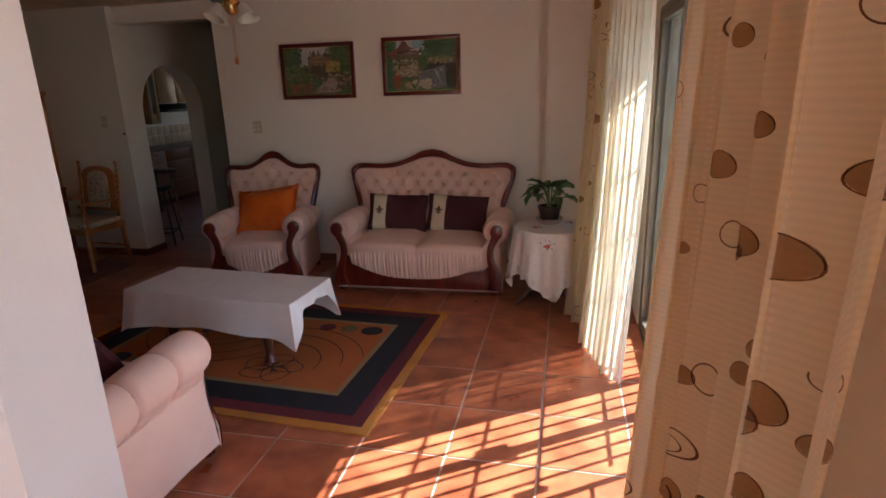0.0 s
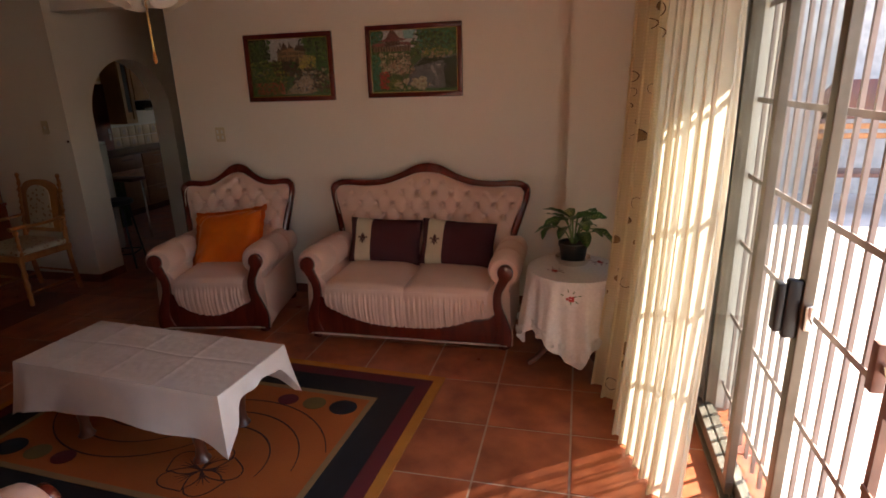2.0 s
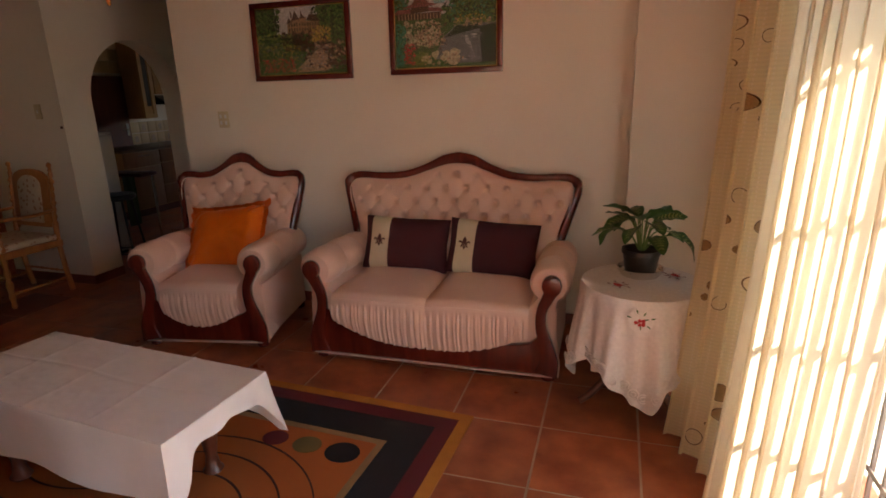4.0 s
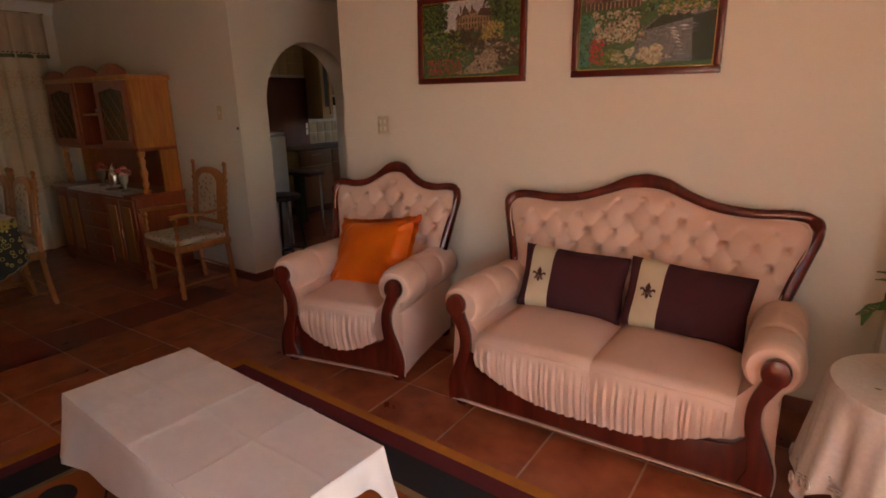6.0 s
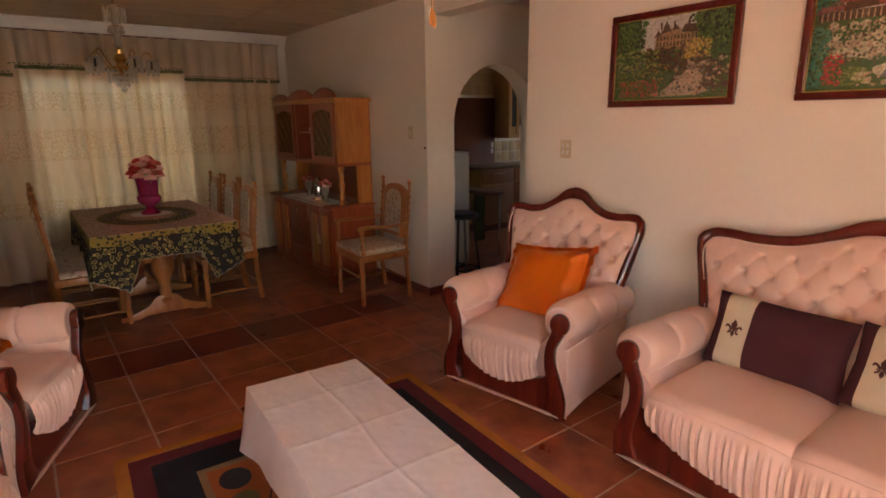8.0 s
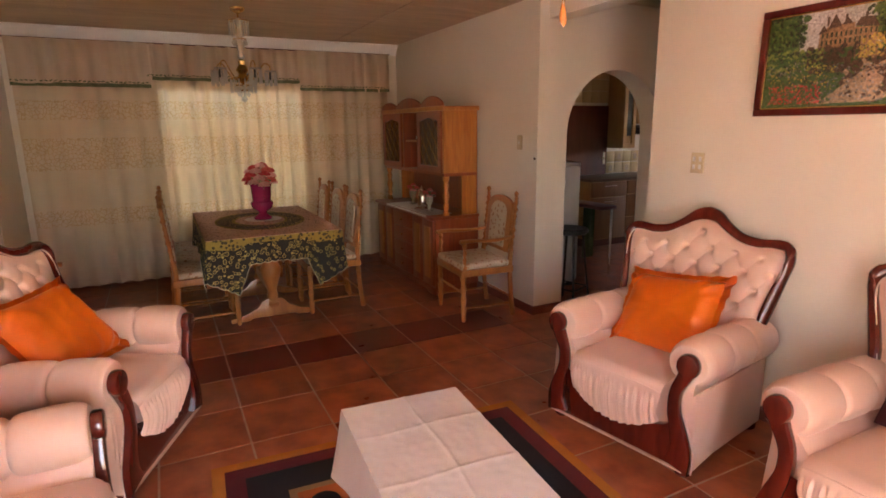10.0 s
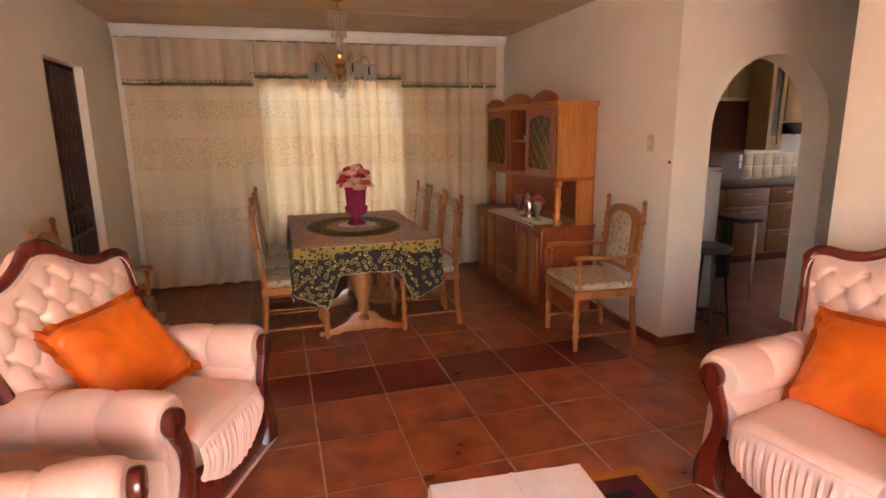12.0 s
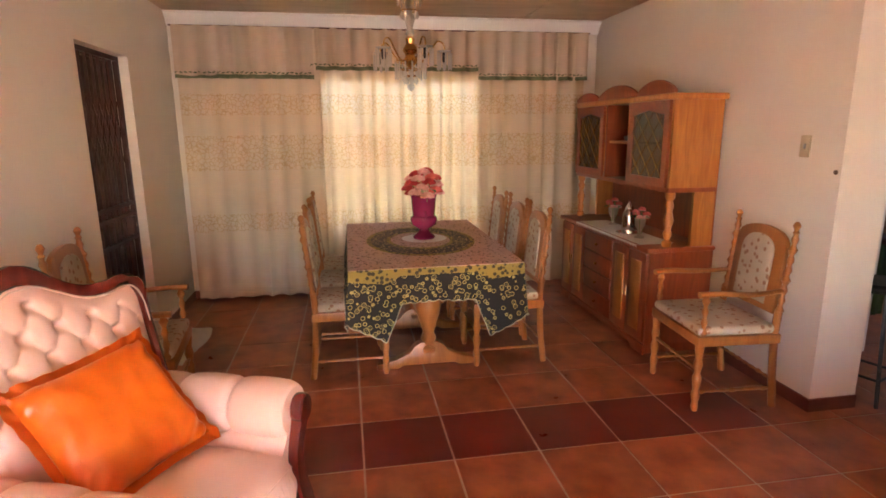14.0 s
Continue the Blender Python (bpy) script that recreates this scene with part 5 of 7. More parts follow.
def table_vase():
    m = pose(-4.86, 3.665, 0.781)
    doily = thing("doily", "small round cream doily under the vase", "doily", m)
    part("cloth", lathe([(0.15, 0), (0.155, 0.001), (0.14, 0.002), (0, 0.002)], 36), "lace", doily)
    root = thing("vase", "magenta glazed urn of red and pink roses on the table", "vase", m @ pose(0, 0, 0.002))
    prof = [(0.072, 0), (0.078, 0.01), (0.07, 0.02), (0.05, 0.035), (0.036, 0.05), (0.036, 0.062), (0.055, 0.075), (0.085, 0.10), (0.094, 0.135), (0.090, 0.150), (0.076, 0.160), (0.080, 0.20), (0.086, 0.28), (0.094, 0.305), (0.088, 0.305), (0.076, 0.27), (0.06, 0.20), (0, 0.20)]
    part("urn", lathe(prof, 36), "purple", root)
    for s in (-1, 1):
        part("handle", tube(curve_points([(s * 0.083, 0, 0.15), (s * 0.108, 0, 0.165), (s * 0.10, 0, 0.19), (s * 0.082, 0, 0.195)], 5), 0.006, 8), "purple", root)
    bouquet(root, 22, 0.105, 0.355, 0.036, ["rose_pink", "rose", "rose_coral", "rose_pink", "rose"], 11, 0.115)


table_vase()


# ---- dresser ----
def dresser():
    root = thing("dresser", "orange-brown oak dresser with leaded glass doors against the wall", "dresser")
    x0, x1, yf, yb = -5.87, -4.37, 5.075, 5.553
    part("base_body", box(x0 + 0.01, x1 - 0.01, yf + 0.022, yb, 0.07, 0.715, 0.003), "oak_dark", root)
    part("plinth", box(x0 + 0.03, x1 - 0.03, yf + 0.045, yb, 0.0, 0.07), "oak_dark", root)
    skirt = [(x0 + 0.01, 0.07), (x0 + 0.01, 0.0), (x0 + 0.16, 0.0), (x0 + 0.22, 0.045), (x1 - 0.22, 0.045), (x1 - 0.16, 0.0), (x1 - 0.01, 0.0), (x1 - 0.01, 0.07)]
    part("base_skirt", prism(skirt, yf + 0.008, yf + 0.03, "y", 0.003), "oak_dark", root)
    part("counter", box(x0 - 0.012, x1 + 0.012, yf - 0.012, yb, 0.715, 0.745, 0.008), "oak_dark", root)
    w3 = (x1 - x0 - 0.04) / 3
    for k in range(3):
        a, b = x0 + 0.02 + w3 * k + 0.006, x0 + 0.02 + w3 * (k + 1) - 0.006
        if k == 1:
            for j in range(4):
                z = 0.09 + j * 0.155
                dr = part("drawer", box(a, b, yf, yf + 0.024, z, z + 0.145, 0.005), "oak_dark", root)
                part("drawer_knob", lathe([(0.006, 0), (0.012, 0.012), (0.006, 0.02)], 10), "brass", dr).matrix_basis = Matrix.Translation(((a + b) / 2, yf, z + 0.07)) @ Matrix.Rotation(radians(90), 4, "X")
        else:
            for h in range(2):
                c, d = a + (b - a) / 2 * h + 0.002, a + (b - a) / 2 * (h + 1) - 0.002
                dr = part("cabinet_door", box(c, d, yf + 0.004, yf + 0.024, 0.085, 0.70, 0.004), "oak_dark", root)
                part("door_panel", box(c + 0.05, d - 0.05, yf - 0.004, yf + 0.006, 0.15, 0.64, 0.006), "oak", dr, "lighter raised oak panel")
                part("door_handle", tube([((d if h == 0 else c) + (-0.02 if h == 0 else 0.02), yf - 0.012, z) for z in (0.36, 0.40, 0.44)], 0.005, 8), "brass", dr)
    # posts under the upper cabinet
    yu = 5.19
    for x in (x0 + 0.05, x1 - 0.05):
        part("turned_post", lathe([(0.03, 0.745), (0.032, 0.775), (0.018, 0.79), (0.03, 0.83), (0.02, 0.86), (0.034, 0.92), (0.02, 0.98), (0.03, 1.02), (0.018, 1.05), (0.032, 1.07), (0.032, 1.105)], 18), "oak", root).location = (x, yu + 0.04, 0)
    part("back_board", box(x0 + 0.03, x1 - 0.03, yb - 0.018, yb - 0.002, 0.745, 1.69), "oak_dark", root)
    for a, b in ((x0 + 0.02, x0 + 0.045), (x1 - 0.045, x1 - 0.02)):
        part("lower_side", box(a, b, yb - 0.17, yb - 0.02, 0.745, 1.105), "oak", root)
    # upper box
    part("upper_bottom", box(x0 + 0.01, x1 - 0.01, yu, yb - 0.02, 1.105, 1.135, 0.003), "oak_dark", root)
    part("upper_top", box(x0 - 0.01, x1 + 0.01, yu - 0.02, yb - 0.001, 1.69, 1.73, 0.008), "oak", root)
    for a, b in ((x0 + 0.01, x0 + 0.03), (x1 - 0.03, x1 - 0.01)):
        part("upper_side", box(a, b, yu, yb - 0.02, 1.135, 1.69), "oak", root, "flame-grained oak side")
    m0, m1 = x0 + 0.55, x1 - 0.55
    for a in (m0, m1 - 0.02):
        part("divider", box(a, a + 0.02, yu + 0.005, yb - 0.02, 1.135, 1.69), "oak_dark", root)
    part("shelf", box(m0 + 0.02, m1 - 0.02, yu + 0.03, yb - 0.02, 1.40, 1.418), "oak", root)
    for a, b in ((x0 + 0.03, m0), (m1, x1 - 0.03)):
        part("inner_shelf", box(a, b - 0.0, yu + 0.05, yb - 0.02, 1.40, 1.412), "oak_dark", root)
        dr = part("glass_door", frame_band(a + 0.003, b - 0.003, 0, 0.55, 0.055, 0, 0.02), "oak_dark", root, "oak glazed door with a shaped head")
        dr.matrix_basis = Matrix.Translation((0, yu, 1.137)) @ Matrix.Rotation(radians(90), 4, "X")
        ga, gb = a + 0.055, b - 0.055
        part("pane", box(ga, gb, -0.001, 0.002, 1.19, 1.635), "smoked", root).location = (0, yu - 0.008, 0)
        lead = bmesh.new()
        n = 5
        wv, hv = gb - ga, 0.445
        for s in (-1, 1):
            for q in range(-n, 2 * n):
                p = []
                for t in (0, 1):
                    z = 1.19 + hv * t
                    x = ga + wv * (q / 3 + s * t * 1.0) if s > 0 else ga + wv * (q / 3 + 1 - t)
                    p.append((x, z))
                (xa, za), (xb, zb) = p
                lo, hi = 0.0, 1.0
                dx = xb - xa
                ts = sorted(((ga - xa) / dx, (gb - xa) / dx))
                lo, hi = max(lo, ts[0]), min(hi, ts[1])
                if hi - lo > 0.02:
                    tube([(xa + dx * lo, yu - 0.0115, za + (zb - za) * lo), (xa + dx * hi, yu - 0.0115, za + (zb - za) * hi)], 0.003, 5, bm=lead)
        part("lead_lattice", lead, "brass", root, "diamond leading on the glass")
        head = [(ga - 0.002, 1.64), (ga - 0.002, 1.60), (ga + 0.05, 1.605), ((ga + gb) / 2, 1.632), (gb - 0.05, 1.605), (gb + 0.002, 1.60), (gb + 0.002, 1.64)]
        part("door_head", prism(head, yu - 0.019, yu - 0.003, "y"), "oak_dark", root)
    # crest: three arched boards
    spans = [(x0 + 0.0, x0 + 0.42, 0.05), (x0 + 0.42, x1 - 0.46, 0.075), (x1 - 0.46, x1 - 0.0, 0.07)]
    for a, b, h in spans:
        pts = [(a, 1.73)] + [(a + (b - a) * t, 1.735 + 0.018 + h * math.sin(math.pi * t) ** 0.75) for t in np.linspace(0, 1, 15)] + [(b, 1.73)]
        part("crest_board", prism(pts, yu - 0.015, yu + 0.008, "y", 0.004), "oak_dark", root)
    # contents
    for k in range(4):
        t = tagged(part("plate", lathe([(0.03, 0), (0.06, 0.004), (0.085, 0.014), (0.083, 0.016), (0.05, 0.006), (0, 0.005)], 28), "fridge"), "white china plate stacked on the dresser shelf", "plate", "stacked plates")
        t.location = (-5.14, 5.35, 1.4185 + 0.0075 * k)
    cup = thing("tea_cup", "white china tea cup with a dark pattern on the dresser", "cup", pose(-5.08, 5.32, 1.1355))
    part("bowl", lathe([(0.025, 0), (0.028, 0.005), (0.045, 0.05), (0.05, 0.075), (0.047, 0.075), (0.04, 0.045), (0, 0.012)], 24), "print_dark", cup)
    part("handle", tube(curve_points([(-0.045, 0, 0.06), (-0.075, 0, 0.055), (-0.07, 0, 0.025), (-0.036, 0, 0.022)], 5), 0.004, 8), "fridge", cup)
    run = thing("table_runner", "white lace runner on the dresser counter", "runner")
    part("cloth", box(-5.50, -4.50, 5.085, 5.33, 0.7455, 0.748), "lace", run)
    part("fringe", prism([(-5.50 + i * 0.02, 0.745 if i % 2 else 0.725) for i in range(51)] + [(-4.50, 0.748), (-5.50, 0.748)], 5.058, 5.0605, "y"), "lace", run)
    pot = thing("coffee_flask", "polished steel coffee flask on the dresser counter", "flask", pose(-4.92, 5.22, 0.748))
    part("saucer", lathe([(0.085, 0), (0.09, 0.006), (0.08, 0.008), (0, 0.008)], 28), "chrome", pot)
    part("body", lathe([(0.045, 0.008), (0.05, 0.02), (0.048, 0.12), (0.04, 0.16), (0.03, 0.175), (0.032, 0.185), (0.02, 0.21), (0.008, 0.225), (0.010, 0.235), (0, 0.24)], 28), "chrome", pot)
    part("handle", tube(curve_points([(0.045, 0, 0.16), (0.085, 0, 0.15), (0.08, 0, 0.07), (0.047, 0, 0.05)], 5), 0.006, 8), "black", pot)
    for x, y in ((-5.27, 5.27), (-4.72, 5.20)):
        v = thing("bud_vase", "small glass vase of pink artificial flowers on the dresser", "vase", pose(x, y, 0.748), "small flower vases")
        part("glass", lathe([(0.035, 0), (0.036, 0.006), (0.012, 0.02), (0.012, 0.05), (0.035, 0.09), (0.04, 0.14), (0.037, 0.14), (0.03, 0.09), (0, 0.06)], 20), "crystal", v)
        bouquet(v, 7, 0.05, 0.165, 0.02, ["rose_pink", "rose_coral"], 3)


dresser()


# ---- dining window, curtains and valance ----
def window(name, label, x, y0, y1, z0, z1, nv):
    root = thing(name, label, "window", kind="structure")
    part("window_frame", merge(bmesh.new(), frame_band(y0, y1, z0, z1, 0.04, -0.02, 0.02), Matrix(((0, 0, 1, x), (1, 0, 0, 0), (0, 1, 0, 0), (0, 0, 0, 1)))), "bars", root, smooth=False)
    for k in range(1, nv):
        y = y0 + (y1 - y0) * k / nv
        part("mullion", box(x - 0.015, x + 0.015, y - 0.014, y + 0.014, z0 + 0.04, z1 - 0.04), "bars", root, smooth=False)
    for k in range(nv):
        a, b = y0 + (y1 - y0) * k / nv + 0.016, y0 + (y1 - y0) * (k + 1) / nv - 0.016
        p = part("pane", box(x - 0.003, x + 0.003, a, b, z0 + 0.04, z1 - 0.04), "pane", root, smooth=False)
        p.visible_shadow = False
    part("window_sill", box(x + 0.02, WEST + 0.03, y0 - 0.03, y1 + 0.03, z0 - 0.025, z0 - 0.002, 0.004), "white", root)
    return root


window("window_1", "steel-framed dining window behind lace curtains", WEST - 0.10, WIN[0] + 0.001, WIN[1] - 0.001, WIN[2] + 0.001, WIN[3] - 0.001, 3)


def folded(x, y0, y1, z0, z1, amp, pitch, seed, flare=0.0, n=None):
    """A hanging cloth in the plane x with vertical folds; flare widens the folds to the hem."""
    n = n or int((y1 - y0) / 0.012)

    def f(u, v):
        y = y0 + (y1 - y0) * u
        z = z1 + (z0 - z1) * v
        ph = 2 * math.pi * y / pitch + 1.1 * noise.noise(Vector((y * 3.1, seed, 0))) * 3
        a = amp * (0.75 + 0.5 * noise.noise(Vector((y * 2.2, seed + 5, z * 0.4)))) * (1 + flare * v)
        return Vector((x + a * math.sin(ph) + 0.012 * noise.noise(Vector((y * 1.5, z * 1.3, seed))) * v, y + 0.25 * a * math.cos(ph), z))
    return sheet(f, n, 24)


def dining_curtains():
    root = thing("lace_curtains", "cream embroidered lace curtains across the dining window wall", "curtain")
    for k, (a, b, x) in enumerate(((1.80, 2.955, -6.245), (2.90, 4.44, -6.285), (4.38, 5.40, -6.245))):
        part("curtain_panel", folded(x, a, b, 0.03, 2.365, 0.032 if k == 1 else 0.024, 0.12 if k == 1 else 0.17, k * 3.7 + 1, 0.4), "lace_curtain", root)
    val = thing("valance", "beige gathered curtain valance with a green leaf trim", "valance")
    for k, (a, b, x, z) in enumerate(((1.79, 2.915, -6.205, 1.955), (2.88, 4.40, -6.232, 2.03), (4.36, 5.41, -6.205, 1.955))):
        part("valance_panel", folded(x, a, b, z, 2.37, 0.026, 0.14, k * 2.3 + 9, 0.3), "valance", val)
        part("trim", folded(x + 0.004, a, b, z - 0.004, z + 0.030, 0.0338, 0.14, k * 2.3 + 9, 0.0), "green_trim", val, "woven green leaf trim")
        bm = bmesh.new()
        random.seed(k)
        y = a + 0.02
        while y < b - 0.02:
            merge(bm, lathe([(0.011, 0), (0, 0.004)], 6), Matrix.Translation((x + 0.024, y, z + 0.042 + random.uniform(-0.004, 0.004))) @ Matrix.Rotation(radians(90), 4, "Y") @ Matrix.Rotation(random.uniform(-0.6, 0.6), 4, "Z") @ Matrix.Diagonal((0.6, 1.5, 1, 1)))
            y += 0.037
        part("leaf_trim", bm, "green_trim", val)
    rail = thing("curtain_rail", "slim brown curtain rail under the cornice", "curtain rail")
    part("rail", tube([(-6.235, 1.77, 2.372), (-6.235, 3.6, 2.370), (-6.235, 5.43, 2.372)], 0.006, 8), "dark_wood", rail)
    for y in (2.0, 3.6, 5.2):
        part("bracket", box(WEST + 0.001, -6.23, y - 0.008, y + 0.008, 2.364, 2.378), "dark_wood", rail)


M["valance"] = cloth("beige_valance_cloth", (0.68, 0.55, 0.42), (0.55, 0.40, 0.22), 0.2, 0.0, (0.62, 0.50, 0.37))
M["green_trim"] = material("green_woven_trim", (0.10, 0.14, 0.06), (0.20, 0.19, 0.10), rough=0.85, scale=60, fine=300, bump=0.2)
dining_curtains()


# ---- gated side door ----
def gated_door():
    root = thing("door_1", "dark brown wooden door behind a locked security gate", "door", kind="structure")
    a, b, z = GD
    part("door_leaf", box(a + 0.035, b - 0.035, SOUTH - 0.19, SOUTH - 0.15, 0.01, z - 0.035, 0.003), "dark_wood", root)
    part("door_frame", merge(box(a + 0.001, a + 0.035, SOUTH - 0.195, SOUTH - 0.11, 0, z - 0.001), merge(box(b - 0.035, b - 0.001, SOUTH - 0.195, SOUTH - 0.11, 0, z - 0.001), box(a + 0.035, b - 0.035, SOUTH - 0.195, SOUTH - 0.11, z - 0.035, z - 0.001))), "dark_wood", root, smooth=False)
    gate = thing("security_gate", "dark brown steel security gate with lattice panel in the doorway", "gate", pose(0, SOUTH - 0.075, 0))
    part("gate_frame", merge(box(a + 0.004, a + 0.034, -0.015, 0.015, 0.005, z - 0.005), merge(box(b - 0.034, b - 0.004, -0.015, 0.015, 0.005, z - 0.005), merge(box(a + 0.034, b - 0.034, -0.015, 0.015, z - 0.035, z - 0.005), box(a + 0.034, b - 0.034, -0.015, 0.015, 0.02, 0.05)))), "brown_metal", gate, smooth=False)
    n = 8
    for k in range(1, n):
        x = a + 0.02 + (b - a - 0.04) * k / n
        part("gate_bar", box(x - 0.008, x + 0.008, -0.008, 0.008, 0.05, z - 0.035), "brown_metal", gate, smooth=False)
    for zz in (0.78, 0.95, 1.02):
        part("gate_rail", box(a + 0.034, b - 0.034, -0.012, 0.012, zz, zz + 0.025), "brown_metal", gate, smooth=False)
    lat = bmesh.new()
    for k in range(n):
        xa = a + 0.02 + (b - a - 0.04) * k / n
        xb = a + 0.02 + (b - a - 0.04) * (k + 1) / n
        for j in range(2):
            z0 = 1.32 + 0.20 * j
            tube([(xa, 0.011, z0), (xb, 0.011, z0 + 0.20)], 0.005, 5, bm=lat)
            tube([(xb, 0.011, z0), (xa, 0.011, z0 + 0.20)], 0.005, 5, bm=lat)
    part("lattice", lat, "brown_metal", gate)
    part("lock_box", box(a + 0.05, a + 0.13, -0.02, 0.03, 0.82, 0.94, 0.004), "brown_metal", gate)
    part("lock_keyhole", lathe([(0.012, 0), (0.012, 0.004), (0, 0.005)], 12), "chrome", gate).matrix_basis = Matrix.Translation((a + 0.09, 0.03, 0.88)) @ Matrix.Rotation(radians(-90), 4, "X")


gated_door()
mat_ = thing("floor_mat", "crumpled white cloth mat on the tiles near the gated door", "mat")
part("cloth", sheet(lambda u, v: Vector((-5.55 + 0.72 * u + 0.05 * v, 1.80 + 0.26 * v + 0.03 * math.sin(5 * u), 0.006 + 0.010 * abs(noise.noise(Vector((u * 6, v * 4, 3)))))), 40, 24), "mat", mat_)


# ---- chandelier ----
M["brass_bright"] = material("bright_gilt_brass", (0.92, 0.70, 0.34), (0.84, 0.60, 0.26), rough=0.25, metal=1.0, scale=14, fine=120, bump=0.03)


def chandelier():
    root = thing("chandelier", "brass and crystal five-arm chandelier hanging over the dining table", "chandelier", pose(-4.87, 3.595, 0))
    part("canopy", lathe([(0.0, 2.455), (0.018, 2.457), (0.05, 2.475), (0.058, 2.49), (0.058, 2.499)], 24), "brass", root)
    part("stem", lathe([(0.006, 2.0), (0.006, 2.46)], 10), "brass", root)
    part("glass_column", lathe([(0.012, 2.10), (0.03, 2.12), (0.02, 2.16), (0.035, 2.21), (0.018, 2.25), (0.028, 2.30), (0.018, 2.36), (0.04, 2.40), (0.015, 2.42)], 18), "crystal", root)
    part("hub", lathe([(0.0, 1.90), (0.02, 1.92), (0.045, 1.95), (0.03, 1.99), (0.05, 2.02), (0.025, 2.06), (0.03, 2.09), (0.01, 2.11)], 20), "brass", root)
    random.seed(2)

    def drop_mesh(l, r):
        return lathe([(0.0, -l), (r * 0.9, -l + r * 1.3), (r, -l + r * 2), (r * 0.3, -r * 0.6), (0.0015, 0)], 6)
    prism_ob = None
    small = None
    def hang(parent, x, y, z, long_):
        nonlocal prism_ob, small
        mm = Matrix.Translation((x, y, z)) @ Matrix.Rotation(random.uniform(0, 3), 4, "Z")
        if long_:
            if prism_ob is None:
                prism_ob = part("prism_drop", lathe([(0.0, -0.115), (0.006, -0.105), (0.006, -0.01), (0.0, 0)], 5), "crystal", parent)
                prism_ob.matrix_basis = mm
            else:
                again("prism_drop", prism_ob, parent, mm)
        else:
            if small is None:
                small = part("pear_drop", drop_mesh(0.055, 0.013), "crystal", parent)
                small.matrix_basis = mm
            else:
                again("pear_drop", small, parent, mm)
    for k in range(5):
        a = radians(72 * k + 18)
        c, s = math.cos(a), math.sin(a)
        pts = curve_points([(0.03 * c, 0.03 * s, 1.97), (0.08 * c, 0.08 * s, 1.955), (0.13 * c, 0.13 * s, 2.01), (0.175 * c, 0.175 * s, 2.075), (0.215 * c, 0.215 * s, 2.065), (0.225 * c, 0.225 * s, 2.02)], 6)
        arm = part("arm", tube(pts, 0.0048, 8), "brass_bright", root)
        x, y = 0.225 * c, 0.225 * s
        part("bobeche", lathe([(0.012, 2.008), (0.045, 2.014), (0.05, 2.02), (0.045, 2.02), (0.01, 2.016)], 18), "crystal", arm).location = (x, y, 0)
        part("lamp_holder", lathe([(0.0, 1.945), (0.012, 1.947), (0.015, 1.965), (0.013, 2.01), (0.006, 2.018)], 14), "black", arm, "black lamp holder").location = (x, y, 0)
        for q in range(8):
            b = 2 * math.pi * q / 8
            hang(arm, x + 0.046 * math.cos(b), y + 0.046 * math.sin(b), 2.012, True)
        hang(arm, x, y, 1.945, False)
    for r, z, n, l in ((0.10, 1.95, 14, True), (0.065, 1.90, 10, False), (0.04, 1.86, 7, False), (0.075, 2.40, 10, True), (0.05, 2.26, 8, False)):
        part("crystal_ring", tube([(r * math.cos(t), r * math.sin(t), z) for t in np.linspace(0, 2 * math.pi, 25)[:-1]], 0.003, 6, True), "brass", root)
        for q in range(n):
            b = 2 * math.pi * q / n
            hang(root, r * math.cos(b), r * math.sin(b), z, l)
    part("finial_ball", lathe([(0.0, 1.765), (0.018, 1.775), (0.025, 1.79), (0.018, 1.806), (0.005, 1.815), (0.005, 1.90)], 16), "crystal", root)


chandelier()


# ---- sliding door, burglar bars and gate ----
M["bar_steel"] = material("pale_brown_bar_paint", (0.40, 0.30, 0.25), (0.32, 0.23, 0.19), rough=0.5, scale=14, fine=150, bump=0.08)


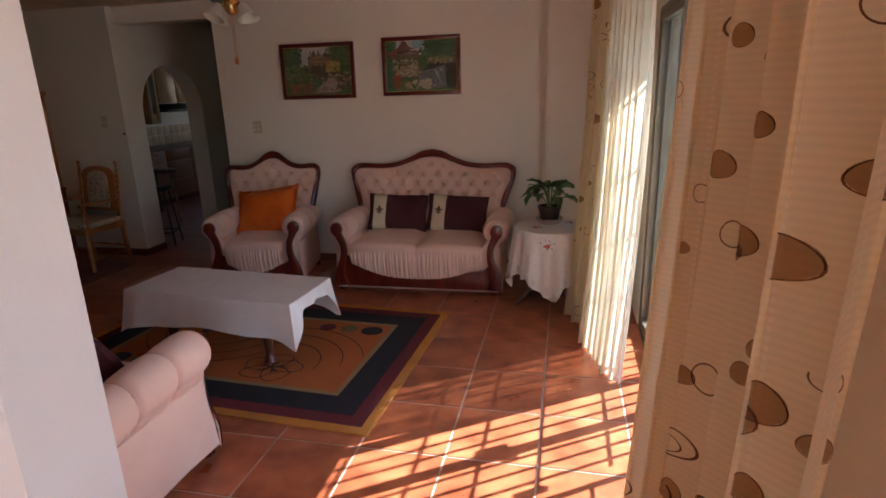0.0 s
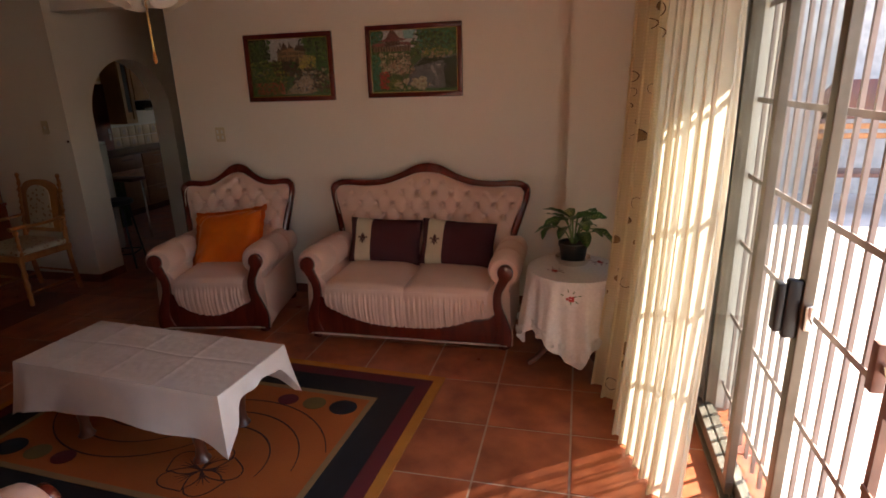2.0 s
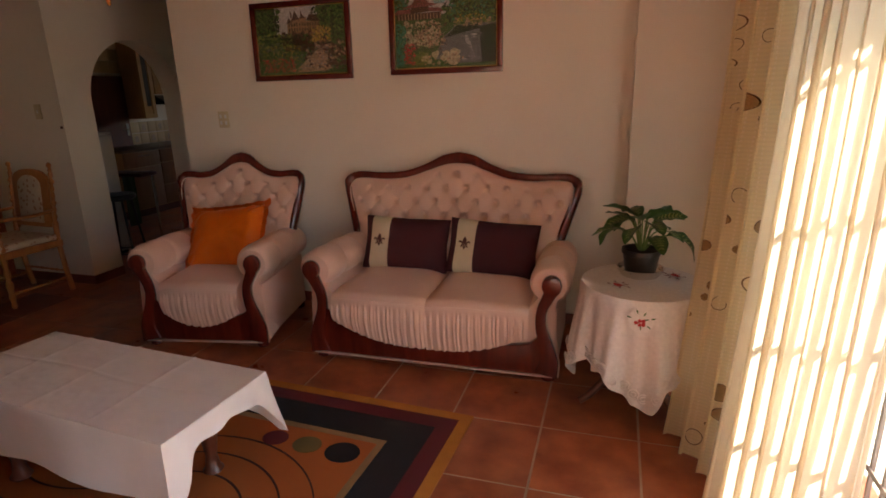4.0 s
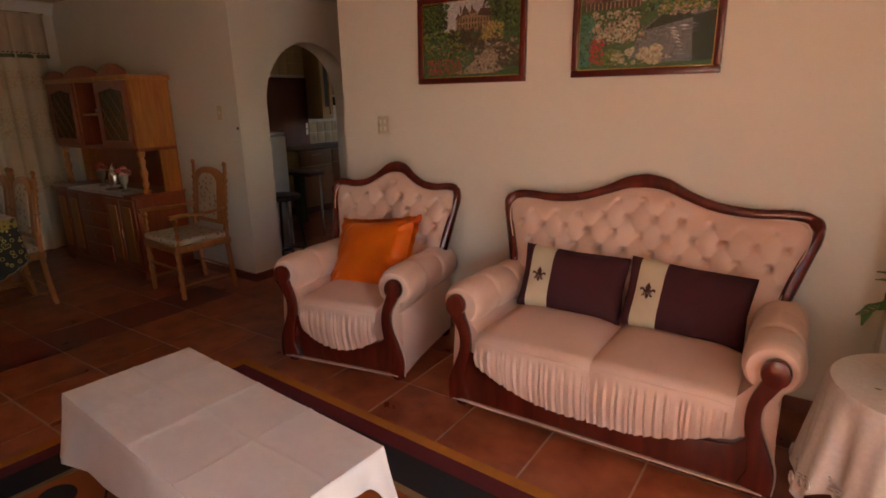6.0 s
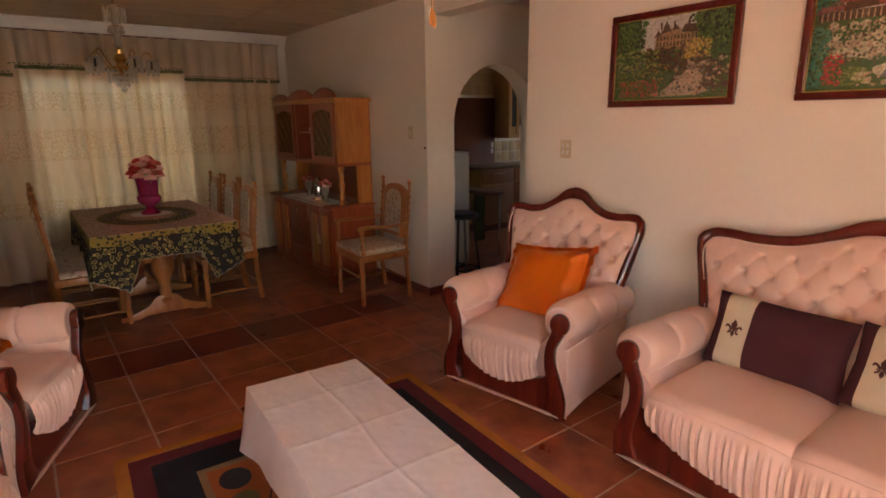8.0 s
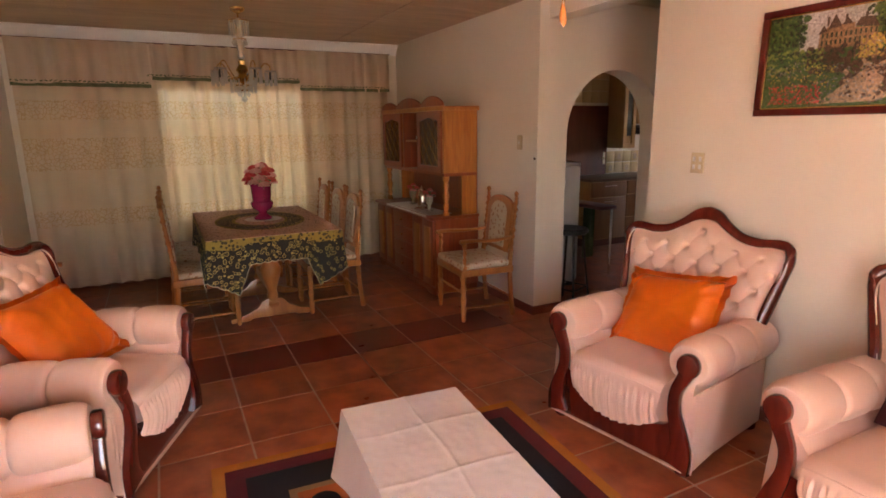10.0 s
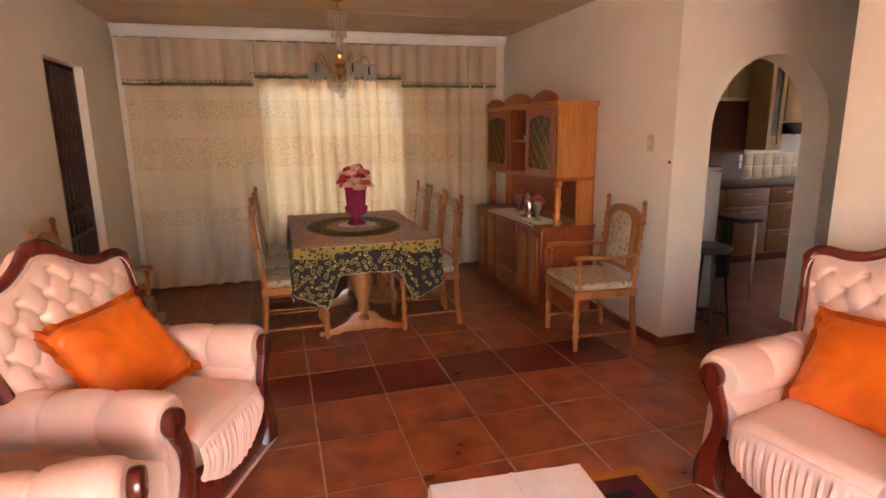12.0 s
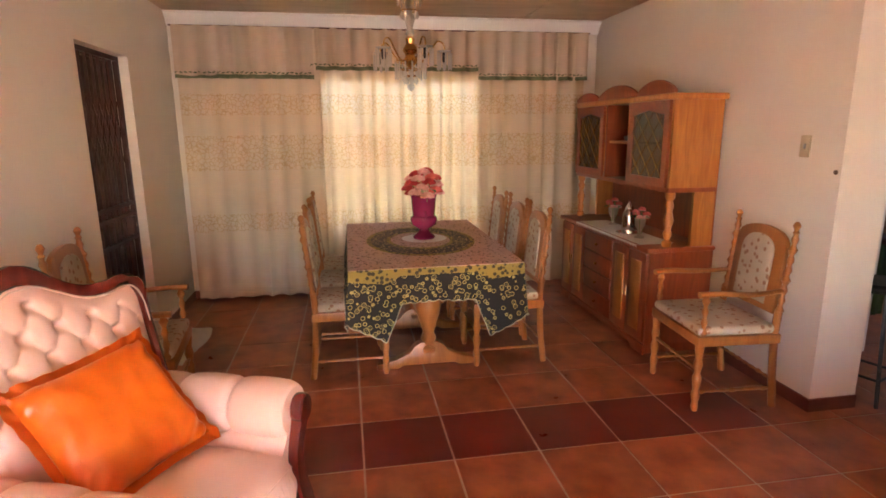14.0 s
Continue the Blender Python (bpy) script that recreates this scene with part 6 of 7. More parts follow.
def sliding_door():
    root = thing("door_2", "bronze aluminium sliding glass door, partly open", "door", kind="structure")
    z1 = DOOR_TOP - 0.002
    part("threshold", merge(box(EAST - 0.005, EAST + 0.12, DOOR_Y0, DOOR_Y1, 0.0, 0.018, 0.003), merge(box(EAST + 0.03, EAST + 0.038, DOOR_Y0, DOOR_Y1, 0.018, 0.032), box(EAST + 0.075, EAST + 0.083, DOOR_Y0, DOOR_Y1, 0.018, 0.032))), "aluminium", root, smooth=False)
    part("door_frame", merge(box(EAST + 0.002, EAST + 0.118, DOOR_Y1 - 0.03, DOOR_Y1 - 0.001, 0.018, z1), merge(box(EAST + 0.002, EAST + 0.118, DOOR_Y0 + 0.001, DOOR_Y0 + 0.03, 0.018, z1), box(EAST + 0.002, EAST + 0.118, DOOR_Y0 + 0.03, DOOR_Y1 - 0.03, z1 - 0.035, z1))), "aluminium", root, smooth=False)

    def leaf(name, x, a, b):
        top, w = z1 - 0.037, 0.045
        m = Matrix(((0, 0, 1, x), (1, 0, 0, 0), (0, 1, 0, 0), (0, 0, 0, 1)))
        bm = bmesh.new()
        for q in ((a, b, 0.034, 0.034 + 0.06), (a, b, top - 0.045, top), (a, a + w, 0.094, top - 0.045), (b - w, b, 0.094, top - 0.045)):
            merge(bm, box(q[0], q[1], q[2], q[3], -0.016, 0.016, 0.003), m)
        lf = part(name, bm, "aluminium", root, smooth=False)
        p = part("pane", box(x - 0.003, x + 0.003, a + w, b - w, 0.094, top - 0.045), "pane", lf, smooth=False)
        p.visible_shadow = False
        return lf
    leaf("fixed_leaf", EAST + 0.022, 3.68, DOOR_Y1 - 0.03)
    sl = leaf("sliding_leaf", EAST + 0.062, 3.335, 4.33)
    h = part("handle", box(EAST + 0.006, EAST + 0.046, 3.343, 3.373, 0.90, 1.09, 0.006), "black", sl, "black pull handle")
    part("handle_grip", box(EAST - 0.020, EAST + 0.006, 3.349, 3.395, 0.915, 1.075, 0.008), "black", h)
    part("latch", box(EAST + 0.05, EAST + 0.075, 3.315, 3.336, 0.94, 1.02, 0.003), "chrome", sl)
    # burglar bars
    bars = thing("burglar_bars", "painted steel burglar bars outside the sliding door", "burglar bars", pose(EAST + 0.155, 0, 0))
    y = 3.16
    while y < DOOR_Y1 - 0.02:
        part("bar", box(-0.007, 0.007, y - 0.007, y + 0.007, 0.03, 2.05), "bar_steel", bars, smooth=False)
        y += 0.098
    for z in (0.14, 0.52, 0.90, 1.22, 1.56, 1.95):
        part("rail", box(-0.012, -0.007, 3.10, DOOR_Y1 - 0.002, z, z + 0.022), "bar_steel", bars, smooth=False)
    gate = thing("trellis_gate", "red-brown steel trellis gate folded at the open door", "gate", pose(EAST + 0.155, 0, 0))
    for y in (2.56, 2.72, 2.80, 3.02):
        part("upright", box(-0.012, 0.012, y - 0.011, y + 0.011, 0.025, 2.05), "rust_metal", gate, smooth=False)
    for z in (0.30, 0.62, 1.26, 1.58, 1.86):
        part("strap", box(-0.018, -0.013, 2.55, 3.03, z, z + 0.02), "rust_metal", gate, smooth=False)
    lk = part("lock_case", box(-0.022, 0.022, 2.955, 3.015, 0.86, 1.04, 0.004), "rust_metal", gate, "rusty lock case")
    part("lock_bolt", box(-0.008, 0.008, 3.015, 3.075, 0.945, 0.97, 0.002), "chrome", lk)
    part("strike_plate", box(-0.018, 0.014, 3.078, 3.112, 0.88, 1.02, 0.003), "rust_metal", gate)


sliding_door()

bench = thing("garden_bench", "brown timber garden bench by the yard wall", "bench", pose(4.3, 9.7, -0.03))
part("back_panel", prism([(-0.6, 1.10), (-0.6, 1.40), (-0.45, 1.58), (0.45, 1.58), (0.6, 1.40), (0.6, 1.10)], 0.0, 0.04, "y", 0.008), "dark_wood", bench)
for z in (0.98, 0.86):
    part("slat", box(-0.6, 0.6, -0.02, 0.02, z, z + 0.07, 0.004), "pine", bench)
part("seat", box(-0.62, 0.62, -0.45, 0.02, 0.44, 0.49, 0.006), "dark_wood", bench)
for x in (-0.56, 0.50):
    part("leg", box(x, x + 0.06, 0.0, 0.05, 0.0, 1.30, 0.004), "dark_wood", bench)
    part("leg", box(x, x + 0.06, -0.44, -0.38, 0.0, 0.44, 0.004), "dark_wood", bench)


# ---- lounge curtains ----
def hanging(a, b, z0, z1, amp, folds, seed, gather=0.0, sag=(0, 0)):
    """A curtain between plan points a and b: returns f(u, v). sag moves its hem in plan."""
    a, b = Vector((*a, 0)), Vector((*b, 0))
    d = (b - a)
    n = Vector((d.y, -d.x, 0)).normalized()

    def f(u, v):
        z = z1 + (z0 - z1) * v
        w = u + 0.02 * noise.noise(Vector((u * 4, seed, v)))
        ph = 2 * math.pi * folds * w + 1.3 * noise.noise(Vector((u * 3, seed + 2, v * 0.6)))
        am = amp * (0.65 + 0.35 * v + 0.5 * noise.noise(Vector((u * 5, seed + 9, v * 1.1))))
        g = 1 - gather * (1 - v)
        c = a + d * (0.5 + (u - 0.5) * g)
        p = c + n * (am * math.sin(ph)) + d.normalized() * (0.35 * am * math.sin(2 * ph))
        p += Vector((sag[0], sag[1], 0)) * v ** 2
        return Vector((p.x, p.y, z + 0.012 * noise.noise(Vector((u * 9, seed, 0))) * v))
    return f


def printed_motifs(root, f, length, height, seed, side, count):
    """Rings and lined discs printed on a curtain f, each a part of it."""
    random.seed(seed)

    def on(u, v, lift):
        u, v = min(0.995, max(0.005, u)), min(0.995, max(0.005, v))
        e = 0.004
        p = f(u, v)
        du, dv = f(min(1, u + e), v) - f(max(0, u - e), v), f(u, min(1, v + e)) - f(u, max(0, v - e))
        n = du.cross(dv).normalized() * side
        return p + n * lift

    def ring(u, v, ru, rv, q0, t0, span, lift):
        bm = bmesh.new()
        n = 26
        vs = []
        for i in range(n + 1):
            t = t0 + span * i / n
            egg = 1 + 0.14 * math.sin(t + t0)
            vs.append([bm.verts.new(on(u + ru * q * egg * math.cos(t), v + rv * q * math.sin(t), lift)) for q in (q0, 1)])
        for p, q in zip(vs, vs[1:]):
            bm.faces.new((p[0], p[1], q[1], q[0]))
        return bm
    for k in range(count):
        u, v = random.uniform(0.03, 0.97), (k + random.random()) / count
        v = (v * 7.3) % 1.0 * 0.96 + 0.02
        r = random.choice((0.012, 0.016, 0.022, 0.028, 0.036))
        stretch = max(length * 0.6, (f(u + 0.012, v) - f(u - 0.012, v)).length / 0.024)
        ru, rv = r / stretch, r / height
        kind = random.random()
        if kind < 0.45:
            r = max(r, 0.022)
            ru, rv = r / stretch, r / height
            span = random.choice((3.6, 4.6, 6.2832, 6.2832))
            part("printed_ring", ring(u, v, ru, rv, 0.90, random.uniform(0, 6.28), span, 0.0025), "motif", root)
        else:
            bm = bmesh.new()
            m, rows = 10, []
            strips = 4 if r < 0.02 else 9
            for j in range(strips):
                for yy in (2 * j / strips - 1, 2 * (j + 1) / strips - 1):
                    hw = math.sqrt(max(0.02, 1 - yy * yy))
                    rows.append([bm.verts.new(on(u + ru * hw * (2 * i / m - 1), v + rv * yy, 0.0022)) for i in range(m + 1)])
            for p, q in zip(rows[::2], rows[1::2]):
                for i in range(m):
                    bm.faces.new((p[i], p[i + 1], q[i + 1], q[i]))
            bmesh.ops.remove_doubles(bm, verts=bm.verts, dist=0.00005)
            disc = part("printed_disc", bm, "motif_pale", root)
            if r > 0.02:
                part("disc_outline", ring(u, v, ru * 1.02, rv * 1.02, 0.94, 0, 6.2832, 0.0032), "motif", disc)


def lounge_curtain(name, label, a, b, z1, amp, folds, seed, gather, sag, motifs, side, length):
    root = thing(name, label, "curtain", group="lounge drapes")
    f = hanging(a, b, 0.012, z1, amp, folds, seed, gather, sag)
    nu = int(folds * 34)
    drape = part("drape", sheet(f, nu, 60), "drape", root)
    across = drape.data.attributes.new("across", "FLOAT", "POINT")
    for v in range(len(drape.data.vertices)):
        across.data[v].value = (v % (nu + 1)) / nu
    printed_motifs(root, f, length, z1, seed, side, motifs)


lounge_curtain("curtain", "beige drape with printed brown rings pulled to the door's near side", (1.24, 1.36), (1.19, 2.20), 2.26, 0.060, 5, 4, 0.0, (-0.10, -0.05), 110, 1, 1.6)
lounge_curtain("curtain", "beige drape with printed brown rings gathered beside the lace-covered table", (1.01, 4.60), (1.22, 4.10), 2.26, 0.045, 4, 17, 0.26, (-0.09, -0.04), 90, -1, 0.95)
sheer = thing("sheer_curtain", "white voile sheer curtain glowing in front of the sliding door", "curtain")
part("panel", sheet(hanging((1.10, 4.16), (1.27, 3.60), 0.008, 2.25, 0.040, 7, 31, 0.20, (-0.08, -0.08)), 200, 50), "sheer", sheer)
pole = thing("curtain_pole", "brown wooden curtain pole above the sliding door", "curtain pole")
part("pole", tube([(1.13, 1.25, 2.285), (1.12, 3.0, 2.283), (1.11, 4.65, 2.285)], 0.014, 12), "dark_wood", pole)
for y in (1.35, 4.56):
    part("bracket", box(1.12, EAST - 0.001, y - 0.012, y + 0.012, 2.262, 2.29, 0.003), "dark_wood", pole)


# ---- pictures ----
for nm, c in (("p_sky", (0.40, 0.43, 0.42)), ("p_blue", (0.22, 0.42, 0.55)), ("p_dark", (0.022, 0.035, 0.018)), ("p_green", (0.05, 0.105, 0.035)), ("p_mid", (0.11, 0.17, 0.05)), ("p_yellow", (0.40, 0.30, 0.07)), ("p_lime", (0.26, 0.30, 0.08)),
              ("p_red", (0.42, 0.035, 0.04)), ("p_pink", (0.50, 0.22, 0.20)), ("p_rock", (0.48, 0.37, 0.25)), ("p_rock2", (0.34, 0.25, 0.17)), ("p_brown", (0.075, 0.045, 0.032)), ("p_house", (0.34, 0.21, 0.12)),
              ("p_roof", (0.20, 0.08, 0.075)), ("p_water", (0.13, 0.14, 0.145)), ("p_foam", (0.40, 0.38, 0.35)), ("p_teal", (0.05, 0.19, 0.12))):
    c = [min(0.80, v * (1.5 if nm in ("p_foam", "p_house", "p_lime") else 2.0)) for v in c]
    M[nm] = material(nm[2:] + "_print", c, [v * 0.45 for v in c], rough=0.45, scale=95, fine=300, bump=0.03, mix=0.5)


def picture(name, label, x0, x1, z0, z1, paint, seed):
    root = thing(name, label, "picture", pose((x0 + x1) / 2, NORTH - 0.001, (z0 + z1) / 2, -1.2), "framed landscape prints")
    W, H = (x1 - x0) / 2, (z1 - z0) / 2
    up = Matrix.Rotation(radians(90), 4, "X")
    fw = 0.034
    for a in ((-W, W, -H, -H + fw), (-W, W, H - fw, H), (-W, -W + fw, -H + fw, H - fw), (W - fw, W, -H + fw, H - fw)):
        part("frame_rail", box(a[0], a[1], -0.030, 0.0, a[2], a[3], 0.006), "wine_frame", root)
    part("gold_slip", merge(bmesh.new(), frame_band(-W + fw - 0.002, W - fw + 0.002, -H + fw - 0.002, H - fw + 0.002, 0.007, 0.016, 0.019), up), "brass", root, "thin gilt inner edge", smooth=False)
    iw, ih = W - fw - 0.004, H - fw - 0.004
    part("print", box(-iw, iw, -0.012, -0.006, -ih, ih), "p_green", root, smooth=False)
    random.seed(seed)
    layer = [0]

    def add(nm, mt, shapes):
        """Flat painted shapes, each a polygon in fractions of the picture."""
        layer[0] += 1
        y = -0.0122 - 0.00022 * layer[0]
        bm = bmesh.new()
        for poly in shapes:
            pts = [(max(-iw, min(iw, (2 * px - 1) * iw)), max(-ih, min(ih, (2 * pz - 1) * ih))) for px, pz in poly]
            vs = [bm.verts.new((px, y, pz)) for px, pz in pts]
            if len(vs) >= 3:
                bm.faces.new(vs)
        bmesh.ops.triangulate(bm, faces=bm.faces[:])
        part(nm, bm, mt, root, smooth=False)

    def blobs(n, u0, u1, v0, v1, r0, r1, ok=None):
        out = []
        while len(out) < n:
            u, v = random.uniform(u0, u1), random.uniform(v0, v1)
            if ok and not ok(u, v):
                n -= 1
                continue
            r = random.uniform(r0, r1)
            k = 7
            out.append([(u + r * 0.7 * random.uniform(0.6, 1.2) * math.cos(2 * math.pi * q / k), v + r * random.uniform(0.6, 1.2) * math.sin(2 * math.pi * q / k)) for q in range(k)])
        return out
    paint(add, blobs)
    gl = part("glass", box(-iw, iw, -0.0215, -0.0200, -ih, ih), "picture_glass", root, smooth=False)
    gl.visible_shadow = False
    return root


M["wine_frame"] = wood("wine_red_frame_lacquer", (0.13, 0.016, 0.012), (0.06, 0.008, 0.007), scale=6, rough=0.25, coat=0.5)


def garden_mansion(add, blobs):
    add("sky", "p_sky", [[(0.22, 0.60), (0.22, 1), (0.74, 1), (0.76, 0.62)]])
    add("far_trees", "p_green", blobs(90, 0.58, 1.0, 0.62, 0.98, 0.03, 0.06, lambda u, v: u > 0.70 - 0.1 * (v < 0.8)) + blobs(50, 0.0, 0.26, 0.66, 1.0, 0.03, 0.06))
    add("mid_leaves", "p_mid", blobs(150, 0.66, 1.0, 0.6, 1.0, 0.008, 0.022) + blobs(110, 0.0, 0.26, 0.6, 1.0, 0.008, 0.022))
    add("dark_leaves", "p_dark", blobs(190, 0.64, 1.0, 0.58, 1.0, 0.008, 0.022) + blobs(140, 0.0, 0.26, 0.58, 1.0, 0.008, 0.022))
    add("mansion", "p_house", [[(0.36, 0.60), (0.36, 0.76), (0.42, 0.78), (0.42, 0.84), (0.58, 0.84), (0.58, 0.79), (0.72, 0.77), (0.72, 0.60)]])
    add("mansion_roof", "p_brown", [[(0.35, 0.76), (0.38, 0.85), (0.41, 0.78)], [(0.41, 0.80), (0.45, 0.95), (0.50, 0.82)], [(0.50, 0.83), (0.53, 0.90), (0.57, 0.83)], [(0.58, 0.80), (0.61, 0.88), (0.69, 0.87), (0.73, 0.77)]])
    add("mansion_windows", "p_dark", [[(u, z), (u, z + 0.05), (u + 0.012, z + 0.05), (u + 0.012, z)] for u in np.arange(0.375, 0.71, 0.030) for z in (0.64, 0.715)])
    add("chimneys", "p_brown", [[(u, 0.84), (u, 0.93), (u + 0.016, 0.93), (u + 0.016, 0.84)] for u in (0.40, 0.515, 0.635)])
    add("dark_bank", "p_brown", blobs(90, 0.3, 0.74, 0.36, 0.62, 0.02, 0.05) + blobs(80, 0.55, 1.0, 0.06, 0.5, 0.02, 0.055))
    add("bank_shade", "p_dark", blobs(130, 0.3, 1.0, 0.2, 0.62, 0.008, 0.02))
    add("autumn_bush", "p_yellow", blobs(110, 0.62, 0.84, 0.48, 0.70, 0.008, 0.022))
    add("bush_twigs", "p_house", blobs(70, 0.60, 0.84, 0.46, 0.68, 0.006, 0.014))
    add("lime_bush", "p_lime", blobs(120, 0.0, 0.40, 0.40, 0.62, 0.008, 0.022))
    add("shade_bush", "p_dark", blobs(150, 0.0, 0.5, 0.24, 0.60, 0.006, 0.02))
    add("rocks", "p_rock2", blobs(40, 0.56, 1.0, 0.2, 0.46, 0.012, 0.032))
    add("stream", "p_rock2", [[(0.34, 0.06), (0.52, 0.10), (0.68, 0.18), (0.72, 0.27), (0.66, 0.34), (0.76, 0.42), (0.84, 0.44), (0.79, 0.39), (0.74, 0.33), (0.80, 0.27), (0.78, 0.16), (0.84, 0.08), (0.76, 0.04), (0.4, 0.03)]])
    add("stream_shadow", "p_water", blobs(150, 0.40, 0.86, 0.03, 0.44, 0.005, 0.015))
    add("stream_foam", "p_foam", blobs(120, 0.42, 0.80, 0.04, 0.42, 0.004, 0.014, lambda u, v: abs(u - 0.56 - 0.5 * v) < 0.12))
    add("boulders", "p_brown", blobs(44, 0.58, 0.98, 0.06, 0.42, 0.010, 0.028))
    add("boulder_light", "p_rock2", blobs(50, 0.6, 0.98, 0.06, 0.42, 0.004, 0.012))
    add("yellow_flowers", "p_yellow", blobs(150, 0.05, 0.50, 0.18, 0.44, 0.004, 0.011))
    add("white_flowers", "p_foam", blobs(60, 0.02, 0.30, 0.32, 0.5, 0.004, 0.010))
    add("flower_leaves", "p_green", blobs(120, 0.02, 0.48, 0.03, 0.30, 0.008, 0.02))
    add("red_flowers", "p_red", blobs(190, 0.04, 0.42, 0.04, 0.24, 0.005, 0.013))
    add("pink_flowers", "p_pink", blobs(60, 0.04, 0.44, 0.03, 0.26, 0.004, 0.009))


def garden_pagoda(add, blobs):
    add("sky", "p_sky", [[(0.10, 0.70), (0.10, 1), (0.60, 1), (0.60, 0.72)]])
    add("blue_sky", "p_blue", [[(0.40, 0.86), (0.38, 1), (0.54, 1), (0.50, 0.86)]])
    add("trees", "p_green", blobs(110, 0.48, 1.0, 0.58, 1.0, 0.025, 0.055, lambda u, v: u > 0.56 or v < 0.8) + blobs(40, 0.0, 0.14, 0.74, 1.0, 0.025, 0.05))
    add("tree_light", "p_mid", blobs(200, 0.5, 1.0, 0.58, 1.0, 0.007, 0.02))
    add("tree_teal", "p_teal", blobs(120, 0.55, 1.0, 0.6, 0.98, 0.007, 0.02) + blobs(40, 0.0, 0.13, 0.78, 1.0, 0.01, 0.022))
    add("tree_shade", "p_dark", blobs(170, 0.5, 1.0, 0.56, 0.95, 0.007, 0.02) + blobs(30, 0.0, 0.12, 0.76, 1.0, 0.007, 0.016))
    add("pagoda_roof", "p_roof", [[(0.08, 0.82), (0.18, 0.87), (0.235, 1.0), (0.275, 1.0), (0.34, 0.88), (0.44, 0.85), (0.34, 0.83), (0.2, 0.82)], [(0.0, 0.74), (0.03, 0.80), (0.16, 0.81), (0.19, 0.75)], [(0.30, 0.77), (0.32, 0.82), (0.46, 0.80), (0.49, 0.75)]])
    add("pagoda_shade", "p_brown", [[(0.02, 0.66), (0.02, 0.74), (0.47, 0.75), (0.47, 0.66)], [(0.16, 0.74), (0.17, 0.82), (0.34, 0.83), (0.35, 0.76)]])
    add("roof_ridges", "p_brown", [[(u, 0.80), (0.255 + (u - 0.255) * 0.15, 0.985), (0.26 + (u - 0.255) * 0.15, 0.985), (u + 0.008, 0.80)] for u in np.arange(0.14, 0.40, 0.035)])
    add("pagoda_posts", "p_rock2", [[(u, 0.66), (u, 0.74), (u + 0.008, 0.74), (u + 0.008, 0.66)] for u in np.arange(0.04, 0.46, 0.032)])
    add("lake", "p_water", [[(0.40, 0.12), (0.48, 0.40), (0.62, 0.56), (1.0, 0.58), (1.0, 0.05), (0.6, 0.05)]])
    add("lake_dark", "p_dark", [[(0.86, 0.05), (0.84, 0.52), (1.0, 0.56), (1.0, 0.05)], [(0.50, 0.40), (0.62, 0.55), (0.84, 0.56), (0.84, 0.50), (0.64, 0.44)]])
    add("lake_light", "p_sky", [[(x - 0.035, z), (x, z + 0.007), (x + 0.035, z), (x, z - 0.007)] for x, z in [(0.70 + 0.10 * ((k * 0.618) % 1), 0.10 + 0.34 * ((k * 0.377) % 1)) for k in range(46)]])
    add("lake_wash", "p_water", [[(x - 0.05, z), (x, z + 0.006), (x + 0.05, z), (x, z - 0.006)] for x, z in [(0.62 + 0.24 * ((k * 0.618) % 1), 0.08 + 0.38 * ((k * 0.377) % 1)) for k in range(60)]])
    add("far_bank", "p_rock2", blobs(60, 0.60, 0.98, 0.55, 0.64, 0.008, 0.024))
    add("bank_bush", "p_mid", blobs(60, 0.60, 0.98, 0.56, 0.68, 0.006, 0.018))
    add("autumn_leaves", "p_yellow", blobs(50, 0.62, 0.90, 0.60, 0.70, 0.004, 0.012))
    add("rocks", "p_rock", blobs(80, 0.08, 0.46, 0.32, 0.62, 0.018, 0.045) + blobs(24, 0.28, 0.66, 0.06, 0.22, 0.025, 0.055))
    add("rock_shade", "p_rock2", blobs(130, 0.08, 0.50, 0.28, 0.62, 0.008, 0.024) + blobs(40, 0.28, 0.68, 0.04, 0.2, 0.006, 0.018))
    add("rock_gaps", "p_brown", blobs(150, 0.08, 0.52, 0.22, 0.64, 0.005, 0.016))
    add("shrubs", "p_green", blobs(70, 0.08, 0.5, 0.5, 0.66, 0.006, 0.018))
    add("left_bush", "p_teal", blobs(80, 0.0, 0.10, 0.04, 0.60, 0.02, 0.035))
    add("bush_shade", "p_dark", blobs(80, 0.0, 0.13, 0.06, 0.60, 0.006, 0.014))
    add("bush_light", "p_mid", blobs(60, 0.0, 0.13, 0.06, 0.60, 0.005, 0.012))
    add("yellow_flowers", "p_lime", blobs(120, 0.18, 0.34, 0.05, 0.22, 0.004, 0.011))
    add("red_flowers", "p_red", blobs(90, 0.09, 0.20, 0.05, 0.34, 0.007, 0.017))


picture("framed_picture", "framed garden print with a mansion and stream in a wine-red frame", -1.745, -1.022, 1.58, 2.072, garden_mansion, 1)
picture("framed_picture", "framed garden print with a pagoda and lake in a wine-red frame", -0.757, -0.044, 1.588, 2.088, garden_pagoda, 2)


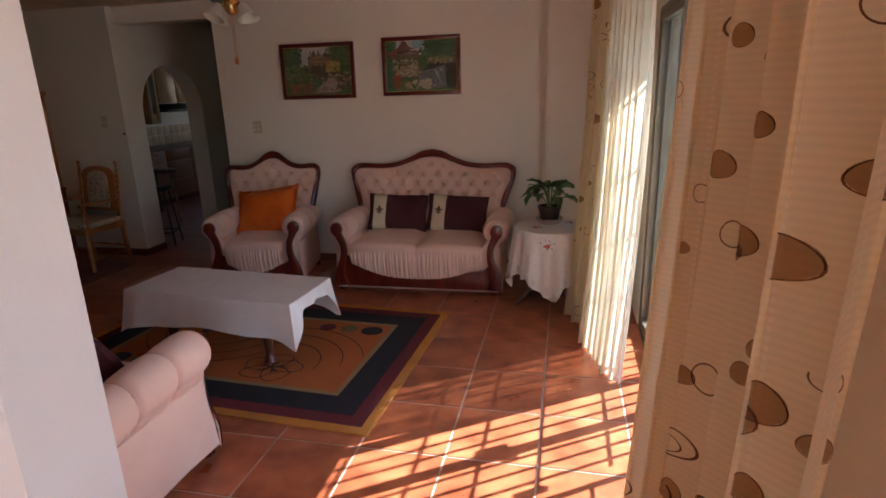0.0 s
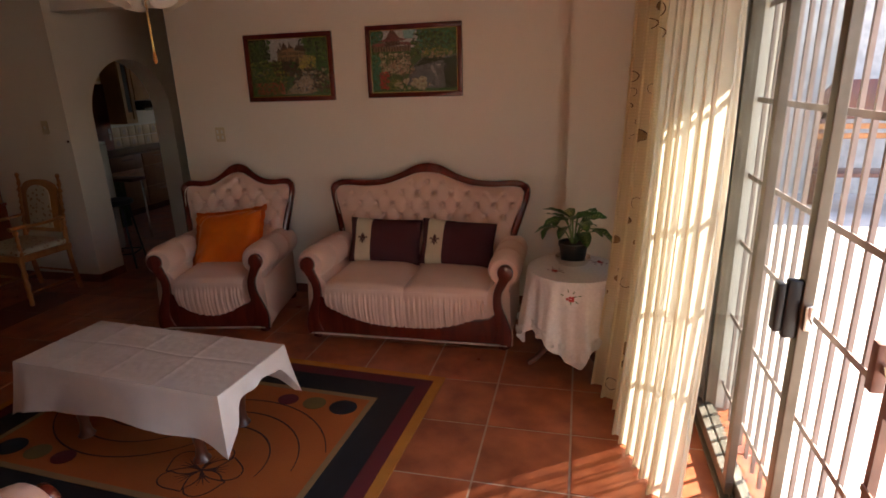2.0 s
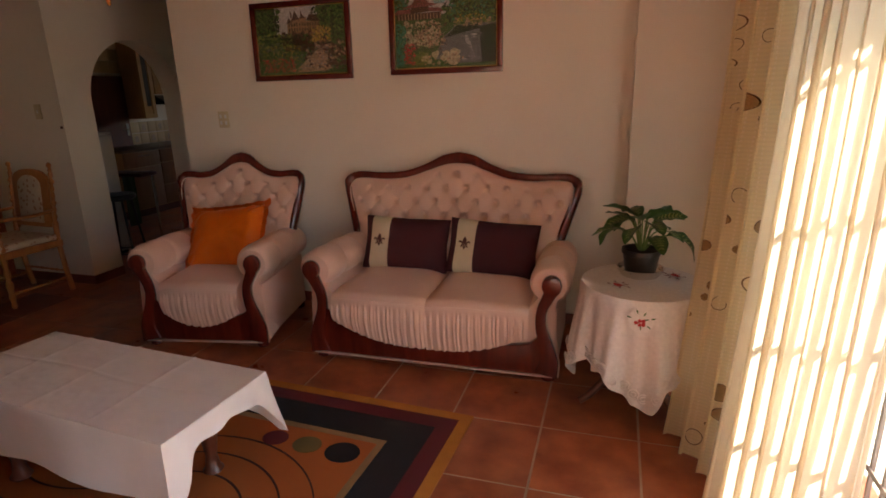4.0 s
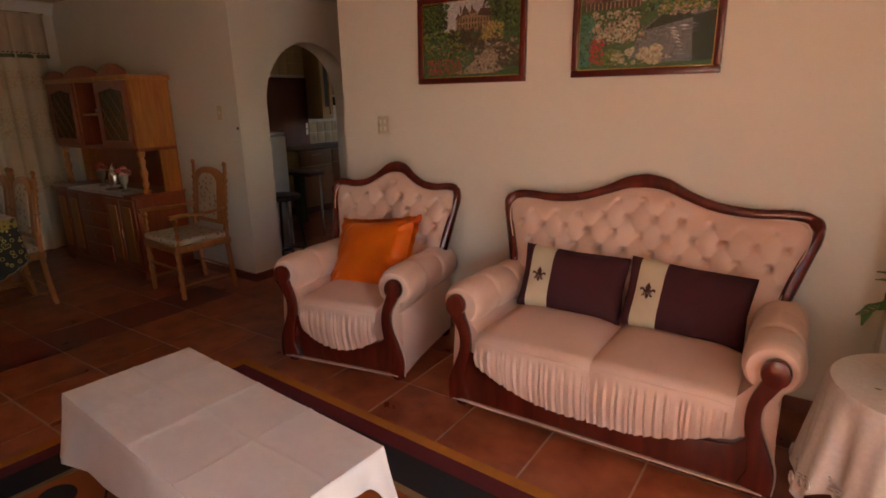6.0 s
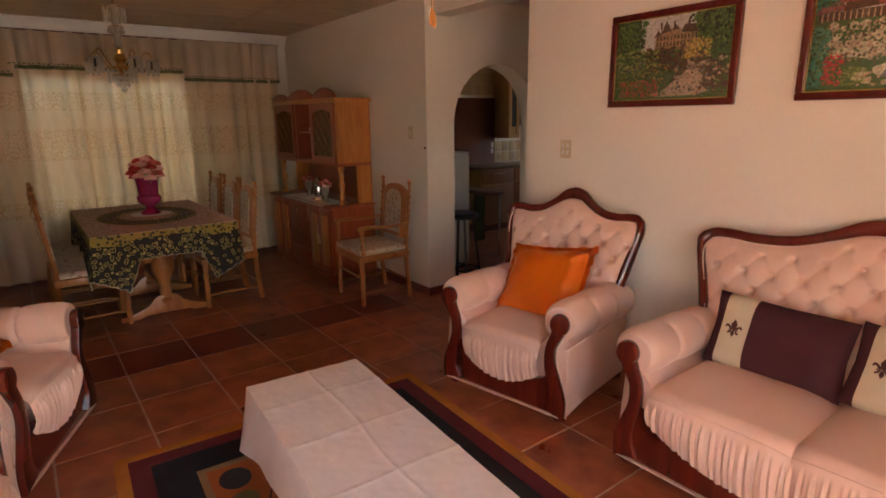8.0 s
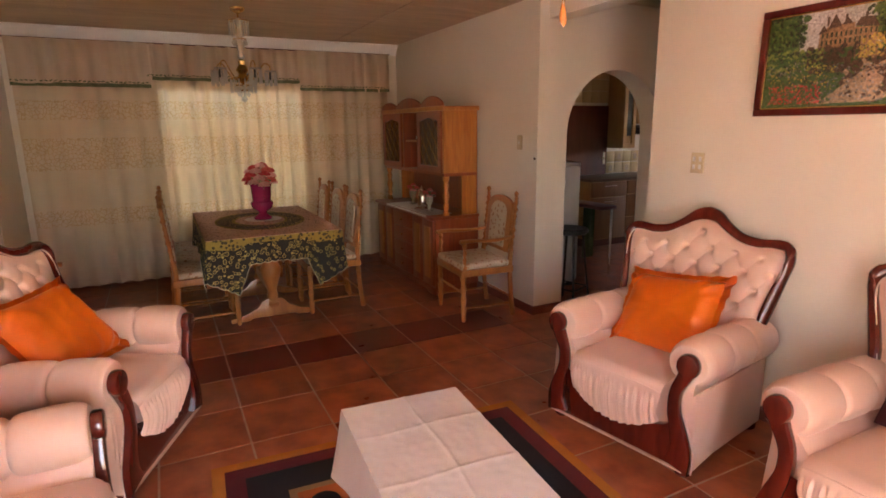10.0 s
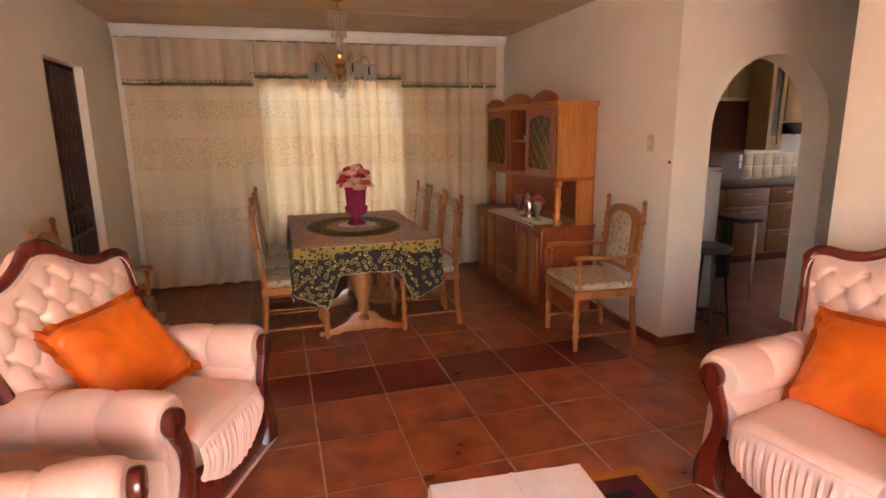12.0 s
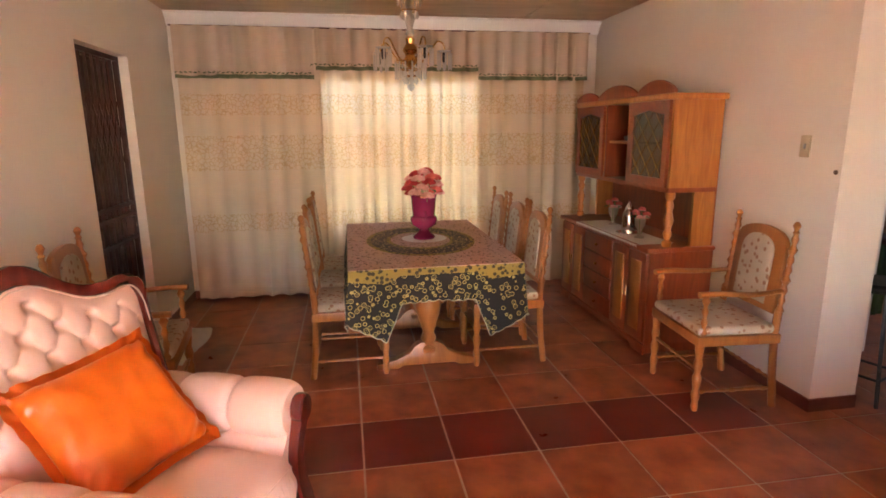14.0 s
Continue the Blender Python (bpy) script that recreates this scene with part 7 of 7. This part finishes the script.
# ---- ceiling fan ----
def ceiling_fan():
    root = thing("ceiling_fan", "ceiling fan with tulip glass lamps and two pull chains", "ceiling fan", pose(-1.15, 3.93, 0))
    part("canopy", lathe([(0.02, 2.42), (0.06, 2.45), (0.07, 2.499)], 24), "brass", root)
    part("rod", lathe([(0.011, 2.36), (0.011, 2.43)], 10), "brass", root)
    part("motor", lathe([(0.03, 2.20), (0.10, 2.21), (0.115, 2.24), (0.115, 2.32), (0.09, 2.35), (0.03, 2.365)], 32), "brass", root)
    part("lamp_hub", lathe([(0.0, 2.10), (0.025, 2.105), (0.045, 2.13), (0.05, 2.17), (0.035, 2.20)], 20), "brass", root)
    for k in range(4):
        a = radians(90 * k + 38)
        mm = Matrix.Rotation(a, 4, "Z") @ Matrix.Rotation(radians(11), 4, "X")
        iron = part("blade_iron", tube([(0.10 + 0.075 * (1 - math.cos(t)) , 0.035 * math.sin(t), 0) for t in np.linspace(0, 2 * math.pi, 21)[:-1]], 0.006, 6, True), "brass", root)
        iron.matrix_basis = Matrix.Translation((0, 0, 2.245)) @ mm
        pts = [(0.20, -0.05), (0.24, -0.062), (0.56, -0.070), (0.60, -0.05), (0.61, 0), (0.60, 0.05), (0.56, 0.070), (0.24, 0.062), (0.20, 0.05)]
        part("blade", prism(pts, -0.004, 0.004, "z", 0.002), "dark_wood", root).matrix_basis = Matrix.Translation((0, 0, 2.25)) @ mm
    for k in range(4):
        a = radians(90 * k + 70)
        arm = Matrix.Rotation(a, 4, "Z")
        part("lamp_arm", tube([arm @ Vector(p) for p in ((0.03, 0, 2.15), (0.07, 0, 2.165), (0.095, 0, 2.15))], 0.007, 8), "brass", root)
        sh = lathe([(0.018, 0), (0.03, -0.015), (0.036, -0.04), (0.045, -0.07), (0.062, -0.092), (0.059, -0.092), (0.042, -0.068), (0.03, -0.03), (0.012, -0.006)], 24)
        part("lamp_shade", sh, "shade_glass", root, "frosted tulip glass shade").matrix_basis = arm @ Matrix.Translation((0.095, 0, 2.155)) @ Matrix.Rotation(radians(-28), 4, "Y")
    for x, y in ((0.012, -0.02), (-0.02, 0.012)):
        ch = part("pull_chain", tube([(x, y, 2.105), (x, y, 1.98), (x, y, 1.865)], 0.0016, 5), "brass", root)
        part("chain_bob", lathe([(0.0, 1.812), (0.007, 1.82), (0.008, 1.835), (0.004, 1.86), (0.001, 1.868)], 12), "oak", ch, "turned wooden bob").location = (x, y, 0)


M["shade_glass"] = cloth("frosted_lamp_glass", (0.75, 0.72, 0.64), (0.80, 0.76, 0.66), 0.4)
ceiling_fan()


# ---- wall fittings ----
def plate(name, label, x, z, y, w, h, rockers):
    root = thing(name, label, "switch", pose(x, y, z))
    part("plate", box(-w / 2, w / 2, -0.009, 0, -h / 2, h / 2, 0.003), "plastic_switch", root)
    for dx, dz in rockers:
        part("rocker", box(dx - 0.008, dx + 0.008, -0.013, -0.008, dz - 0.013, dz + 0.013, 0.002), "fridge", root)


plate("light_switch", "cream double light switch on the wall near the armchair", -2.067, 1.332, NORTH - 0.0005, 0.085, 0.115, ((-0.02, 0.022), (0.02, 0.022), (-0.02, -0.022), (0.02, -0.022)))
plate("light_switch", "cream light switch plate on the dresser wall", -3.735, 1.415, DINING_NORTH - 0.0005, 0.065, 0.115, ((0, 0),))
stud = thing("wall_stud", "small brown metal stud on the wall corner", "stud", pose(-3.528, DINING_NORTH, 1.292))
part("head", lathe([(0.012, 0), (0.011, 0.006), (0, 0.009)], 14), "brown_metal", stud).matrix_basis = Matrix.Rotation(radians(90), 4, "X")


# ---- kitchen beyond the arch ----
def kitchen():
    fr = thing("fridge", "white enamel fridge standing in the kitchen", "fridge", pose(-4.30, 6.19, 0))
    part("cabinet", box(-0.27, 0.25, -0.28, 0.28, 0.03, 1.17, 0.012), "fridge", fr)
    part("top_cap", box(-0.27, 0.265, -0.285, 0.285, 1.171, 1.20, 0.008), "fridge", fr)
    part("door_seal", box(0.251, 0.262, -0.27, 0.27, 0.08, 1.165), "black", fr)
    part("door", box(0.263, 0.295, -0.28, 0.26, 0.07, 1.168, 0.01), "fridge", fr)
    part("plinth", box(-0.25, 0.24, -0.26, 0.26, 0.0, 0.03), "black", fr)
    st = thing("bar_stool", "black steel bar stool with a round padded seat inside the arch", "stool", pose(-3.63, 6.04, 0, 0, 0, 20))
    part("seat", lathe([(0.0, 0.63), (0.14, 0.632), (0.155, 0.645), (0.155, 0.665), (0.14, 0.68), (0.0, 0.685)], 28), "black", st)
    for k in range(4):
        a = radians(45 + 90 * k)
        part("leg", tube([(0.11 * math.cos(a), 0.11 * math.sin(a), 0.635), (0.15 * math.cos(a), 0.15 * math.sin(a), 0.3), (0.19 * math.cos(a), 0.19 * math.sin(a), 0.0)], 0.011, 8), "black", st)
        b = radians(135 + 90 * k)
        part("footrest", tube([(0.172 * math.cos(a), 0.172 * math.sin(a), 0.15), (0.172 * math.cos(b), 0.172 * math.sin(b), 0.15)], 0.008, 8), "black", st)
    bar = thing("breakfast_bar", "narrow brown breakfast bar on a steel leg with a green cloth", "counter", pose(-4.55, 7.05, 0))
    part("bar_top", box(-0.42, 0.40, -0.20, 0.02, 0.70, 0.735, 0.006), "dark_wood", bar)
    part("steel_leg", lathe([(0.014, 0), (0.014, 0.699)], 14), "chrome", bar).location = (0.36, -0.01, 0)
    part("end_panel", box(-0.42, -0.39, -0.18, 0.01, 0, 0.699), "kitchen_wood", bar)
    green = thing("hanging_cloth", "green cloth hanging from the breakfast bar", "cloth", pose(-4.55, 7.05, 0))
    part("cloth", folded(0.10, -0.17, 0.0, 0.14, 0.699, 0.012, 0.09, 2), "green_cloth", green)
    # base units along the far wall
    xf, xw = -5.27, -5.852
    k = 0
    y = 7.70
    while y < 10.3:
        u = thing("base_cabinet", "brown kitchen base cabinet with steel bar handles", "cabinet", pose(0, y, 0), "kitchen base cabinets")
        part("carcass", box(xw, xf, 0.002, 0.598, 0.10, 0.845), "kitchen_wood", u, smooth=False)
        part("kick", box(xw, xf - 0.05, 0.002, 0.598, 0.0, 0.10), "dark_wood", u, smooth=False)
        cuts = ((0.11, 0.36), (0.37, 0.66), (0.67, 0.84)) if k % 2 else ((0.11, 0.64), (0.65, 0.84))
        for z0, z1 in cuts:
            d = part("drawer_front", box(xf, xf + 0.018, 0.008, 0.592, z0, z1, 0.003), "kitchen_unit", u)
            part("handle", tube([(xf + 0.04, 0.20, z1 - 0.05), (xf + 0.04, 0.40, z1 - 0.05)], 0.006, 8), "chrome", d)
        y += 0.60
        k += 1
    wt = thing("worktop", "brown laminate worktop along the kitchen wall", "worktop")
    part("slab", box(xw, xf + 0.03, 7.69, 10.32, 0.846, 0.88, 0.006), "worktop", wt)
    # wall tiles with a brown basket motif
    tiles = new("tile_splashback")
    tagged(tiles, "cream wall tiles with brown motifs above the worktop", "wall tiles", kind="structure")
    base = None
    for r, z in enumerate((0.885, 1.04)):
        for c in range(10):
            yy = 8.47 + 0.152 * c
            mm = Matrix.Translation((xw, yy, z))
            if base is None:
                base = part("tile", box(0.001, 0.009, 0.001, 0.149, 0.001, 0.149, 0.002), "wall_tile", tiles)
                base.matrix_basis = mm
                mot = part("tile_motif", prism([(0.05, 0.03), (0.105, 0.03), (0.11, 0.09), (0.08, 0.12), (0.045, 0.09)], 0.009, 0.0105, "x"), "p_rock2", base)
            else:
                t = again("tile", base, tiles, mm)
                if (c + r) % 2 == 0:
                    again("tile_motif", mot, t, Matrix())
    for c in range(6):
        for r in range(3):
            again("tile", base, tiles, Matrix.Translation((xw, 7.70 + 0.152 * c, 1.84 + 0.152 * r)))
    d = thing("door_3", "red-brown wooden kitchen door with a steel lever handle", "door", kind="structure")
    part("door_leaf", box(xw + 0.002, xw + 0.04, 7.66, 8.44, 0.0, 1.80, 0.004), "kitchen_door", d)
    part("door_handle", tube([(xw + 0.07, 8.39, 1.10), (xw + 0.075, 8.27, 1.10)], 0.009, 8), "chrome", d)
    part("door_plate", box(xw + 0.04, xw + 0.046, 8.37, 8.41, 1.02, 1.18), "chrome", d)
    g = thing("glazed_cabinet", "narrow pale wooden wall cabinet with a glass door", "cabinet", pose(xw, 8.45, 0))
    part("carcass", box(0.001, 0.30, 0.002, 0.218, 1.24, 2.30, 0.003), "kitchen_wood", g)
    part("pane", box(0.301, 0.308, 0.064, 0.156, 1.40, 2.22), "black", g, "dark glass pane")
    part("door_rim", merge(bmesh.new(), frame_band(0.004, 0.216, 1.245, 2.295, 0.055, 0.302, 0.322), Matrix(((0, 0, 1, 0), (1, 0, 0, 0), (0, 1, 0, 0), (0, 0, 0, 1)))), "kitchen_wood", g, smooth=False)
    for j in range(2):
        w = thing("wall_cabinet", "pale wooden kitchen wall cabinet over the cooker hood", "cabinet", pose(xw, 8.675 + 0.45 * j, 0), "kitchen wall cabinets")
        part("carcass", box(0.001, 0.31, 0.002, 0.446, 1.56, 2.30, 0.003), "kitchen_wood", w)
        dd = part("door", box(0.311, 0.328, 0.006, 0.442, 1.565, 2.295, 0.003), "kitchen_wood", w)
        hy = 0.39 if j == 0 else 0.06
        part("handle", tube([(0.35, hy, 1.62), (0.35, hy, 1.76)], 0.006, 8), "chrome", dd)
    hood = thing("cooker_hood", "black cooker hood under the wall cabinets", "cooker hood", pose(xw, 8.68, 0))
    part("canopy", prism([(0.001, 1.42), (0.46, 1.42), (0.46, 1.455), (0.30, 1.545), (0.001, 1.545)], 0.0, 0.88, "y", 0.004), "black", hood)
    part("filter_strip", box(0.40, 0.455, 0.05, 0.83, 1.412, 1.419), "chrome", hood)


M["kitchen_door"] = wood("red_brown_door_stain", (0.20, 0.055, 0.025), (0.12, 0.03, 0.014), scale=5, rough=0.6, coat=0.0)
M["kitchen_unit"] = wood("mid_brown_kitchen_front", (0.30, 0.15, 0.065), (0.22, 0.10, 0.04), scale=5, rough=0.4)
M["green_cloth"] = material("green_cotton", (0.055, 0.095, 0.03), (0.03, 0.05, 0.015), rough=0.9, scale=20, fine=300, bump=0.2)
kitchen()


# ---- floor tiles, laid last ----
T, GX, GY = 0.42, 0.37, 3.595
floor = tagged(part("floor", box(-6.38, EAST + 0.0, -2.4, 11.4, -0.12, -0.003), "grout", smooth=False), "terracotta floor tiles in pale grout joints with a maroon band", "floor", kind="structure")


def tile_mesh():
    g = 0.0045
    return box(g, T - g, g, T - g, -0.0028, 0.0, 0.0022, 1)


first_tile = first_dark = None
rest = bmesh.new()
count = 0
for i in range(-17, 3):
    for j in range(-15, 19):
        x, y = GX + T * i, GY + T * j
        if x > EAST or y > 11.3:
            continue
        dark = i == -10 and SOUTH - 0.5 < y < 5.2
        near = -5.2 < x < 1.1 and 1.4 < y < 5.3
        if near and count < 300:
            count += 1
            src = first_dark if dark else first_tile
            m = Matrix.Translation((x, y, 0))
            if src is None:
                src = part("tile", tile_mesh(), "tile_dark" if dark else "tile", floor, smooth=False)
                src.matrix_basis = m
                if dark:
                    first_dark = src
                else:
                    first_tile = src
            else:
                again("tile", src, floor, m)
        else:
            merge(rest, tile_mesh(), Matrix.Translation((x, y, 0)))
part("tile_field", rest, "tile", floor, smooth=False)["kind"] = "stuff"
